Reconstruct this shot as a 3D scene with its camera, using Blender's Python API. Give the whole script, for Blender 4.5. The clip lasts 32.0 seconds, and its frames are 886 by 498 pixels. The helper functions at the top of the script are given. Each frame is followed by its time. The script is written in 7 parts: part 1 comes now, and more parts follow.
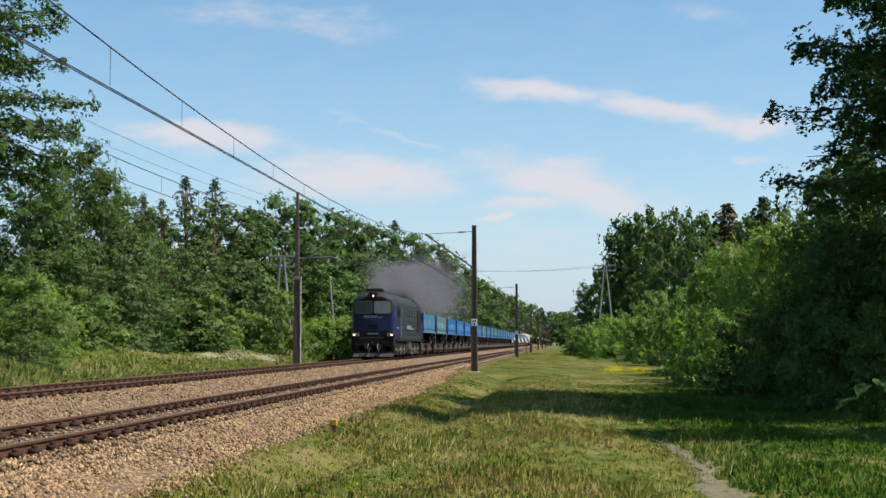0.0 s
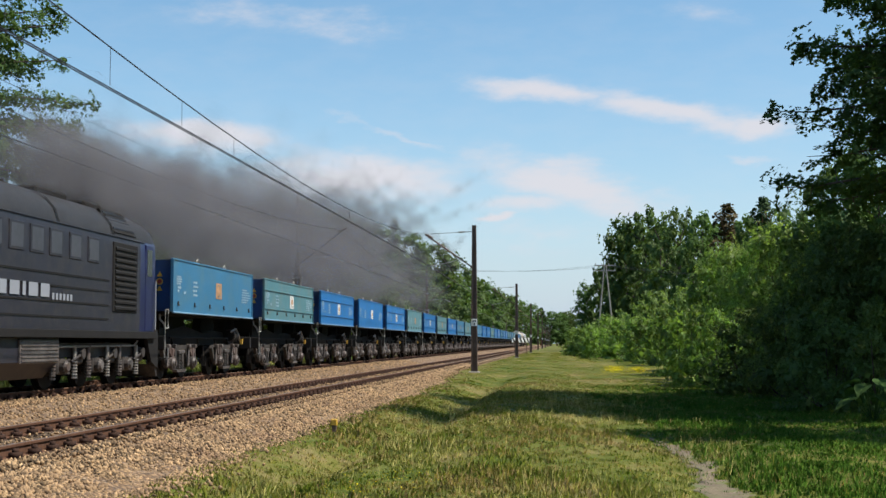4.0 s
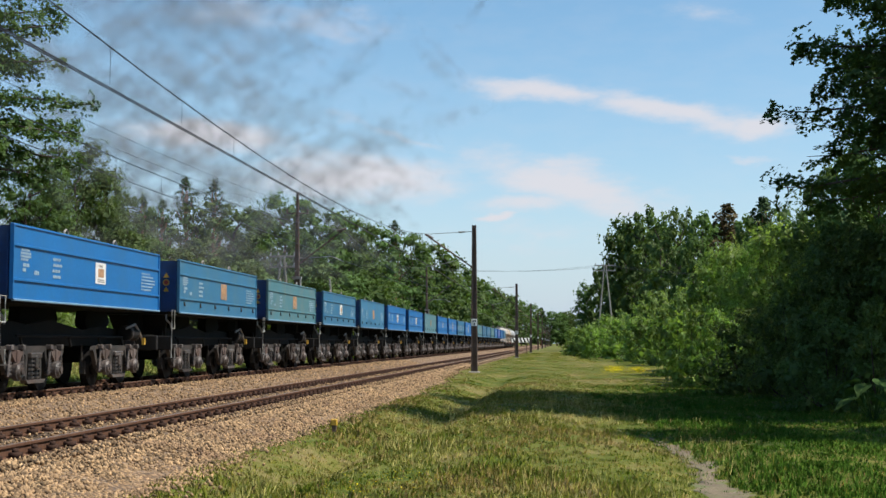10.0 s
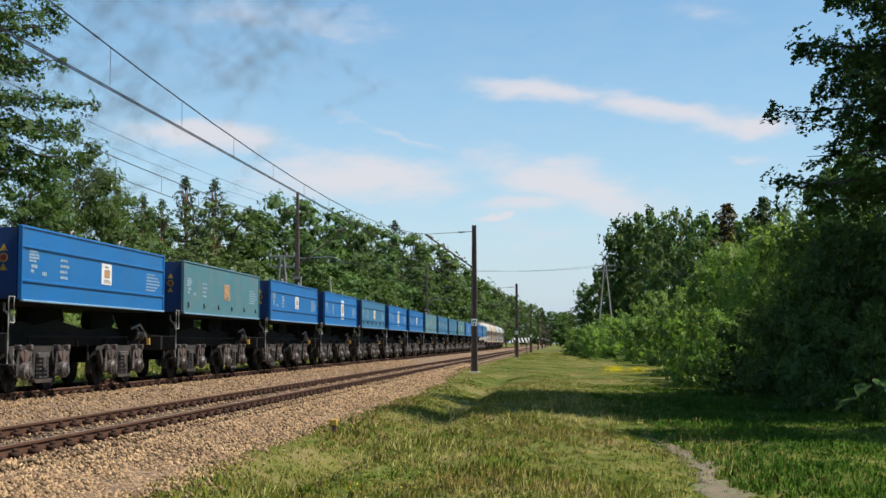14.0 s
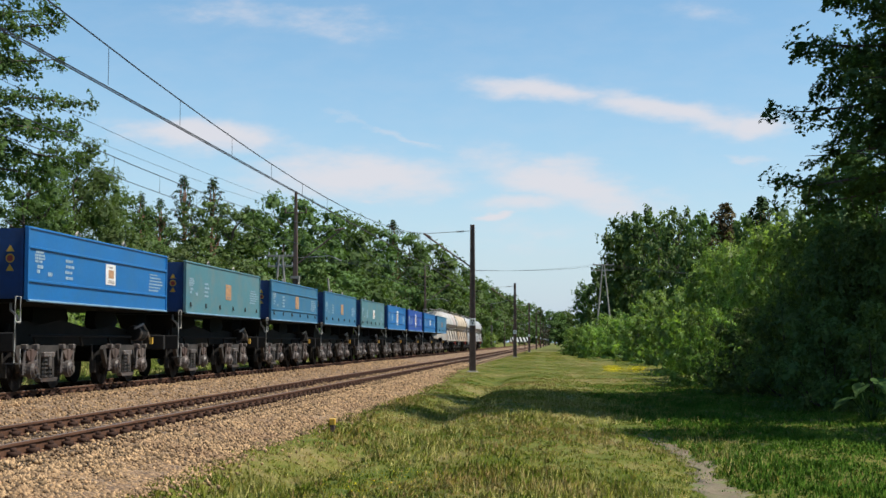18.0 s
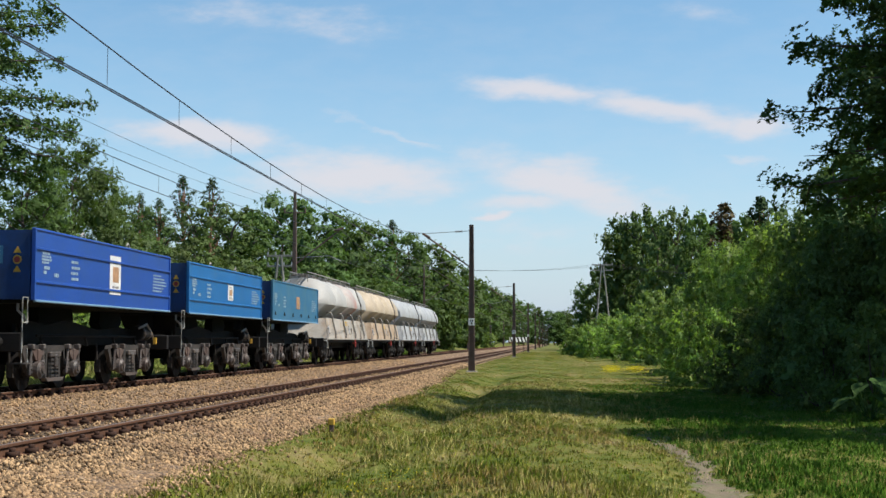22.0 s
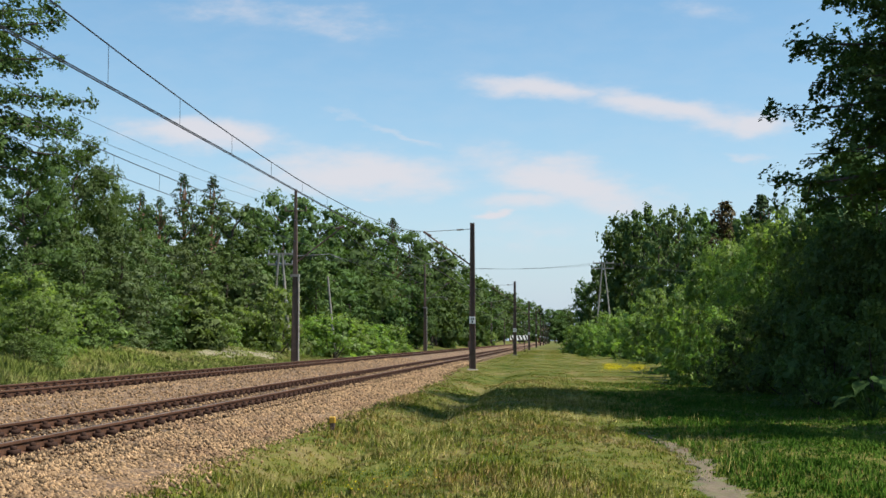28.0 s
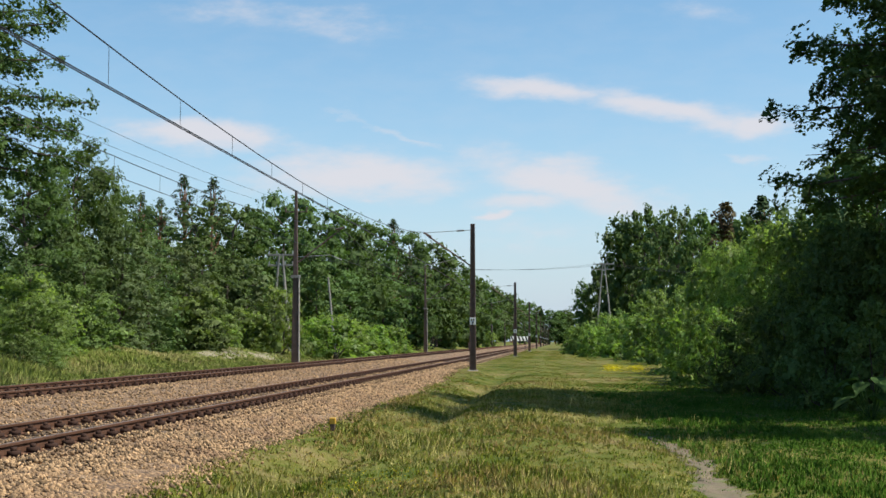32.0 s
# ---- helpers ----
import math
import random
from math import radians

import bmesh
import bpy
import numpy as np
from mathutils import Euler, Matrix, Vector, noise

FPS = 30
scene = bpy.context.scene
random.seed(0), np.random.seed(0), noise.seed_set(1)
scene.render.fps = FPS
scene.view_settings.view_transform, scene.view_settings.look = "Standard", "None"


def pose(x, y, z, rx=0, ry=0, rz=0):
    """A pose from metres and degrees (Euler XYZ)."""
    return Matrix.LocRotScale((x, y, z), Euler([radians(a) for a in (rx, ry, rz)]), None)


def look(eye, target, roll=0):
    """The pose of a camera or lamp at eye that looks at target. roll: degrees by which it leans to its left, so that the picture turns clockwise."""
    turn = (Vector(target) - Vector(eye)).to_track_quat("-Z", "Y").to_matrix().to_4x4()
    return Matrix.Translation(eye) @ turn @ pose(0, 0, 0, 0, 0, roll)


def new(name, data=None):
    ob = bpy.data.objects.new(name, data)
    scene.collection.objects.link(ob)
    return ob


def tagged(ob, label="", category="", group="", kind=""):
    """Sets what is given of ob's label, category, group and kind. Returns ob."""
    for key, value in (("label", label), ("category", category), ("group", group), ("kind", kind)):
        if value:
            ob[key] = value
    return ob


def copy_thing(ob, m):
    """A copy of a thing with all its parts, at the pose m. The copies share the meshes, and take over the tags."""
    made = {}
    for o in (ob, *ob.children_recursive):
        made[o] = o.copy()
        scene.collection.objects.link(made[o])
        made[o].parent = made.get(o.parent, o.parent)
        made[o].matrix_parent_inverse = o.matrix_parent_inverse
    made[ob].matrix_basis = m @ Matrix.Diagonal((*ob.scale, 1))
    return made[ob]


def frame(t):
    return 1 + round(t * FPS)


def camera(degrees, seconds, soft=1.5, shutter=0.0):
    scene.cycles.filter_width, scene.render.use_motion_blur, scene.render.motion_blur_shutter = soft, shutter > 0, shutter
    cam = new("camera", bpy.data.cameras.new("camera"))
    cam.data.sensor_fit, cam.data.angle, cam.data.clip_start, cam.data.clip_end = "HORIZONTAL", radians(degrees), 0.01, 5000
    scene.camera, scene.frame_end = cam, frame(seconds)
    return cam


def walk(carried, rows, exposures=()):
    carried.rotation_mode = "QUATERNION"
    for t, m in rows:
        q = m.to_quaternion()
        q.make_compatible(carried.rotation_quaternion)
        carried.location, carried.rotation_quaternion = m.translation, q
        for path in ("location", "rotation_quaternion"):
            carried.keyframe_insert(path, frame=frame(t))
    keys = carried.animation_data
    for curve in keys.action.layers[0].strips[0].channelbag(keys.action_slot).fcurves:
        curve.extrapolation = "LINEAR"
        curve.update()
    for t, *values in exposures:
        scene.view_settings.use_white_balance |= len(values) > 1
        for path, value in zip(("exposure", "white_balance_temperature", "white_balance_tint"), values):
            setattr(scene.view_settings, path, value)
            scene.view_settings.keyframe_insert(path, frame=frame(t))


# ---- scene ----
# Plan: x across the line (right positive), y along the line away from the camera, z = 0 at the near railhead.
# Near track at x = -7.5, far track (the train's) at x = -12.3 and 0.2 m higher, masts every 75 m.
FOV = 37.05
YAW, TILT, EYE = 5.02, 4.06, (0.0, 0.0, 1.25)
STEP = math.degrees(1 / 2340)
NEAR_X, FAR_X, FAR_Z = -7.5, -12.3, 0.2
SPEED = 17.3

cam = camera(FOV, 32.0, soft=1.5)
scene.cycles.transparent_max_bounces = 512
# small drift of the tripod head: seconds, right-left and up-down in steps
DRIFT = [(0, 0, 0), (14.5, 0, 0), (16.5, -.7, 0), (17.3, -1.2, 0), (18, -3, -1), (18.5, -4, -1), (19, -4.7, -1), (20, -4, -1), (20.5, -4.3, -1),
         (21, -5.3, -1), (21.5, -6, -1), (22, -4.7, -1), (22.5, -4.5, -1.2), (23, -3, -1.2), (23.5, -2, -2.3), (24, -2, -3), (24.5, -1.8, -2.8),
         (25, -2.5, -3), (25.5, -4.2, -3), (27.5, -3.1, -4.2), (28, -3.2, -4.2), (29, -2.5, -4.2), (30, -1.6, -4), (31, -1.5, -2.8), (32, -2.6, -2.5)]
walk(cam, [(t, pose(*EYE, 90 + TILT + dy * STEP, 0, YAW + dx * STEP)) for t, dx, dy in DRIFT])

# ---- world, sun, exposure ----
SUN_EL, SUN_AZ = 56, -6     # the sun stands to the right of the line, a little behind the camera (degrees from +x towards +y)
scene.view_settings.exposure = 0.45
sun_dir = Vector((math.cos(radians(SUN_EL)) * math.cos(radians(SUN_AZ)), math.cos(radians(SUN_EL)) * math.sin(radians(SUN_AZ)), math.sin(radians(SUN_EL))))
sun = new("sun", bpy.data.lights.new("sun", "SUN"))
sun.data.energy, sun.data.angle, sun.data.color = 4.9, radians(0.55), (1.0, 0.93, 0.81)
sun.matrix_world = look(sun_dir * 100, (0, 0, 0))


def sky_world():
    w = bpy.data.worlds.new("sky")
    w.use_nodes = True
    scene.world = w
    nt = w.node_tree
    nt.nodes.clear()
    N, L = nt.nodes.new, nt.links.new
    out, bg = N("ShaderNodeOutputWorld"), N("ShaderNodeBackground")
    sky = N("ShaderNodeTexSky")
    sky.sky_type, sky.sun_disc = "NISHITA", False
    sky.sun_elevation, sky.sun_rotation = radians(SUN_EL), radians(90 - SUN_AZ)
    sky.air_density, sky.dust_density, sky.ozone_density = 1.0, 0.4, 1.2
    tc, sep = N("ShaderNodeTexCoord"), N("ShaderNodeSeparateXYZ")
    L(tc.outputs["Generated"], sep.inputs[0])

    def math_node(op, a, b=None, clamp=False):
        n = N("ShaderNodeMath")
        n.operation, n.use_clamp = op, clamp
        for i, v in enumerate((a, b)):
            if v is None:
                continue
            if isinstance(v, (int, float)):
                n.inputs[i].default_value = v
            else:
                L(v, n.inputs[i])
        return n.outputs[0]

    # sky coordinates: u across, v up, both in tangents of the direction along the line
    fwd = math_node("MAXIMUM", sep.outputs["Y"], 0.05)
    u = math_node("DIVIDE", sep.outputs["X"], fwd)
    v = math_node("DIVIDE", sep.outputs["Z"], fwd)
    comb = N("ShaderNodeCombineXYZ")
    L(u, comb.inputs[0])
    L(math_node("MULTIPLY", v, 2.6), comb.inputs[1])
    warp = N("ShaderNodeTexNoise")
    warp.inputs["Scale"].default_value, warp.inputs["Detail"].default_value = 9.0, 6.0
    warp.inputs["Roughness"].default_value = 0.6
    L(comb.outputs[0], warp.inputs["Vector"])
    wsep = N("ShaderNodeSeparateColor")
    L(warp.outputs["Color"], wsep.inputs[0])
    uu = math_node("ADD", u, math_node("MULTIPLY", math_node("SUBTRACT", wsep.outputs[0], 0.5), 0.085))
    vv = math_node("ADD", v, math_node("MULTIPLY", math_node("SUBTRACT", wsep.outputs[1], 0.5), 0.034))
    # clouds: centre, half sizes, slope, strength
    clouds = [(u0 / 2340, v0 / 2340, ru / 2340, rv / 2340, sl, amp) for u0, v0, ru, rv, sl, amp in (
        (-40, 446, 130, 24, -0.10, 0.95), (190, 408, 180, 30, -0.20, 0.95), (350, 386, 70, 30, 0.0, 0.95), (-650, 378, 165, 30, -0.08, 1.05), (-560, 366, 75, 24, 0.0, .85), (-360, 302, 215, 42, -0.04, 1.0),
        (-400, 324, 55, 9, -.08, 0.8), (15, 284, 175, 44, -0.24, 1.0), (-60, 240, 95, 20, 0.0, 0.75), (-122, 216, 38, 8, 0.1, 1.0), (-310, 256, 30, 6, 0.0, 0.5), (-480, 588, 260, 34, -0.10, 0.46),
        (-300, 382, 140, 7, -0.38, 0.42), (350, 327, 55, 8, 0.0, 0.5), (270, 577, 190, 26, -0.05, 0.25), (-60, 190, 240, 40, 0.0, 0.30))]
    total = None
    for cx, cy, rx, ry, slope, amp in clouds:
        du = math_node("SUBTRACT", uu, cx)
        dv = math_node("SUBTRACT", math_node("SUBTRACT", vv, cy), math_node("MULTIPLY", du, slope))
        q = math_node("ADD", math_node("POWER", math_node("ABSOLUTE", math_node("DIVIDE", du, rx)), 2.0),
                      math_node("POWER", math_node("ABSOLUTE", math_node("DIVIDE", dv, ry)), 2.0))
        m = math_node("MULTIPLY", math_node("POWER", 2.7183, math_node("MULTIPLY", q, -1.0)), amp)
        total = m if total is None else math_node("MAXIMUM", total, m)
    fine = N("ShaderNodeTexNoise")
    fine.inputs["Scale"].default_value, fine.inputs["Detail"].default_value, fine.inputs["Roughness"].default_value = 22.0, 8.0, 0.6
    L(comb.outputs[0], fine.inputs["Vector"])
    # a thin even veil of high cloud all over, broken by the fine noise
    veil = math_node("MULTIPLY", math_node("SUBTRACT", fine.outputs["Fac"], 0.42), 0.25, True)
    body = math_node("ADD", total, math_node("MULTIPLY", math_node("MULTIPLY", math_node("SUBTRACT", fine.outputs["Fac"], 0.5), 1.1), math_node("MINIMUM", math_node("MULTIPLY", total, 4.0), 1.0)))
    firm = N("ShaderNodeMapRange")
    firm.interpolation_type = "SMOOTHSTEP"
    firm.inputs["From Min"].default_value, firm.inputs["From Max"].default_value, firm.inputs["To Max"].default_value = 0.06, 0.95, 0.88
    L(body, firm.inputs["Value"])
    mask = math_node("MAXIMUM", firm.outputs[0], veil, True)
    up = math_node("GREATER_THAN", sep.outputs["Y"], 0.06)
    mask = math_node("MULTIPLY", mask, up)
    # pale haze towards the horizon, the same all round
    low = math_node("MULTIPLY", math_node("MAXIMUM", sep.outputs["Z"], 0.0), -1.0 / 0.12)
    hz = N("ShaderNodeMix")
    hz.data_type = "RGBA"
    L(math_node("MULTIPLY", math_node("POWER", 2.7183, low), 0.92), hz.inputs["Factor"])
    hz.inputs["B"].default_value = (2.95, 3.9, 5.15, 1)
    mix = N("ShaderNodeMix")
    mix.data_type = "RGBA"
    L(mask, mix.inputs["Factor"])
    sat = N("ShaderNodeHueSaturation")
    sat.inputs["Saturation"].default_value, sat.inputs["Hue"].default_value = 1.22, 0.490
    L(sky.outputs[0], sat.inputs["Color"])
    L(sat.outputs[0], hz.inputs["A"])
    L(hz.outputs["Result"], mix.inputs["A"])
    mix.inputs["B"].default_value = CLOUD
    L(mix.outputs["Result"], bg.inputs[0])
    bg.inputs[1].default_value = SKY
    L(bg.outputs[0], out.inputs[0])


CLOUD, SKY = (4.95, 4.85, 5.15, 1), 0.112
sky_world()


# ---- materials ----
def mat(name, color, rough=0.7, metal=0.0, var=0.25, scale=2.0, fine=30.0, bump=0.2, dirt=None, dirt_amt=0.0, per_object=0.0, spec=0.4, island=0.0, bump_d=0.01, coords="Object", dirt_scale=3.0):
    """A surface with broad and fine variation, dirt in patches and relief."""
    m = bpy.data.materials.new(name)
    m.use_nodes = True
    nt = m.node_tree
    N, L = nt.nodes.new, nt.links.new
    b = nt.nodes["Principled BSDF"]
    tc = N("ShaderNodeTexCoord")
    big, small = N("ShaderNodeTexNoise"), N("ShaderNodeTexNoise")
    for n, s in ((big, scale), (small, fine)):
        n.inputs["Scale"].default_value, n.inputs["Detail"].default_value = s, 5
        L(tc.outputs[coords], n.inputs["Vector"])
    add = N("ShaderNodeMath")
    add.operation = "ADD"
    L(big.outputs["Fac"], add.inputs[0])
    L(small.outputs["Fac"], add.inputs[1])
    mr = N("ShaderNodeMapRange")
    mr.inputs["From Min"].default_value, mr.inputs["From Max"].default_value = 0.65, 1.35
    mr.inputs["To Min"].default_value, mr.inputs["To Max"].default_value = 1 - var, 1 + var
    L(add.outputs[0], mr.inputs["Value"])
    value = mr.outputs[0]
    for amount, node, socket in ((per_object, "ShaderNodeObjectInfo", "Random"), (island, "ShaderNodeNewGeometry", "Random Per Island")):
        if amount:
            src, rr, mu = N(node), N("ShaderNodeMapRange"), N("ShaderNodeMath")
            rr.inputs["To Min"].default_value, rr.inputs["To Max"].default_value = 1 - amount, 1 + amount
            L(src.outputs[socket], rr.inputs["Value"])
            mu.operation = "MULTIPLY"
            L(value, mu.inputs[0])
            L(rr.outputs[0], mu.inputs[1])
            value = mu.outputs[0]
    hsv = N("ShaderNodeVectorMath")
    hsv.operation = "SCALE"
    hsv.inputs[0].default_value = color
    L(value, hsv.inputs["Scale"])
    col = hsv.outputs[0]
    if dirt is not None:
        dn, ramp, mx = N("ShaderNodeTexNoise"), N("ShaderNodeMapRange"), N("ShaderNodeMix")
        dn.inputs["Scale"].default_value, dn.inputs["Detail"].default_value, dn.inputs["Roughness"].default_value = dirt_scale, 8, 0.65
        L(tc.outputs[coords], dn.inputs["Vector"])
        ramp.inputs["From Min"].default_value, ramp.inputs["From Max"].default_value = 0.47, 0.68
        ramp.inputs["To Max"].default_value = dirt_amt
        L(dn.outputs["Fac"], ramp.inputs["Value"])
        mx.data_type = "RGBA"
        L(ramp.outputs[0], mx.inputs["Factor"])
        L(col, mx.inputs["A"])
        mx.inputs["B"].default_value = (*dirt, 1)
        col = mx.outputs["Result"]
    L(col, b.inputs["Base Color"])
    b.inputs["Roughness"].default_value, b.inputs["Metallic"].default_value = rough, metal
    b.inputs["Specular IOR Level"].default_value = spec
    if bump:
        bp = N("ShaderNodeBump")
        bp.inputs["Strength"].default_value, bp.inputs["Distance"].default_value = bump, bump_d
        L(small.outputs["Fac"], bp.inputs["Height"])
        L(bp.outputs[0], b.inputs["Normal"])
    return m


def leaf_mat(name, color, trans=0.3, var=0.13, gloss=0.006):
    """Leaves: diffuse and translucent, each leaf and each plant a little different."""
    m = bpy.data.materials.new(name)
    m.use_nodes = True
    nt = m.node_tree
    nt.nodes.clear()
    N, L = nt.nodes.new, nt.links.new
    out, d, t, g, m1, m2 = N("ShaderNodeOutputMaterial"), N("ShaderNodeBsdfDiffuse"), N("ShaderNodeBsdfTranslucent"), N("ShaderNodeBsdfGlossy"), N("ShaderNodeMixShader"), N("ShaderNodeMixShader")
    geo, info = N("ShaderNodeNewGeometry"), N("ShaderNodeObjectInfo")
    tc, nz = N("ShaderNodeTexCoord"), N("ShaderNodeTexNoise")
    nz.inputs["Scale"].default_value = 0.7
    L(tc.outputs["Object"], nz.inputs["Vector"])
    hs = N("ShaderNodeHueSaturation")
    hs.inputs["Color"].default_value = (*color, 1)

    def rng(src, lo, hi):
        r = N("ShaderNodeMapRange")
        r.inputs["To Min"].default_value, r.inputs["To Max"].default_value = lo, hi
        L(src, r.inputs["Value"])
        return r.outputs[0]

    def mul(a, b):
        n = N("ShaderNodeMath")
        n.operation = "MULTIPLY"
        L(a, n.inputs[0])
        L(b, n.inputs[1])
        return n.outputs[0]

    hue = N("ShaderNodeMath")
    hue.operation = "ADD"
    L(rng(info.outputs["Random"], 0.494, 0.518), hue.inputs[0])
    L(rng(nz.outputs["Color"], -0.02, 0.02), hue.inputs[1])
    L(hue.outputs[0], hs.inputs["Hue"])
    L(mul(mul(rng(geo.outputs["Random Per Island"], 1 - var, 1 + var), rng(info.outputs["Random"], 0.8, 1.2)), rng(nz.outputs["Fac"], 0.7, 1.3)), hs.inputs["Value"])
    hs.inputs["Saturation"].default_value = 1.0
    tint = N("ShaderNodeMix")
    tint.data_type, tint.blend_type = "RGBA", "MULTIPLY"
    tint.inputs["Factor"].default_value = 1.0
    tint.inputs["B"].default_value = (1.0, 1.15, 0.45, 1)
    L(hs.outputs[0], tint.inputs["A"])
    L(hs.outputs[0], d.inputs[0])
    L(tint.outputs["Result"], t.inputs[0])
    g.inputs["Roughness"].default_value = 0.45
    g.inputs[0].default_value = (0.8, 0.85, 0.8, 1)
    m1.inputs[0].default_value, m2.inputs[0].default_value = trans * 0.7, gloss
    L(d.outputs[0], m1.inputs[1])
    L(t.outputs[0], m1.inputs[2])
    L(m1.outputs[0], m2.inputs[1])
    L(g.outputs[0], m2.inputs[2])
    L(m2.outputs[0], out.inputs[0])
    return m


def plain(name, color, rough=0.5, metal=0.0, glow=0.0):
    m = bpy.data.materials.new(name)
    m.use_nodes = True
    b = m.node_tree.nodes["Principled BSDF"]
    b.inputs["Base Color"].default_value = (*color, 1)
    b.inputs["Roughness"].default_value, b.inputs["Metallic"].default_value = rough, metal
    if glow:
        b.inputs["Emission Color"].default_value, b.inputs["Emission Strength"].default_value = (*color, 1), glow
    return m


def meadow_tones(nt, spread):
    """Sward colours from deep green over olive to straw: broad dry patches, small tufts and the single blade's own tone."""
    N, L = nt.nodes.new, nt.links.new
    tc, geo = N("ShaderNodeTexCoord"), N("ShaderNodeNewGeometry")
    total = None
    for scale, weight, stretch in ((0.22, 0.55, 0.6), (0.9, 0.42, 0.7), (4.0, 0.32, 1.0)):
        mp, nz, mu = N("ShaderNodeMapping"), N("ShaderNodeTexNoise"), N("ShaderNodeMath")
        mp.inputs["Scale"].default_value = (1.0, stretch, 0.0)
        nz.inputs["Scale"].default_value, nz.inputs["Detail"].default_value = scale, 4
        L(tc.outputs["Object"], mp.inputs[0])
        L(mp.outputs[0], nz.inputs["Vector"])
        mu.operation = "MULTIPLY_ADD"
        L(nz.outputs["Fac"], mu.inputs[0])
        mu.inputs[1].default_value = weight * 3.2
        if total is None:
            mu.inputs[2].default_value = 0.46 - 1.6 * 1.29
        else:
            L(total, mu.inputs[2])
        total = mu.outputs[0]
    if spread:
        mu = N("ShaderNodeMath")
        mu.operation = "MULTIPLY_ADD"
        L(geo.outputs["Random Per Island"], mu.inputs[0])
        mu.inputs[1].default_value = spread
        sub = N("ShaderNodeMath")
        sub.operation = "SUBTRACT"
        L(total, sub.inputs[0])
        sub.inputs[1].default_value = spread / 2
        L(sub.outputs[0], mu.inputs[2])
        total = mu.outputs[0]
    return total


def tone_ramp(nt, value, stops):
    ramp = nt.nodes.new("ShaderNodeValToRGB")
    el = ramp.color_ramp.elements
    el[0].position, el[0].color = stops[0][0], (*stops[0][1], 1)
    el[1].position, el[1].color = stops[-1][0], (*stops[-1][1], 1)
    for p, c in stops[1:-1]:
        el.new(p).color = (*c, 1)
    nt.links.new(value, ramp.inputs[0])
    return ramp.outputs[0]


SWARD = ((0.0, (0.125, 0.195, 0.022)), (0.30, (0.215, 0.262, 0.036)), (0.55, (0.310, 0.312, 0.062)), (0.80, (0.450, 0.370, 0.135)), (1.0, (0.560, 0.435, 0.215)))


def grass_ground():
    """Meadow soil under the sward."""
    m = bpy.data.materials.new("meadow")
    m.use_nodes = True
    nt = m.node_tree
    b = nt.nodes["Principled BSDF"]
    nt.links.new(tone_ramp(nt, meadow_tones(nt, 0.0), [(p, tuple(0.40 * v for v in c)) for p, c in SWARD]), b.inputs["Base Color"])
    b.inputs["Roughness"].default_value, b.inputs["Specular IOR Level"].default_value = 0.95, 0.2
    tc, nz, bp = nt.nodes.new("ShaderNodeTexCoord"), nt.nodes.new("ShaderNodeTexNoise"), nt.nodes.new("ShaderNodeBump")
    nz.inputs["Scale"].default_value, nz.inputs["Detail"].default_value = 9.0, 6
    nt.links.new(tc.outputs["Object"], nz.inputs["Vector"])
    bp.inputs["Strength"].default_value, bp.inputs["Distance"].default_value = 0.8, 0.06
    nt.links.new(nz.outputs["Fac"], bp.inputs["Height"])
    nt.links.new(bp.outputs[0], b.inputs["Normal"])
    return m


def sward_mat(name, stops, spread=0.5, trans=0.5):
    """Grass blades in the sward's tones, thin enough to let some light through."""
    m = bpy.data.materials.new(name)
    m.use_nodes = True
    nt = m.node_tree
    nt.nodes.clear()
    N, L = nt.nodes.new, nt.links.new
    out, d, t, mx = N("ShaderNodeOutputMaterial"), N("ShaderNodeBsdfDiffuse"), N("ShaderNodeBsdfTranslucent"), N("ShaderNodeMixShader")
    col = tone_ramp(nt, meadow_tones(nt, spread), stops)
    L(col, d.inputs[0])
    L(col, t.inputs[0])
    mx.inputs[0].default_value = trans
    L(d.outputs[0], mx.inputs[1])
    L(t.outputs[0], mx.inputs[2])
    L(mx.outputs[0], out.inputs[0])
    return m


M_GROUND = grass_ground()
M_STONE = mat("ballast_stone", (0.262, 0.172, 0.092), 0.9, var=0.3, scale=1.5, fine=9, bump=0.4, island=0.75, dirt=(0.20, 0.115, 0.07), dirt_amt=0.5, dirt_scale=0.6)


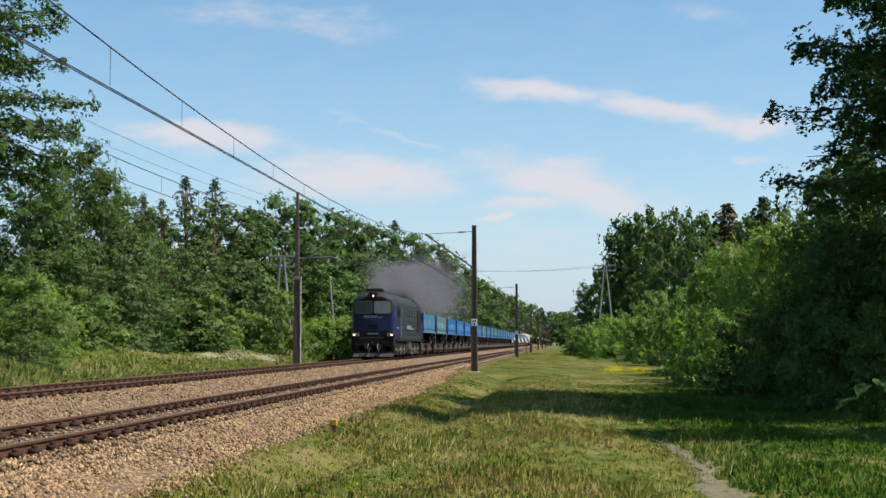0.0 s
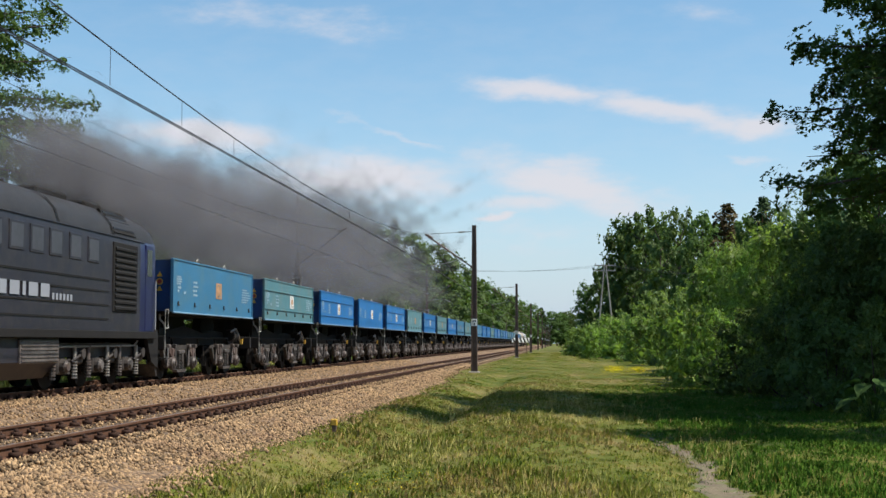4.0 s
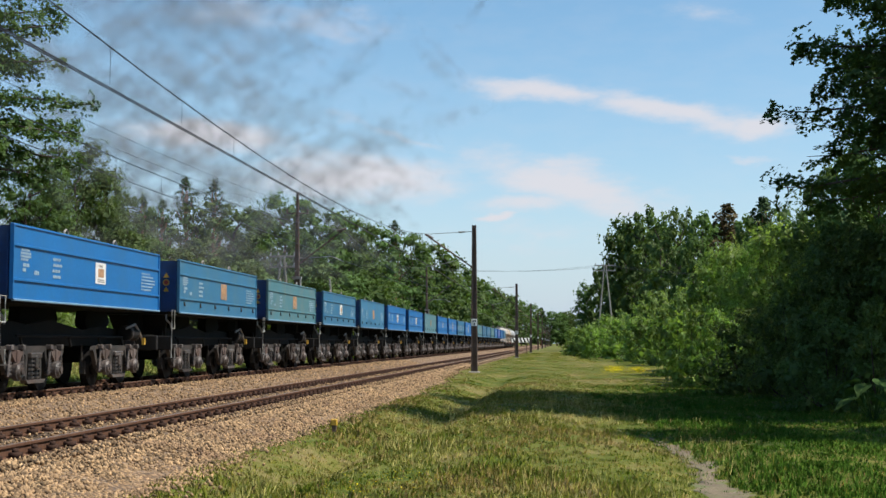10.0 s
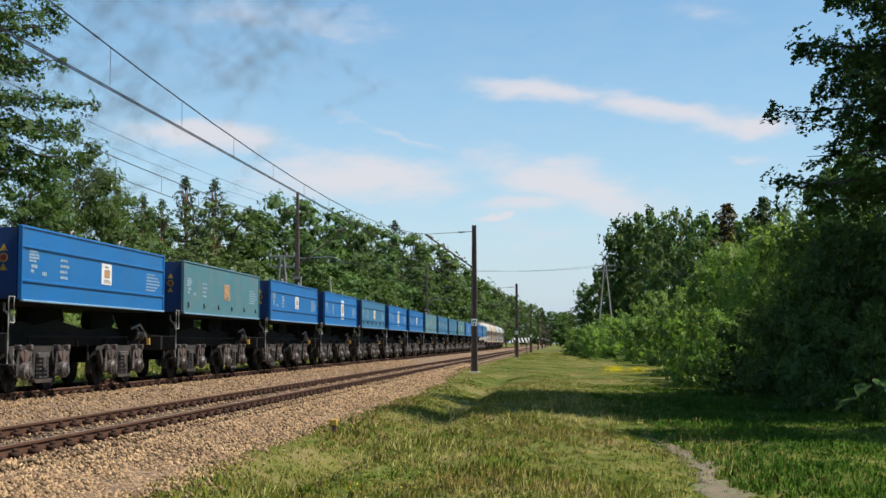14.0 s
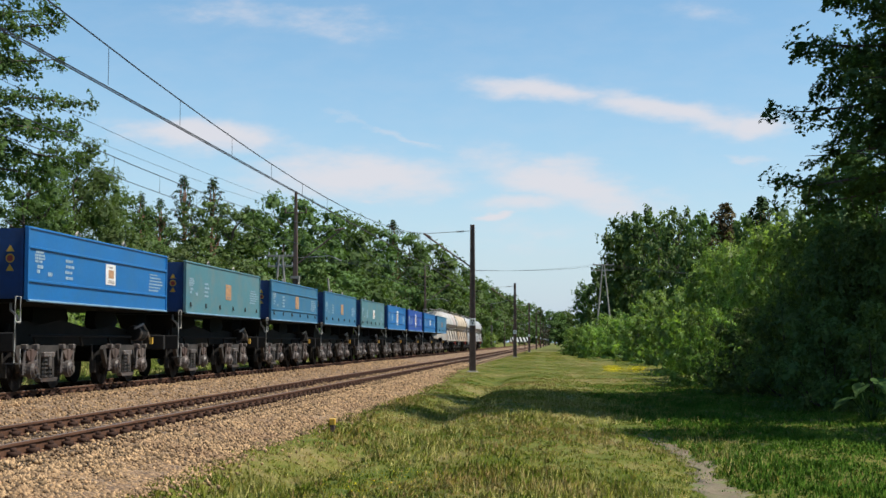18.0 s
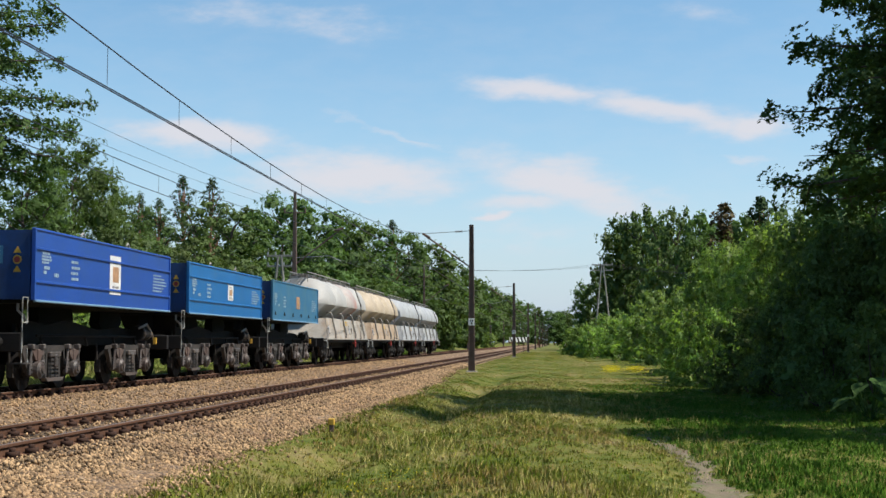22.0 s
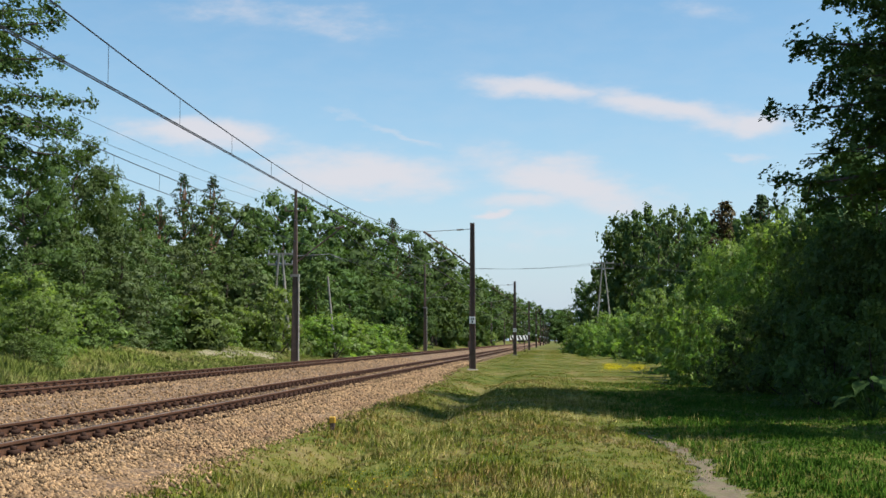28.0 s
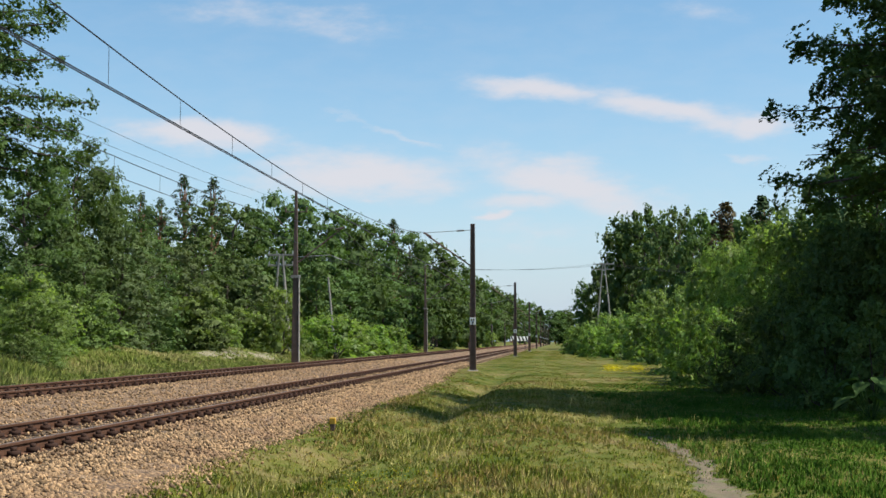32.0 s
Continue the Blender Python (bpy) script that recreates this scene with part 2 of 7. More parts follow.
def crushed_stone():
    """Packed crushed stone: cells of differing browns with dark gaps and relief."""
    m = bpy.data.materials.new("ballast_bed")
    m.use_nodes = True
    nt = m.node_tree
    N, L = nt.nodes.new, nt.links.new
    b = nt.nodes["Principled BSDF"]
    tc, vo, gap, ramp, mx, bp, nz = N("ShaderNodeTexCoord"), N("ShaderNodeTexVoronoi"), N("ShaderNodeMapRange"), N("ShaderNodeValToRGB"), N("ShaderNodeMix"), N("ShaderNodeBump"), N("ShaderNodeTexNoise")
    vo.inputs["Scale"].default_value = 15.0
    L(tc.outputs["Object"], vo.inputs["Vector"])
    sep = N("ShaderNodeSeparateColor")
    L(vo.outputs["Color"], sep.inputs[0])
    L(sep.outputs[0], ramp.inputs[0])
    el = ramp.color_ramp.elements
    el[0].position, el[0].color = 0.0, (0.095, 0.060, 0.039, 1)
    el[1].position, el[1].color = 1.0, (0.41, 0.30, 0.19, 1)
    for p, c in ((0.3, (0.18, 0.108, 0.057, 1)), (0.6, (0.27, 0.172, 0.092, 1)), (0.85, (0.305, 0.196, 0.108, 1))):
        el.new(p).color = c
    gap.inputs["From Min"].default_value, gap.inputs["From Max"].default_value = 0.35, 0.75
    gap.inputs["To Min"].default_value, gap.inputs["To Max"].default_value = 0.0, 0.75
    L(vo.outputs["Distance"], gap.inputs["Value"])
    mx.data_type = "RGBA"
    L(gap.outputs[0], mx.inputs["Factor"])
    L(ramp.outputs[0], mx.inputs["A"])
    mx.inputs["B"].default_value = (0.06, 0.042, 0.03, 1)
    nz.inputs["Scale"].default_value, nz.inputs["Detail"].default_value = 0.8, 5
    L(tc.outputs["Object"], nz.inputs["Vector"])
    mr, sc = N("ShaderNodeMapRange"), N("ShaderNodeVectorMath")
    mr.inputs["To Min"].default_value, mr.inputs["To Max"].default_value = 0.75, 1.3
    L(nz.outputs["Fac"], mr.inputs["Value"])
    sc.operation = "SCALE"
    L(mx.outputs["Result"], sc.inputs[0])
    L(mr.outputs[0], sc.inputs["Scale"])
    L(sc.outputs[0], b.inputs["Base Color"])
    bp.invert = True
    bp.inputs["Strength"].default_value, bp.inputs["Distance"].default_value = 0.9, 0.05
    L(vo.outputs["Distance"], bp.inputs["Height"])
    L(bp.outputs[0], b.inputs["Normal"])
    b.inputs["Roughness"].default_value = 0.95
    return m


M_BED = crushed_stone()
M_RAIL = mat("rusty_rail", (0.105, 0.055, 0.036), 0.85, var=0.3, scale=1, fine=20, bump=0.2, spec=0.1)
M_RAILTOP = mat("worn_railhead", (0.17, 0.125, 0.10), 0.5, 0.3, var=0.15, bump=0.05)
M_SLEEPER = mat("old_sleeper", (0.115, 0.085, 0.062), 0.95, var=0.3, scale=3, fine=25, bump=0.4, per_object=0.25, spec=0.1)
M_CLIP = mat("rusty_fastener", (0.050, 0.029, 0.022), 0.9, var=0.3, spec=0.1)
M_MASTDARK = mat("rust_brown_steel", (0.105, 0.068, 0.055), 0.7, var=0.3, scale=1.5, fine=25, dirt=(0.15, 0.11, 0.09), dirt_amt=0.5)
M_CONC = mat("weathered_concrete", (0.30, 0.28, 0.25), 0.9, var=0.25, scale=2, fine=30, bump=0.4, dirt=(0.14, 0.12, 0.10), dirt_amt=0.5)
M_WOODPOLE = mat("grey_pole", (0.25, 0.235, 0.21), 0.85, var=0.25, scale=2, fine=30)
M_WIRE = plain("dark_wire", (0.03, 0.03, 0.033), 0.5, 0.6)
M_WIRELIGHT = plain("weathered_bracket", (0.30, 0.31, 0.31), 0.5, 0.5)
M_WHITE = mat("white_paint", (0.75, 0.75, 0.73), 0.6, var=0.1, bump=0.05)
M_BLACK = mat("black_paint", (0.02, 0.02, 0.02), 0.6, var=0.2, bump=0.05)
M_YELLOW = mat("yellow_paint", (0.52, 0.31, 0.04), 0.6, var=0.2)
M_BARK = mat("bark", (0.09, 0.07, 0.055), 0.95, var=0.4, scale=3, fine=25, bump=0.8, bump_d=0.03)
M_PINEBARK = mat("pine_bark", (0.20, 0.105, 0.06), 0.95, var=0.4, scale=2, fine=20, bump=0.8, bump_d=0.03)
M_SOIL = mat("trodden_soil", (0.150, 0.116, 0.078), 0.95, var=0.4, scale=2, fine=14, bump=0.5, bump_d=0.03, dirt=(0.10, 0.125, 0.04), dirt_amt=1.0, dirt_scale=2.4)
L_OAK = leaf_mat("oak_leaves", (0.092, 0.138, 0.050), 0.52)
L_BIRCH = leaf_mat("light_leaves", (0.112, 0.165, 0.060), 0.4)
L_WILLOW = leaf_mat("grey_green_leaves", (0.125, 0.165, 0.075), 0.4)
L_BRIGHT = leaf_mat("bright_leaves", (0.205, 0.285, 0.078), 0.85, 0.45, 0.020)
L_PINE = leaf_mat("pine_needles", (0.05, 0.08, 0.035), 0.15)
L_RUST = leaf_mat("brownish_needles", (0.100, 0.082, 0.045), 0.15)
L_GRASS = sward_mat("grass_blades", SWARD, 0.75)
L_BOUGH = leaf_mat("sunny_oak_leaves", (0.068, 0.105, 0.034), 0.4)
L_LUSH = sward_mat("lush_grass_blades", ((0.0, (0.058, 0.140, 0.018)), (0.5, (0.108, 0.222, 0.031)), (1.0, (0.205, 0.300, 0.068))), 0.75)
L_STRAW = leaf_mat("straw_blades", (0.42, 0.30, 0.15), 0.7, 0.35, 0.0)
# sun on the bush row and shade in the thicket set by leaf colour
L_BUSH = leaf_mat("sun_toned_bush_leaves", (0.225, 0.290, 0.098), 0.9, 0.45, 0.020)
L_THICK = leaf_mat("shade_toned_leaves", (0.125, 0.168, 0.060), 0.45, 0.3)
L_BUSHGREY = leaf_mat("grey_bush_leaves", (0.180, 0.245, 0.086), 0.65, 0.4)
L_SEED = leaf_mat("pale_seed_heads", (0.42, 0.38, 0.15), 0.4, 0.3, 0.0)
L_PALE = sward_mat("pale_verge_grass", ((0.0, (0.190, 0.255, 0.055)), (0.5, (0.310, 0.355, 0.100)), (1.0, (0.480, 0.440, 0.210))), 0.7)
L_BROAD = leaf_mat("broad_leaf", (0.06, 0.11, 0.035), 0.35, 0.1)
M_SAND = mat("sandy_soil", (0.27, 0.235, 0.155), 0.95, var=0.35, scale=1, fine=12, bump=0.5, bump_d=0.03, dirt=(0.15, 0.19, 0.06), dirt_amt=1.0, dirt_scale=0.55)
L_FLOWER = leaf_mat("yellow_flowers", (0.62, 0.50, 0.02), 0.3, 0.2)


# ---- mesh helpers ----
def link_mesh(name, me, parent=None, label=""):
    ob = new(name, me)
    if parent is not None:
        ob.parent = parent
    if label:
        ob["label"] = label
    return ob


def part(name, bm, material, parent=None, label="", smooth=False):
    """Links a bmesh as one mesh object under a thing or a part."""
    me = bpy.data.meshes.new(name)
    bmesh.ops.recalc_face_normals(bm, faces=bm.faces)
    bm.to_mesh(me)
    bm.free()
    for mm in (material if isinstance(material, (list, tuple)) else (material,)):
        me.materials.append(mm)
    if smooth:
        for p in me.polygons:
            p.use_smooth = True
    return link_mesh(name, me, parent, label)


def mesh_np(name, verts, faces, material, parent=None, label="", normals=None):
    """A mesh object from arrays of points and of faces with equal corners."""
    me = bpy.data.meshes.new(name)
    verts, faces = np.asarray(verts, dtype=np.float32), np.asarray(faces, dtype=np.int32)
    k = faces.shape[1]
    me.vertices.add(len(verts))
    me.vertices.foreach_set("co", verts.ravel())
    me.loops.add(faces.size)
    me.loops.foreach_set("vertex_index", faces.ravel())
    me.polygons.add(len(faces))
    me.polygons.foreach_set("loop_start", np.arange(0, faces.size, k, dtype=np.int32))
    me.materials.append(material)
    me.update(calc_edges=True)
    if normals is not None:
        me.polygons.foreach_set("use_smooth", np.ones(len(faces), dtype=bool))
        me.normals_split_custom_set_from_vertices(normals)
    return link_mesh(name, me, parent, label)


def empty(name, label, category, group="", kind="", m=None):
    ob = tagged(new(name), label, category, group, kind)
    if m is not None:
        ob.matrix_basis = m
    return ob


def box(bm, x0, x1, y0, y1, z0, z1, bevel=0.0, mi=0):
    r = bmesh.ops.create_cube(bm, size=1.0, matrix=Matrix.LocRotScale(((x0 + x1) / 2, (y0 + y1) / 2, (z0 + z1) / 2), None, (abs(x1 - x0), abs(y1 - y0), abs(z1 - z0))))
    fs = {f for v in r["verts"] for f in v.link_faces}
    for f in fs:
        f.material_index = mi
    if bevel:
        es = list({e for v in r["verts"] for e in v.link_edges})
        bmesh.ops.bevel(bm, geom=es, offset=bevel, segments=1, affect="EDGES")
    return bm


def rod(bm, a, b, r, seg=6, r2=None, mi=0):
    a, b = Vector(a), Vector(b)
    d = b - a
    res = bmesh.ops.create_cone(bm, cap_ends=True, segments=seg, radius1=r, radius2=r if r2 is None else r2, depth=d.length,
                                matrix=Matrix.Translation((a + b) / 2) @ d.to_track_quat("Z", "Y").to_matrix().to_4x4())
    for f in {f for v in res["verts"] for f in v.link_faces}:
        f.material_index = mi
    return bm


def tube(bm, pts, r, seg=6):
    pts = [Vector(p) for p in pts]
    rings = []
    for i, p in enumerate(pts):
        d = (pts[min(i + 1, len(pts) - 1)] - pts[max(i - 1, 0)]).normalized()
        q = d.to_track_quat("Z", "Y")
        rings.append([bm.verts.new(p + q @ Vector((math.cos(6.2832 * k / seg) * r, math.sin(6.2832 * k / seg) * r, 0))) for k in range(seg)])
    for a, b in zip(rings[:-1], rings[1:]):
        for k in range(seg):
            bm.faces.new((a[k], a[(k + 1) % seg], b[(k + 1) % seg], b[k]))
    bm.faces.new(rings[0][::-1])
    bm.faces.new(rings[-1])
    return bm


def prism(bm, profile, axis, lo, hi):
    """A closed outline pushed along an axis: 'x' (outline in y, z) or 'y' (outline in x, z)."""
    def at(p, s):
        return (s, p[0], p[1]) if axis == "x" else (p[0], s, p[1])
    a, b = [bm.verts.new(at(p, lo)) for p in profile], [bm.verts.new(at(p, hi)) for p in profile]
    bm.faces.new(a)
    bm.faces.new(b[::-1])
    for i in range(len(profile)):
        j = (i + 1) % len(profile)
        bm.faces.new((a[i], a[j], b[j], b[i]))
    return bm


def BM():
    return bmesh.new()


# ---- ground ----
def smooth(a, b, v):
    v = np.clip((v - a) / (b - a), 0, 1)
    return v * v * (3 - 2 * v)


def path_x(y):
    return 2.05 - 0.03 * (y - 15) + 0.12 * np.sin(y * 0.7)


def ground_z(x, y):
    """Height of the meadow: flat verge by the track, a shallow ditch, a low bank, soft bumps."""
    x, y = np.asarray(x, dtype=float), np.asarray(y, dtype=float)
    z = -0.42 + 0 * x
    ditch_x = -3.4 + 0.7 * smooth(19, 30, y)
    off = x - ditch_x
    ditch = np.where(off < 0, np.exp(-(off / 0.9) ** 2), np.exp(-(off / 0.42) ** 2)) * (1 - smooth(45, 90, y))
    z = z - 0.24 * ditch - 0.20 * np.exp(-((x + 3.3) / 0.45) ** 2 - ((y - 20.5) / 1.3) ** 2)
    z = z + 0.07 * np.exp(-((x + 1.1) / 0.9) ** 2) * (1 - smooth(40, 80, y)) - 0.06 * smooth(-0.5, 3.0, x)
    z = z - 0.05 * np.exp(-((x - path_x(y)) / 0.35) ** 2) * (1 - smooth(22, 27, y))
    bumps = 0.05 * np.sin(0.9 * x + 0.35 * y) * np.sin(0.31 * y - 0.7 * x + 1.0) + 0.03 * np.sin(2.1 * x + 0.8 * y + 2.0) * np.sin(1.3 * y)
    z = z + bumps * smooth(-4.6, -3.5, x) * (1 - smooth(150, 300, y))
    left = smooth(-14.0, -16.5, x)
    return z * (1 - left) + left * (0.02 * np.sin(0.5 * y) + 0.75 * smooth(-16.2, -20.5, x) * (1 + 0.25 * np.sin(0.31 * y + 0.2 * x)) + 0.25 * smooth(-20, -30, x))


def make_ground():
    xs = np.concatenate([[-3000, -1200, -500, -200, -90], np.arange(-50, -18, 2.0), np.arange(-18, -5, 0.7), np.arange(-5, 9, 0.22), np.arange(9, 40, 2.0), [60, 120, 300, 900, 3000]])
    ys = np.concatenate([[-600, -200, -60, -20, 0, 6], np.arange(10, 45, 0.3), np.arange(45, 110, 1.0), np.arange(110, 330, 6.0), [360, 450, 600, 900, 1500, 3000]])
    X, Y = np.meshgrid(xs, ys)
    Z = ground_z(X, Y)
    v = np.stack([X, Y, Z], -1).reshape(-1, 3)
    n, w = len(ys), len(xs)
    i = (np.arange(n - 1)[:, None] * w + np.arange(w - 1)[None]).ravel()
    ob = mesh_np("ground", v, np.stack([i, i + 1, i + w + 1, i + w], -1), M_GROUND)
    for p in ob.data.polygons:
        p.use_smooth = True
    return tagged(ob, "green and straw-coloured meadow beside a railway line", "ground", kind="structure")


make_ground()


def bed_z(x):
    """Surface of the ballast across the line."""
    px = [-15.6, -14.3, -10.5, -10.0, -9.6, -9.2, -5.75, -4.75]
    pz = [-0.12, 0.04, 0.03, -0.05, -0.15, -0.205, -0.205, -0.50]
    return np.interp(x, px, pz)


def make_bed():
    xs = np.concatenate([[-15.6, -15.0], np.arange(-14.4, -4.7, 0.16), [-4.7]])
    ys = np.concatenate([np.arange(-260, 12, 8.0), np.arange(12, 70, 0.35), np.arange(70, 200, 2.5), np.arange(200, 901, 25.0)])
    X, Y = np.meshgrid(xs, ys)
    edge = 0.18 * np.sin(0.7 * Y) * np.sin(0.23 * Y + 1) * smooth(-5.6, -4.7, X)
    Z = bed_z(X) + np.random.RandomState(3).uniform(-0.02, 0.02, X.shape)
    X = X - 1.05 * smooth(40, 80, Y) * smooth(-6.1, -4.7, X)
    v = np.stack([X + edge, Y, Z], -1).reshape(-1, 3)
    n, w = len(ys), len(xs)
    i = (np.arange(n - 1)[:, None] * w + np.arange(w - 1)[None]).ravel()
    ob = mesh_np("ballast_bed", v, np.stack([i, i + 1, i + w + 1, i + w], -1), M_BED)
    tagged(ob, "brown crushed-stone ballast under two railway tracks", "ballast", kind="structure")
    # loose stones, dense near the camera
    rs = np.random.RandomState(5)
    base = np.array([(1, 0, 0), (-1, 0, 0), (0, 1, 0), (0, -1, 0), (0, 0, 1), (0, 0, -1)], dtype=float)
    faces = np.array([(0, 2, 4), (2, 1, 4), (1, 3, 4), (3, 0, 4), (2, 0, 5), (1, 2, 5), (3, 1, 5), (0, 3, 5)])
    cnt = 80000
    y = 11.3 + 79 * rs.rand(cnt) ** 2.0
    x = rs.uniform(-14.3, -4.62, cnt)
    near = rs.rand(cnt) < 0.36
    x[near] = rs.uniform(-6.6, -4.0, near.sum())
    ex = 0.18 * np.sin(0.7 * y) * np.sin(0.23 * y + 1)
    keep = x < -4.72 - 1.05 * smooth(40, 80, y) + ex + rs.exponential(0.16, cnt) * (rs.rand(cnt) < 0.6)
    x, y = x[keep], y[keep]
    cnt = len(x)
    size = rs.uniform(0.015, 0.036, cnt) * (1 + (y - 13) * 0.006)
    v = base[None] * (size[:, None] * rs.uniform(0.7, 1.3, (cnt, 6)))[:, :, None] * rs.uniform(0.7, 1.25, (cnt, 1, 3))
    ang = rs.uniform(0, 6.28, cnt)
    c, s = np.cos(ang)[:, None], np.sin(ang)[:, None]
    vx, vy, vz = v[..., 0] * c - v[..., 1] * s, v[..., 0] * s + v[..., 1] * c, v[..., 2]
    tilt = rs.uniform(-0.8, 0.8, cnt)[:, None]
    vx, vz = vx * np.cos(tilt) - vz * np.sin(tilt), vx * np.sin(tilt) + vz * np.cos(tilt)
    z = np.maximum(bed_z(x), np.where(x > -5.2, ground_z(x, y), -9)) + size * 0.3 + np.where((rs.rand(cnt) < 0.35) & (x > -8.9) & (x < -6.1), 0.04, 0.0)
    allv = np.stack([vx + x[:, None], vy + y[:, None], vz + z[:, None]], -1).reshape(-1, 3)
    f = (faces[None] + (np.arange(cnt) * 6)[:, None, None]).reshape(-1, 3)
    ob = mesh_np("ballast_stone", allv, f, M_STONE)
    tagged(ob, "loose pale brown crushed stones lying on the track bed", "stones", kind="stuff")


make_bed()


# ---- tracks ----
def rail_profile():
    return [(-0.070, -0.172), (0.070, -0.172), (0.070, -0.160), (0.012, -0.142), (0.009, -0.045), (0.034, -0.034), (0.035, -0.006), (0.028, 0.0), (-0.028, 0.0), (-0.035, -0.006), (-0.034, -0.034), (-0.009, -0.045), (-0.012, -0.142), (-0.070, -0.160)]


def sleeper_mesh():
    bm = BM()
    box(bm, -1.3, 1.3, -0.12, 0.12, -0.34, -0.172, 0.02)
    me = bpy.data.meshes.new("sleeper")
    bmesh.ops.recalc_face_normals(bm, faces=bm.faces)
    bm.to_mesh(me)
    bm.free()
    me.materials.append(M_SLEEPER)
    return me


SLEEPER = sleeper_mesh()


def make_track(cx, z, count, y0):
    track = empty("railway_track", "rusty rails on worn sleepers with heavy fasteners", "track", "railway tracks", "structure", pose(cx, 0, z))
    for side in (-0.7525, 0.7525):
        bm = BM()
        prism(bm, [(side + px, pz) for px, pz in rail_profile()], "y", -260, 640)
        part("rail", bm, M_RAIL, track)
        bm = BM()
        box(bm, side - 0.026, side + 0.026, -260, 640, -0.003, 0.0025)
        part("running_surface", bm, M_RAILTOP, track, "worn bright top of the rail")
    for i in range(count):
        ob = link_mesh("sleeper", SLEEPER, track)
        ob.location = (random.uniform(-0.02, 0.02), y0 + 0.6 * i, random.uniform(-0.008, 0.008))
    bm = BM()
    for i in range(int((640 - y0 - 0.6 * count) / 0.6 / 3)):
        y = y0 + 0.6 * count + 1.8 * i
        vs = [bm.verts.new(p) for p in ((-1.3, y - 0.4, -0.174), (1.3, y - 0.4, -0.174), (1.3, y + 0.4, -0.174), (-1.3, y + 0.4, -0.174))]
        bm.faces.new(vs)
    tagged(part("far_sleepers", bm, M_SLEEPER, track), kind="stuff")
    # fasteners: ribbed base plate, bolts and clamps on both sides of each rail
    vs, fs = [], []
    cube = np.array([(x, y, w) for x in (0, 1) for y in (0, 1) for w in (0, 1)], dtype=float)
    cf = np.array([(0, 1, 3, 2), (4, 6, 7, 5), (0, 4, 5, 1), (2, 3, 7, 6), (0, 2, 6, 4), (1, 5, 7, 3)])
    for i in range(count + 120):
        y = y0 + 0.6 * i
        for side in (-0.7525, 0.7525):
            for lo, hi in (((side - 0.19, y - 0.08, -0.176), (side + 0.19, y + 0.08, -0.150)),
                           ((side - 0.17, y - 0.075, -0.152), (side - 0.045, y + 0.075, -0.085)), ((side + 0.045, y - 0.075, -0.152), (side + 0.17, y + 0.075, -0.085)),
                           ((side - 0.13, y - 0.035, -0.10), (side - 0.075, y + 0.035, -0.040)), ((side + 0.075, y - 0.035, -0.10), (side + 0.13, y + 0.035, -0.040))):
                fs.append(cf + 8 * len(vs))
                vs.append(np.array(lo) + cube * (np.array(hi) - np.array(lo)))
    tagged(mesh_np("fastener", np.concatenate(vs), np.concatenate(fs), M_CLIP, track, "rusty rail clamps and base plates"), kind="stuff")
    return track


make_track(NEAR_X, 0.0, 220, 12.2)
make_track(FAR_X, FAR_Z, 150, 24.4)


# ---- vegetation ----
def leaf_arrays(rs, cen, out, size, flat=0.9):
    """Folded four-cornered leaves at the places cen, turned mostly outwards."""
    n = len(cen)
    nrm = out * flat + np.array([0, 0, 0.2]) + rs.normal(size=(n, 3)) * 0.4
    nrm /= np.linalg.norm(nrm, axis=1, keepdims=True) + 1e-9
    a = np.cross(nrm, rs.normal(size=(n, 3)))
    a /= np.linalg.norm(a, axis=1, keepdims=True) + 1e-9
    b = np.cross(nrm, a)
    s = (np.asarray(size) * rs.uniform(0.6, 1.35, n))[:, None]
    p0, p2 = cen - a * s * 0.5, cen + a * s * 0.5
    p1, p3 = cen + b * s * 0.34 + nrm * s * 0.12, cen - b * s * 0.34 + nrm * s * 0.12
    v = np.stack([p0, p1, p2, p3], 1).reshape(-1, 3)
    f = (np.arange(n) * 4)[:, None] + np.array([0, 3, 2, 1])[None]
    return v, f


def spray(rs, p, nrm, k, rad):
    """k leaves round each place p, on a tilted drooping plate with the normal nrm: their centres and shading directions."""
    m = len(p)
    a = np.cross(nrm, rs.normal(size=(m, 3)))
    a /= np.linalg.norm(a, axis=1, keepdims=True) + 1e-9
    b = np.cross(nrm, a)
    size = rad * rs.uniform(0.65, 1.35, (m, 1))
    q, th = size * np.sqrt(rs.rand(m, k)), rs.uniform(0, 6.2832, (m, k))
    u, v, w = q * np.cos(th), q * np.sin(th) * 0.62, -0.35 * q * q / size
    cen = p[:, None] + a[:, None] * u[..., None] + b[:, None] * v[..., None] + nrm[:, None] * (w + 0.10 * rad * rs.normal(size=(m, k)))[..., None]
    out = np.repeat(nrm, k, axis=0) + rs.normal(size=(m * k, 3)) * 0.16
    return cen.reshape(-1, 3), out / np.linalg.norm(out, axis=1, keepdims=True)


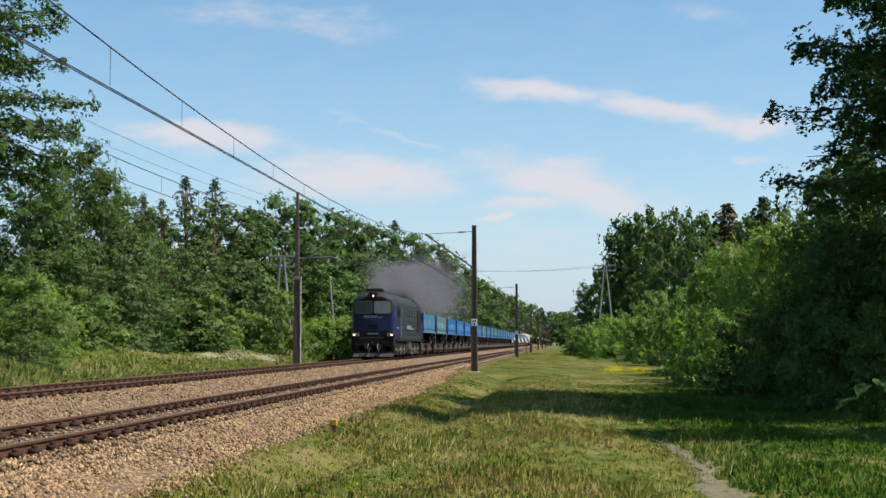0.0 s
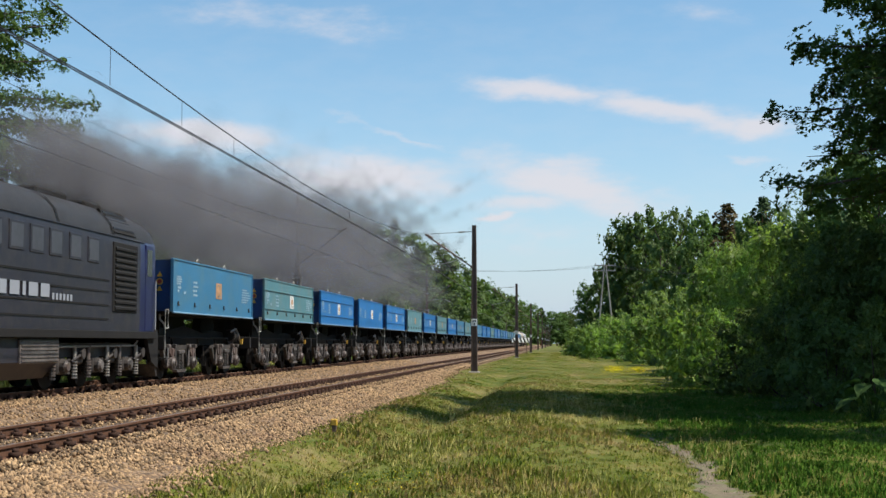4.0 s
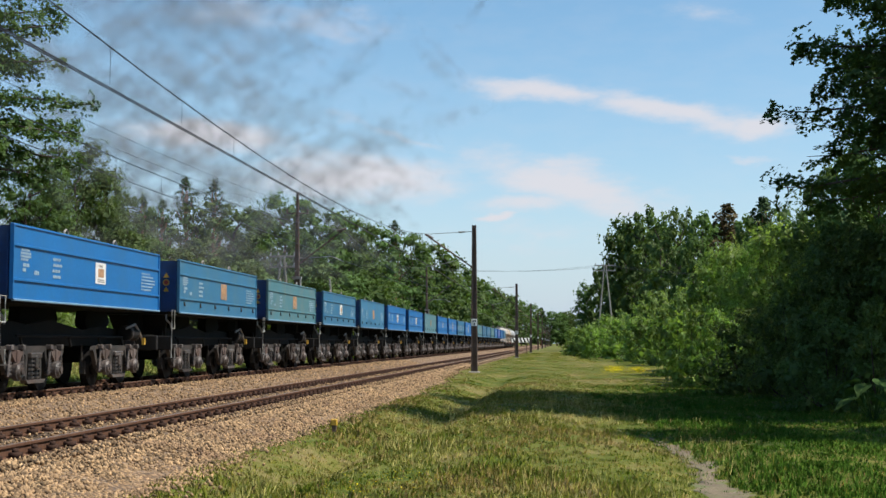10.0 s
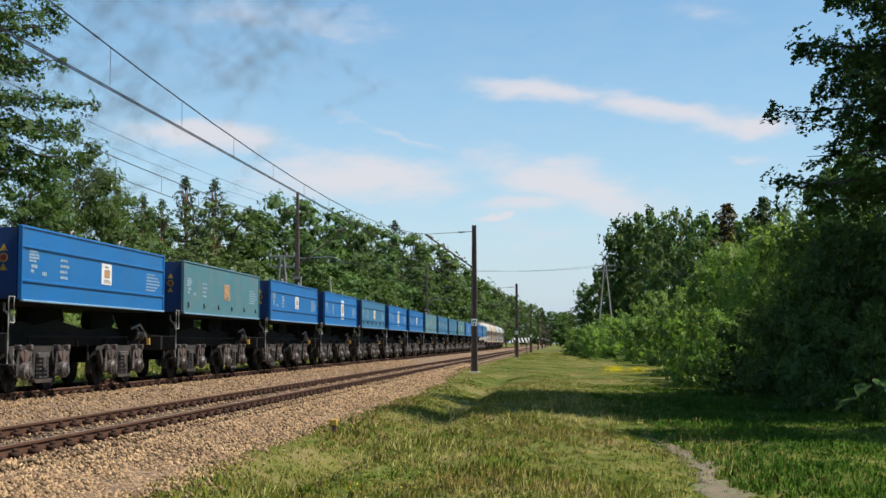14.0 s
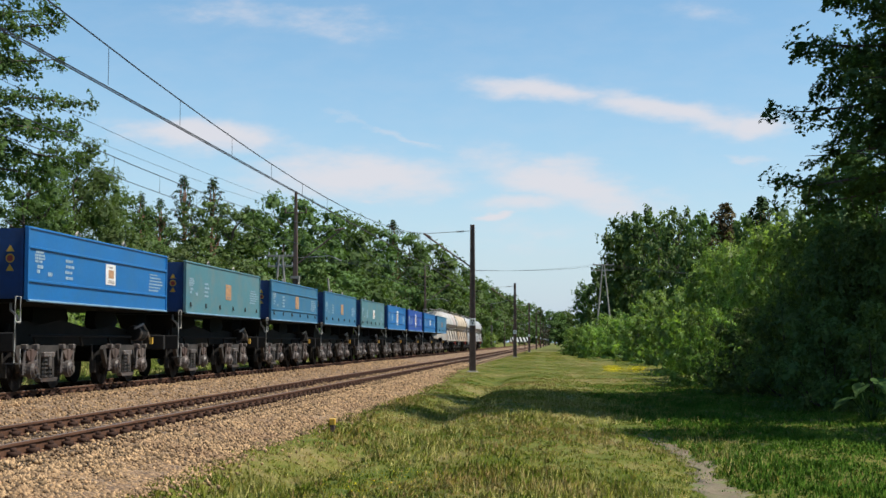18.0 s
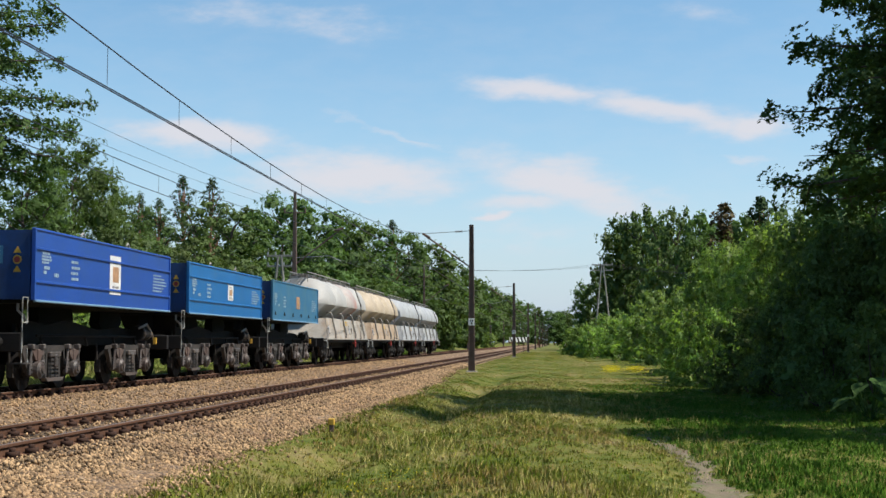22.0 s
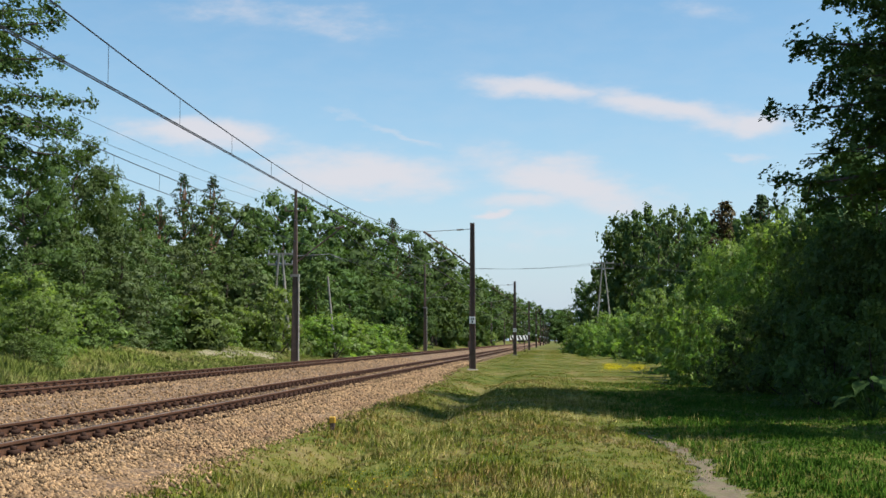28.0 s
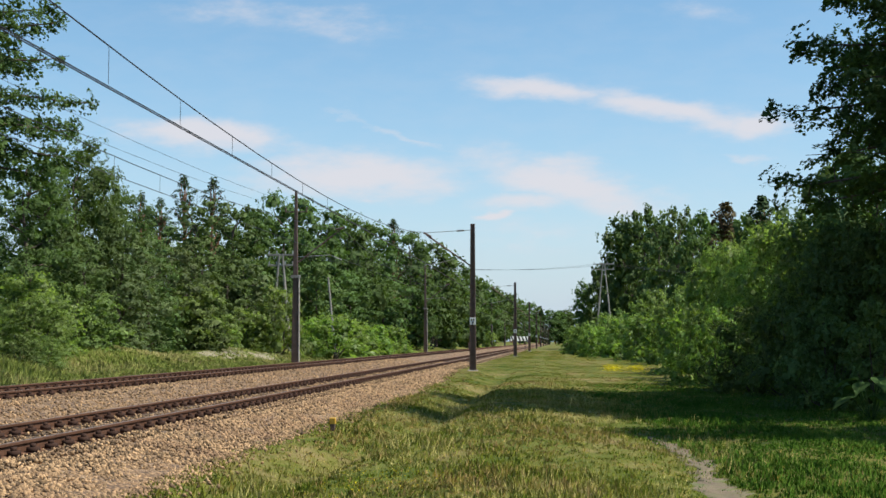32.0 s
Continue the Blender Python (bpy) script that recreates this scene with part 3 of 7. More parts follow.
def puff_leaves(rs, cens, rads, per, leaf, squash=0.75):
    """Sprays of leaves over the shell of each clump, with gaps between them."""
    cs, outs, k = [], [], 10 if leaf < 0.2 else (7 if leaf < 0.3 else 5)
    for c, r in zip(cens, rads):
        m = max(5, int(per * 0.95 * r * r / k))
        d = rs.normal(size=(m, 3))
        d /= np.linalg.norm(d, axis=1, keepdims=True)
        d[:, 2] = np.where(d[:, 2] < -0.35, -d[:, 2] * 0.5, d[:, 2])
        lump = 1 + 0.22 * np.sin(d[:, :1] * 7 + c[0] * 5) * np.sin(d[:, 1:2] * 6 + c[1] * 3) + 0.18 * np.sin(d[:, 2:3] * 9 + c[2])
        p = c + d * r * lump * (0.45 + 0.55 * rs.rand(m, 1) ** 0.6) * np.array([1, 1, squash])
        nrm = d * 0.75 + np.array([0, 0, 0.45]) + rs.normal(size=(m, 3)) * 0.34
        nrm /= np.linalg.norm(nrm, axis=1, keepdims=True)
        a, b = spray(rs, p, nrm, k, leaf * (1.55 if k > 8 else 1.3))
        cs.append(a)
        outs.append(b)
    return np.concatenate(cs), np.concatenate(outs)


def limb(bm, a, b, r1, r2, rs, bend=0.12, seg=4):
    a, b = Vector(a), Vector(b)
    mid = (a + b) / 2 + Vector(rs.normal(size=3)) * bend * (b - a).length * 0.5 + Vector((0, 0, -0.06 * (b - a).length))
    rod(bm, a, mid, r1, seg, (r1 + r2) / 2)
    rod(bm, mid, b, (r1 + r2) / 2, seg, r2)


def make_tree(name, label, h, r, base, puffs, leaf, per, lmat, bark, seed, kind="broad", pr=(0.16, 0.26), squash=0.75, lod=1.0):
    """One tree of height h: tapered trunk, limbs to the clumps, a crown of separate leaves. base: where the crown begins, as a share of h."""
    rs = np.random.RandomState(seed)
    leaf, per = leaf * lod * 0.82, per / lod ** 2 * 1.25
    tree = empty(name, label, "bush" if kind == "bush" else "tree")
    cens, rads = [], []
    for i in range(puffs):
        u = (i + rs.rand()) / puffs
        zz = base + (1 - base) * u
        if kind == "pine":
            env = (1.0 - u) ** 0.75 + 0.07 + 0.10 * math.sin(30 * u)
        elif kind == "bush":
            env = math.sqrt(max(0.02, 1 - (u * 1.02 - 0.12) ** 2)) * 1.0
        else:
            env = math.sqrt(max(0.03, 1 - ((u - 0.40) / 0.64) ** 2))
        ang = i * 2.39996 + rs.uniform(-0.4, 0.4)
        rad = r * env * math.sqrt(rs.uniform(0.15, 1.0)) * rs.uniform(0.75, 1.1)
        q = r * rs.uniform(*pr) * (1.25 - 0.5 * u) * (1.15 if kind != "pine" else 0.85)
        cens.append(np.array((math.cos(ang) * rad, math.sin(ang) * rad, zz * h - q * 0.6)))
        rads.append(q * (1.3 if kind == "pine" else 1.75))
    bm = BM()
    top = base * h + (h - base * h) * 0.75
    t0 = 0.016 * h + 0.05
    if kind == "bush":
        for c in cens[::3]:
            limb(bm, (c[0] * 0.15, c[1] * 0.15, -0.1), c, 0.05, 0.015, rs)
    else:
        prev, steps = Vector((0, 0, -0.3)), 5
        for k in range(1, steps + 1):
            p = Vector((rs.normal() * 0.012 * h, rs.normal() * 0.012 * h, top * k / steps))
            rod(bm, prev, p, t0 * (1 - 0.8 * (k - 1) / steps), 8, t0 * (1 - 0.8 * k / steps))
            prev = p
        for c in cens[::3]:
            zb = max(base * h * 0.7, min(top, c[2] - 0.25 * h * rs.uniform(0.2, 0.6)))
            limb(bm, (0, 0, zb), c, t0 * 0.35, 0.02, rs)
    part("trunk" if kind != "bush" else "stem", bm, bark, tree)
    cs, outs = puff_leaves(rs, cens, rads, per, leaf, squash if kind != "pine" else 0.5)
    # the dense dark inside of each clump
    k = 12 if kind == "pine" else 34
    d = rs.normal(size=(k * puffs, 3))
    d /= np.linalg.norm(d, axis=1, keepdims=True)
    rr = np.repeat(np.array(rads), k)
    core = np.repeat(np.array(cens), k, axis=0) + d * (rr * rs.uniform(0.15, 0.56, k * puffs))[:, None] * np.array([1, 1, 0.5 if kind == "pine" else squash])
    sizes = np.concatenate([np.full(len(cs), leaf), rr * (0.18 if kind == "pine" else (0.20 if squash < 0.7 else 0.30 if lod < 1.05 else 0.40))])
    cs, outs = np.concatenate([cs, core]), np.concatenate([outs, d])
    v, f = leaf_arrays(rs, cs, outs, sizes)
    mid = cs - np.array([0, 0, (base + (1 - base) * 0.35) * h])
    mid /= np.linalg.norm(mid, axis=1, keepdims=True) + 1e-9
    soft = outs * 1.0 + mid * 0.3 + np.array([0, 0, 0.2])
    soft /= np.linalg.norm(soft, axis=1, keepdims=True)
    mesh_np("crown", v, f, lmat, tree, normals=np.repeat(soft, 4, axis=0))
    return tree


def bough_tree(x, y, h, base, crown, boughs, lmat, label, seed):
    """A tall oak: bare trunk, a crown of clumps and long layered boughs. boughs: height of the tip, bearing in degrees, reach, rise."""
    rs = np.random.RandomState(seed)
    tree = empty("oak_tree", label, "tree", m=pose(x, y, float(ground_z(x, y)) - 0.05))
    bm = BM()
    prev, steps, t0 = Vector((0, 0, -0.3)), 7, 0.30
    for k in range(1, steps + 1):
        p = Vector((rs.normal() * 0.12, rs.normal() * 0.12, h * 0.86 * k / steps))
        rod(bm, prev, p, t0 * (1 - 0.85 * (k - 1) / steps), 8, t0 * (1 - 0.85 * k / steps))
        prev = p
    spots, normals = [], []
    for tip, bearing, reach, rise in boughs:
        out = np.array((math.cos(radians(bearing)), math.sin(radians(bearing)), 0.0))
        side = np.array((-out[1], out[0], 0.0))
        line = [out * reach * u + side * 0.10 * reach * math.sin(3.5 * u + tip) + np.array((0, 0, tip - rise * (1 - u) ** 1.4 + 0.05 * reach * math.sin(5 * u))) for u in np.linspace(0, 1, 7)]
        for i in range(6):
            rod(bm, tuple(line[i]), tuple(line[i + 1]), 0.085 * (1 - i / 6.5), 5, 0.085 * (1 - (i + 1) / 6.5))
        for k in range(int(11 * reach)):
            u = rs.uniform(0.22, 1.0)
            i = min(5, int(u * 6))
            c = line[i] + (line[i + 1] - line[i]) * (u * 6 - i)
            wide = reach * 0.26 * (1.08 - u) ** 0.6
            off = rs.uniform(-1, 1)
            p = c + side * wide * off + out * 0.10 * wide * abs(off) + np.array((0, 0, rs.normal() * 0.16 - 0.10 * abs(off)))
            if k % 4 == 0:
                rod(bm, tuple(c), tuple(p), 0.02, 4, 0.008)
            spots.append(p)
            normals.append(out * 0.45 + side * 0.4 * off + np.array((0, 0, 0.8)) + rs.normal(size=3) * 0.35)
    part("trunk", bm, M_BARK, tree)
    spots, normals = np.array(spots), np.array(normals)
    normals /= np.linalg.norm(normals, axis=1, keepdims=True)
    cs, outs = spray(rs, spots, normals, 26, 0.30)
    cens, rads = [], []
    for i in range(crown[0]):
        u = (i + rs.rand()) / crown[0]
        env = math.sqrt(max(0.05, 1 - ((u - 0.42) / 0.62) ** 2))
        ang, rad = i * 2.39996, crown[1] * env * math.sqrt(rs.uniform(0.1, 1.0))
        cens.append(np.array((math.cos(ang) * rad, math.sin(ang) * rad, h * (base + (1 - base) * u) - 0.4)))
        rads.append(rs.uniform(0.75, 1.2))
    cs2, outs2 = puff_leaves(rs, cens, rads, 330, 0.13, 0.6)
    cs, outs = np.concatenate([cs, cs2]), np.concatenate([outs, outs2])
    v, f = leaf_arrays(rs, cs, outs, np.full(len(cs), 0.125))
    soft = outs + np.array([0, 0, 0.2])
    soft /= np.linalg.norm(soft, axis=1, keepdims=True)
    mesh_np("crown", v, f, lmat, tree, normals=np.repeat(soft, 4, axis=0))
    return tree


PROTO = {}


def plant(kind, x, y, h, rot=None, wide=1.0, label="", lod=None):
    """Sets a plant of the given kind with height h on the ground at x, y."""
    name, label0, H, args, kw = SPECIES[kind]
    s = h / H
    if lod is None:
        lod = 0.66 if y < 82 else (1.1 if y < 170 else 2.3)
        if kw.get("kind") == "bush":
            lod = 0.8 if y < 70 else (1.3 if y < 160 else 2.2)
    key = (kind, lod)
    m = Matrix.Translation((x, y, float(ground_z(x, y)) - 0.03)) @ Matrix.Rotation(random.uniform(0, 6.28) if rot is None else rot, 4, "Z") @ Matrix.Diagonal((s * wide, s * wide, s, 1))
    if key not in PROTO:
        PROTO[key] = make_tree(name, label0, H, *args, lod=lod, **kw)
        PROTO[key].matrix_basis = m
        ob = PROTO[key]
    else:
        keep = PROTO[key].scale.copy()
        PROTO[key].scale = (1, 1, 1)
        ob = copy_thing(PROTO[key], m)
        PROTO[key].scale = keep
    if label:
        ob["label"] = label
    return ob


# name, label, height, (radius, crown base, clumps, leaf size, leaves per m2, leaf, bark, seed), more
SPECIES = {
    "oak": ("oak_tree", "broad dark green oak in full leaf", 15, (5.0, 0.16, 42, 0.27, 66, L_OAK, M_BARK, 11), {}),
    "oak2": ("oak_tree", "dense green deciduous tree at the forest edge", 15, (4.2, 0.10, 44, 0.26, 78, L_OAK, M_BARK, 12), {}),
    "birch": ("birch_tree", "slender light green deciduous tree", 13, (2.9, 0.12, 38, 0.23, 120, L_BIRCH, M_BARK, 13), {}),
    "birch2": ("young_tree", "young leafy tree with light foliage", 10, (2.8, 0.05, 36, 0.21, 120, L_BIRCH, M_BARK, 14), {}),
    "willow": ("willow_tree", "grey-green willow thicket tree", 8, (2.8, 0.03, 38, 0.17, 150, L_WILLOW, M_BARK, 15), {}),
    "pine": ("pine_tree", "dark pine with an open pointed crown", 14, (2.5, 0.16, 130, 0.15, 260, L_PINE, M_PINEBARK, 16), {"kind": "pine", "pr": (0.11, 0.17)}),
    "rustpine": ("pine_tree", "brownish conifer in the far wood", 14, (3.0, 0.14, 130, 0.17, 240, L_RUST, M_PINEBARK, 17), {"kind": "pine", "pr": (0.11, 0.17)}),
    "bush": ("bush", "leafy green bush at the forest edge", 4, (2.2, 0.0, 30, 0.14, 260, L_BUSH, M_BARK, 18), {"kind": "bush"}),
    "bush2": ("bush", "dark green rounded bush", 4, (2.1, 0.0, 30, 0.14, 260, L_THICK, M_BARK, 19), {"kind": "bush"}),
    "tallbright": ("bush", "tall leafy bush in yellow-green leaf", 6, (2.2, 0.0, 64, 0.14, 260, L_BRIGHT, M_BARK, 24), {"kind": "bush", "pr": (0.18, 0.30)}),
    "tallbush": ("bush", "tall leafy green bush at the forest edge", 6, (2.2, 0.0, 64, 0.14, 260, L_BUSH, M_BARK, 25), {"kind": "bush", "pr": (0.18, 0.30)}),
    "talldark": ("bush", "tall bush in leaf colour darkened for thicket shade", 6, (2.3, 0.0, 64, 0.14, 260, L_THICK, M_BARK, 26), {"kind": "bush", "pr": (0.18, 0.30)}),
    "bright": ("bush", "leafy bright yellow-green shrub", 3, (1.9, 0.0, 28, 0.13, 280, L_BRIGHT, M_BARK, 20), {"kind": "bush"}),
    "greybush": ("bush", "dense grey-green willow bush", 4, (2.3, 0.0, 30, 0.14, 260, L_BUSHGREY, M_BARK, 21), {"kind": "bush"}),
}


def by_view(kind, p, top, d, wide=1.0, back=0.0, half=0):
    """A plant d metres off, in column p of the camera's picture, as high as the line of sight to row top."""
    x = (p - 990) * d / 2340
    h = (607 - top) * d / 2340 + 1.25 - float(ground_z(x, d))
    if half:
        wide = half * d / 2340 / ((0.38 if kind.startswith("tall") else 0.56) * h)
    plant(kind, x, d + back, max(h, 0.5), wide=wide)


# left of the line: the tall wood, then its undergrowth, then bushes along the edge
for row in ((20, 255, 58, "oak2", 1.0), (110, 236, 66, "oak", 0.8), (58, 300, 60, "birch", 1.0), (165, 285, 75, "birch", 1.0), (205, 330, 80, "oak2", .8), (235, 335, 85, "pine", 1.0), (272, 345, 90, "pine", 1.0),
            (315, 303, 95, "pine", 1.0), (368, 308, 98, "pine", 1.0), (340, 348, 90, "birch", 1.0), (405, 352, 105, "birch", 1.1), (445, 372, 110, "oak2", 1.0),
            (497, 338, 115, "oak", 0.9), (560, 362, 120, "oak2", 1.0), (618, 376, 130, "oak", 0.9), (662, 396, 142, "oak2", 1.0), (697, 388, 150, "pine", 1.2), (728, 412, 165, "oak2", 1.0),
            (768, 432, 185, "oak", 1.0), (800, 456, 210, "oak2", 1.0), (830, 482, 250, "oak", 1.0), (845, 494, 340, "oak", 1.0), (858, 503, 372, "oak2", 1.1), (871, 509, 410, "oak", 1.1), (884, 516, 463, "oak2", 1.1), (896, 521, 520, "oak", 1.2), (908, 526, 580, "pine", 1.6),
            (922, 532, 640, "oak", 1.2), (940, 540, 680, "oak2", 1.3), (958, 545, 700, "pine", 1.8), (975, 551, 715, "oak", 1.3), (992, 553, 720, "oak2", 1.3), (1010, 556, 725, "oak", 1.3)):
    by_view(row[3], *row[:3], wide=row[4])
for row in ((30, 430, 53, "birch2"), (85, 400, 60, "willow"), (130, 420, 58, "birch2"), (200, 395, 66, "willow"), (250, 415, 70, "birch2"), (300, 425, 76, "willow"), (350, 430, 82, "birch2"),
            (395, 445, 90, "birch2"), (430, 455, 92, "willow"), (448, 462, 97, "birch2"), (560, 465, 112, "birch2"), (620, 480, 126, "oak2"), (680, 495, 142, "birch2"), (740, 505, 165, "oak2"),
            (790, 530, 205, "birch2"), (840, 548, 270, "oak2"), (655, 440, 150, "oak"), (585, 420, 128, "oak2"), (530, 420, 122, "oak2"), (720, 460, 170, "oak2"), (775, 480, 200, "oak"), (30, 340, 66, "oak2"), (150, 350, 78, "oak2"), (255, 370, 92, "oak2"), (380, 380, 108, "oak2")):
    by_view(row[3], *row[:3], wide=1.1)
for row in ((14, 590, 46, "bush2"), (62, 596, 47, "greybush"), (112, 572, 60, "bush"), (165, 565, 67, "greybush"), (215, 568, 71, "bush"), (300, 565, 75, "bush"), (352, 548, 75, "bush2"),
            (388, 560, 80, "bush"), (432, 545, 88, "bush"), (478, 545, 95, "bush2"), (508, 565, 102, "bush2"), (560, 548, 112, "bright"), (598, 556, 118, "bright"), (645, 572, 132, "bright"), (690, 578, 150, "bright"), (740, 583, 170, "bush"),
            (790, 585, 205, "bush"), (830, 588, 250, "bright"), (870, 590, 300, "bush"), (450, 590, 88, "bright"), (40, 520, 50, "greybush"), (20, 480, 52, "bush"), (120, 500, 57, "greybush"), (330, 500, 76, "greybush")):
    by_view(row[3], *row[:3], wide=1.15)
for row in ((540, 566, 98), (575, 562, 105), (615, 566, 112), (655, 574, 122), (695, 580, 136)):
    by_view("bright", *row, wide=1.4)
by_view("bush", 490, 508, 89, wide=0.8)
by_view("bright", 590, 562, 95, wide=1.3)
bough_tree(-21.6, 45, 18.0, 0.42, (75, 3.4), [(12.2, 0, 4.2, 1.2), (10.8, -12, 4.6, 1.3), (9.4, 8, 5.3, 0.8), (8.1, -6, 5.3, 0.2), (7.3, 6, 4.9, 0.1), (6.6, -14, 4.2, 0.1), (8.7, 30, 4.6, 0.6), (12.9, 20, 3.6, 1.2), (14.1, -20, 3.4, 1.0),
                               (9.9, -50, 4.4, 1.0), (7.4, -40, 4.4, 0.4), (11.5, 60, 4.0, 1.0), (8.9, 120, 4.4, 0.8), (10.7, 180, 4.4, 1.0), (12.3, 240, 4.0, 1.0), (8.5, 290, 4.4, 0.6)], L_BOUGH, "tall oak with boughs reaching over the verge", 23)

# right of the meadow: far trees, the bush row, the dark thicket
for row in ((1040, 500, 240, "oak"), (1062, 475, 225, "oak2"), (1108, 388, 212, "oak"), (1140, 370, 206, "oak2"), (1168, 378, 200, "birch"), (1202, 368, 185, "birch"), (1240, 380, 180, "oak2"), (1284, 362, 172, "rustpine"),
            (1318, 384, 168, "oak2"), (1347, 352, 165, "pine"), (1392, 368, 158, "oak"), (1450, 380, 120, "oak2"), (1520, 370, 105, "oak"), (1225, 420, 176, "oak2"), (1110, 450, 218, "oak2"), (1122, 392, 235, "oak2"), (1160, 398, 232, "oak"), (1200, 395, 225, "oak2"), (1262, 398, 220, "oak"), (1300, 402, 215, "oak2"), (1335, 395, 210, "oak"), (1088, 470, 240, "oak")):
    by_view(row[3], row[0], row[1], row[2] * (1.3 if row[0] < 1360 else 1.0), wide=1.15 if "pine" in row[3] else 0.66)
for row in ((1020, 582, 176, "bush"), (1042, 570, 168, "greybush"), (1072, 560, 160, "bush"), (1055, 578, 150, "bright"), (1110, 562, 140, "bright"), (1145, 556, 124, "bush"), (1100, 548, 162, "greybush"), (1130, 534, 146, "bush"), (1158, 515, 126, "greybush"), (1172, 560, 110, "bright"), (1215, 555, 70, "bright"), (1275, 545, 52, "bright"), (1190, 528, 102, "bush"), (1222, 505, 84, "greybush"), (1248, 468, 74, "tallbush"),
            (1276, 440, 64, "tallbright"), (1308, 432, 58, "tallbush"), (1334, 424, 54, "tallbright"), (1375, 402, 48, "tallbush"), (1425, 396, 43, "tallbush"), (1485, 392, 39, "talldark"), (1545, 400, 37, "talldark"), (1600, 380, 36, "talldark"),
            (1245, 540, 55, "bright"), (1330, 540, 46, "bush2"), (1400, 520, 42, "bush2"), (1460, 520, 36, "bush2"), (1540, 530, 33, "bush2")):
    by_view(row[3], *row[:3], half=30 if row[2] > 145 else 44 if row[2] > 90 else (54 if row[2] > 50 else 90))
bough_tree(10.6, 32.0, 20.5, 0.26, (170, 3.5), [(5.7, 183, 5.6, 0.3), (6.6, 170, 4.6, 0.6), (7.6, 186, 5.5, 0.8), (8.3, 176, 4.4, 0.9), (9.2, 182, 5.0, 1.0), (10.2, 190, 4.7, 1.2), (11.4, 175, 4.5, 1.2), (12.8, 184, 4.2, 1.2),
                                (6.2, 210, 4.8, 0.6), (8.0, 215, 4.8, 0.8), (9.8, 208, 4.6, 1.0), (5.6, 150, 4.6, 0.5), (7.4, 145, 4.6, 0.8), (9.0, 152, 4.4, 0.9), (11.0, 140, 4.2, 1.0), (7.0, 250, 4.5, 0.8), (9.5, 260, 4.3, 1.0),
                                (7.2, 100, 4.5, 0.8), (10.0, 95, 4.2, 1.0), (8.0, 20, 4.4, 0.8), (10.5, 330, 4.2, 1.0), (12.0, 290, 3.8, 1.0)], L_OAK, "spreading oak with layered leafy boughs", 22)
bough_tree(13.2, 41.0, 23.5, 0.22, (250, 4.7), [(7.0, 180, 5.0, 0.6), (9.0, 195, 5.0, 0.8), (11.0, 170, 5.0, 1.0), (13.0, 185, 4.8, 1.0), (15.0, 175, 4.4, 1.0), (8.0, 220, 5.2, 0.8), (10.0, 230, 5.0, 0.8), (9.0, 140, 5.2, 0.8),
                                (11.5, 130, 5.0, 1.0), (10.0, 60, 5.0, 0.8), (12.0, 0, 5.0, 0.8), (10.0, 300, 5.0, 0.8)], L_OAK, "tall spreading oak behind the thicket", 27)
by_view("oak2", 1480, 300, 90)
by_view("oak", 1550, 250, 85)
# unseen oaks on the right, added to shade the near meadow
plant("oak2", 12.6, 24.5, 17.0, lod=1.1, wide=0.62)
plant("oak2", 11.6, 11.2, 14.5, lod=1.1, wide=0.7)
# hidden oak, added to fill the gap between two tree shadows
bough_tree(12.6, 36.6, 22.5, 0.3, (140, 3.4), [(9.0, 180, 3.8, 0.8), (12.0, 200, 3.8, 0.8), (14.0, 160, 3.8, 0.8), (16.0, 185, 3.6, 0.8), (11.0, 20, 3.8, 0.8), (13.0, 300, 3.8, 0.8)], L_OAK, "tall oak added for its meadow shadow", 28)
# unseen trees behind the camera on both sides, added to block low sky light
for i in range(15):
    plant(("oak", "oak2", "birch")[i % 3], -24 - 5 * (i % 2), 34 - 11 * i, 15, lod=2.3)
    plant(("oak2", "oak", "pine")[i % 3], 15 + 6 * (i % 2), 4 - 11 * i, 15, lod=2.3)

# the wood that closes the view where the line bends away
for i in range(30):
    x = -120 + i * 9 + random.uniform(-2, 2)
    plant(random.choice(("oak", "oak2", "pine")), x, 780 + random.uniform(0, 60), random.uniform(17, 22), wide=1.2)
for i in range(22):
    for side, x0 in ((-1, -30), (1, 24)):
        y = 200 + i * 24
        plant(random.choice(("oak", "oak2", "birch")), x0 + side * random.uniform(0, 8), y, random.uniform(13, 17), wide=1.1)


# ---- overhead line ----
MAST_Y = [74.9 + 75 * i for i in range(-1, 9)]


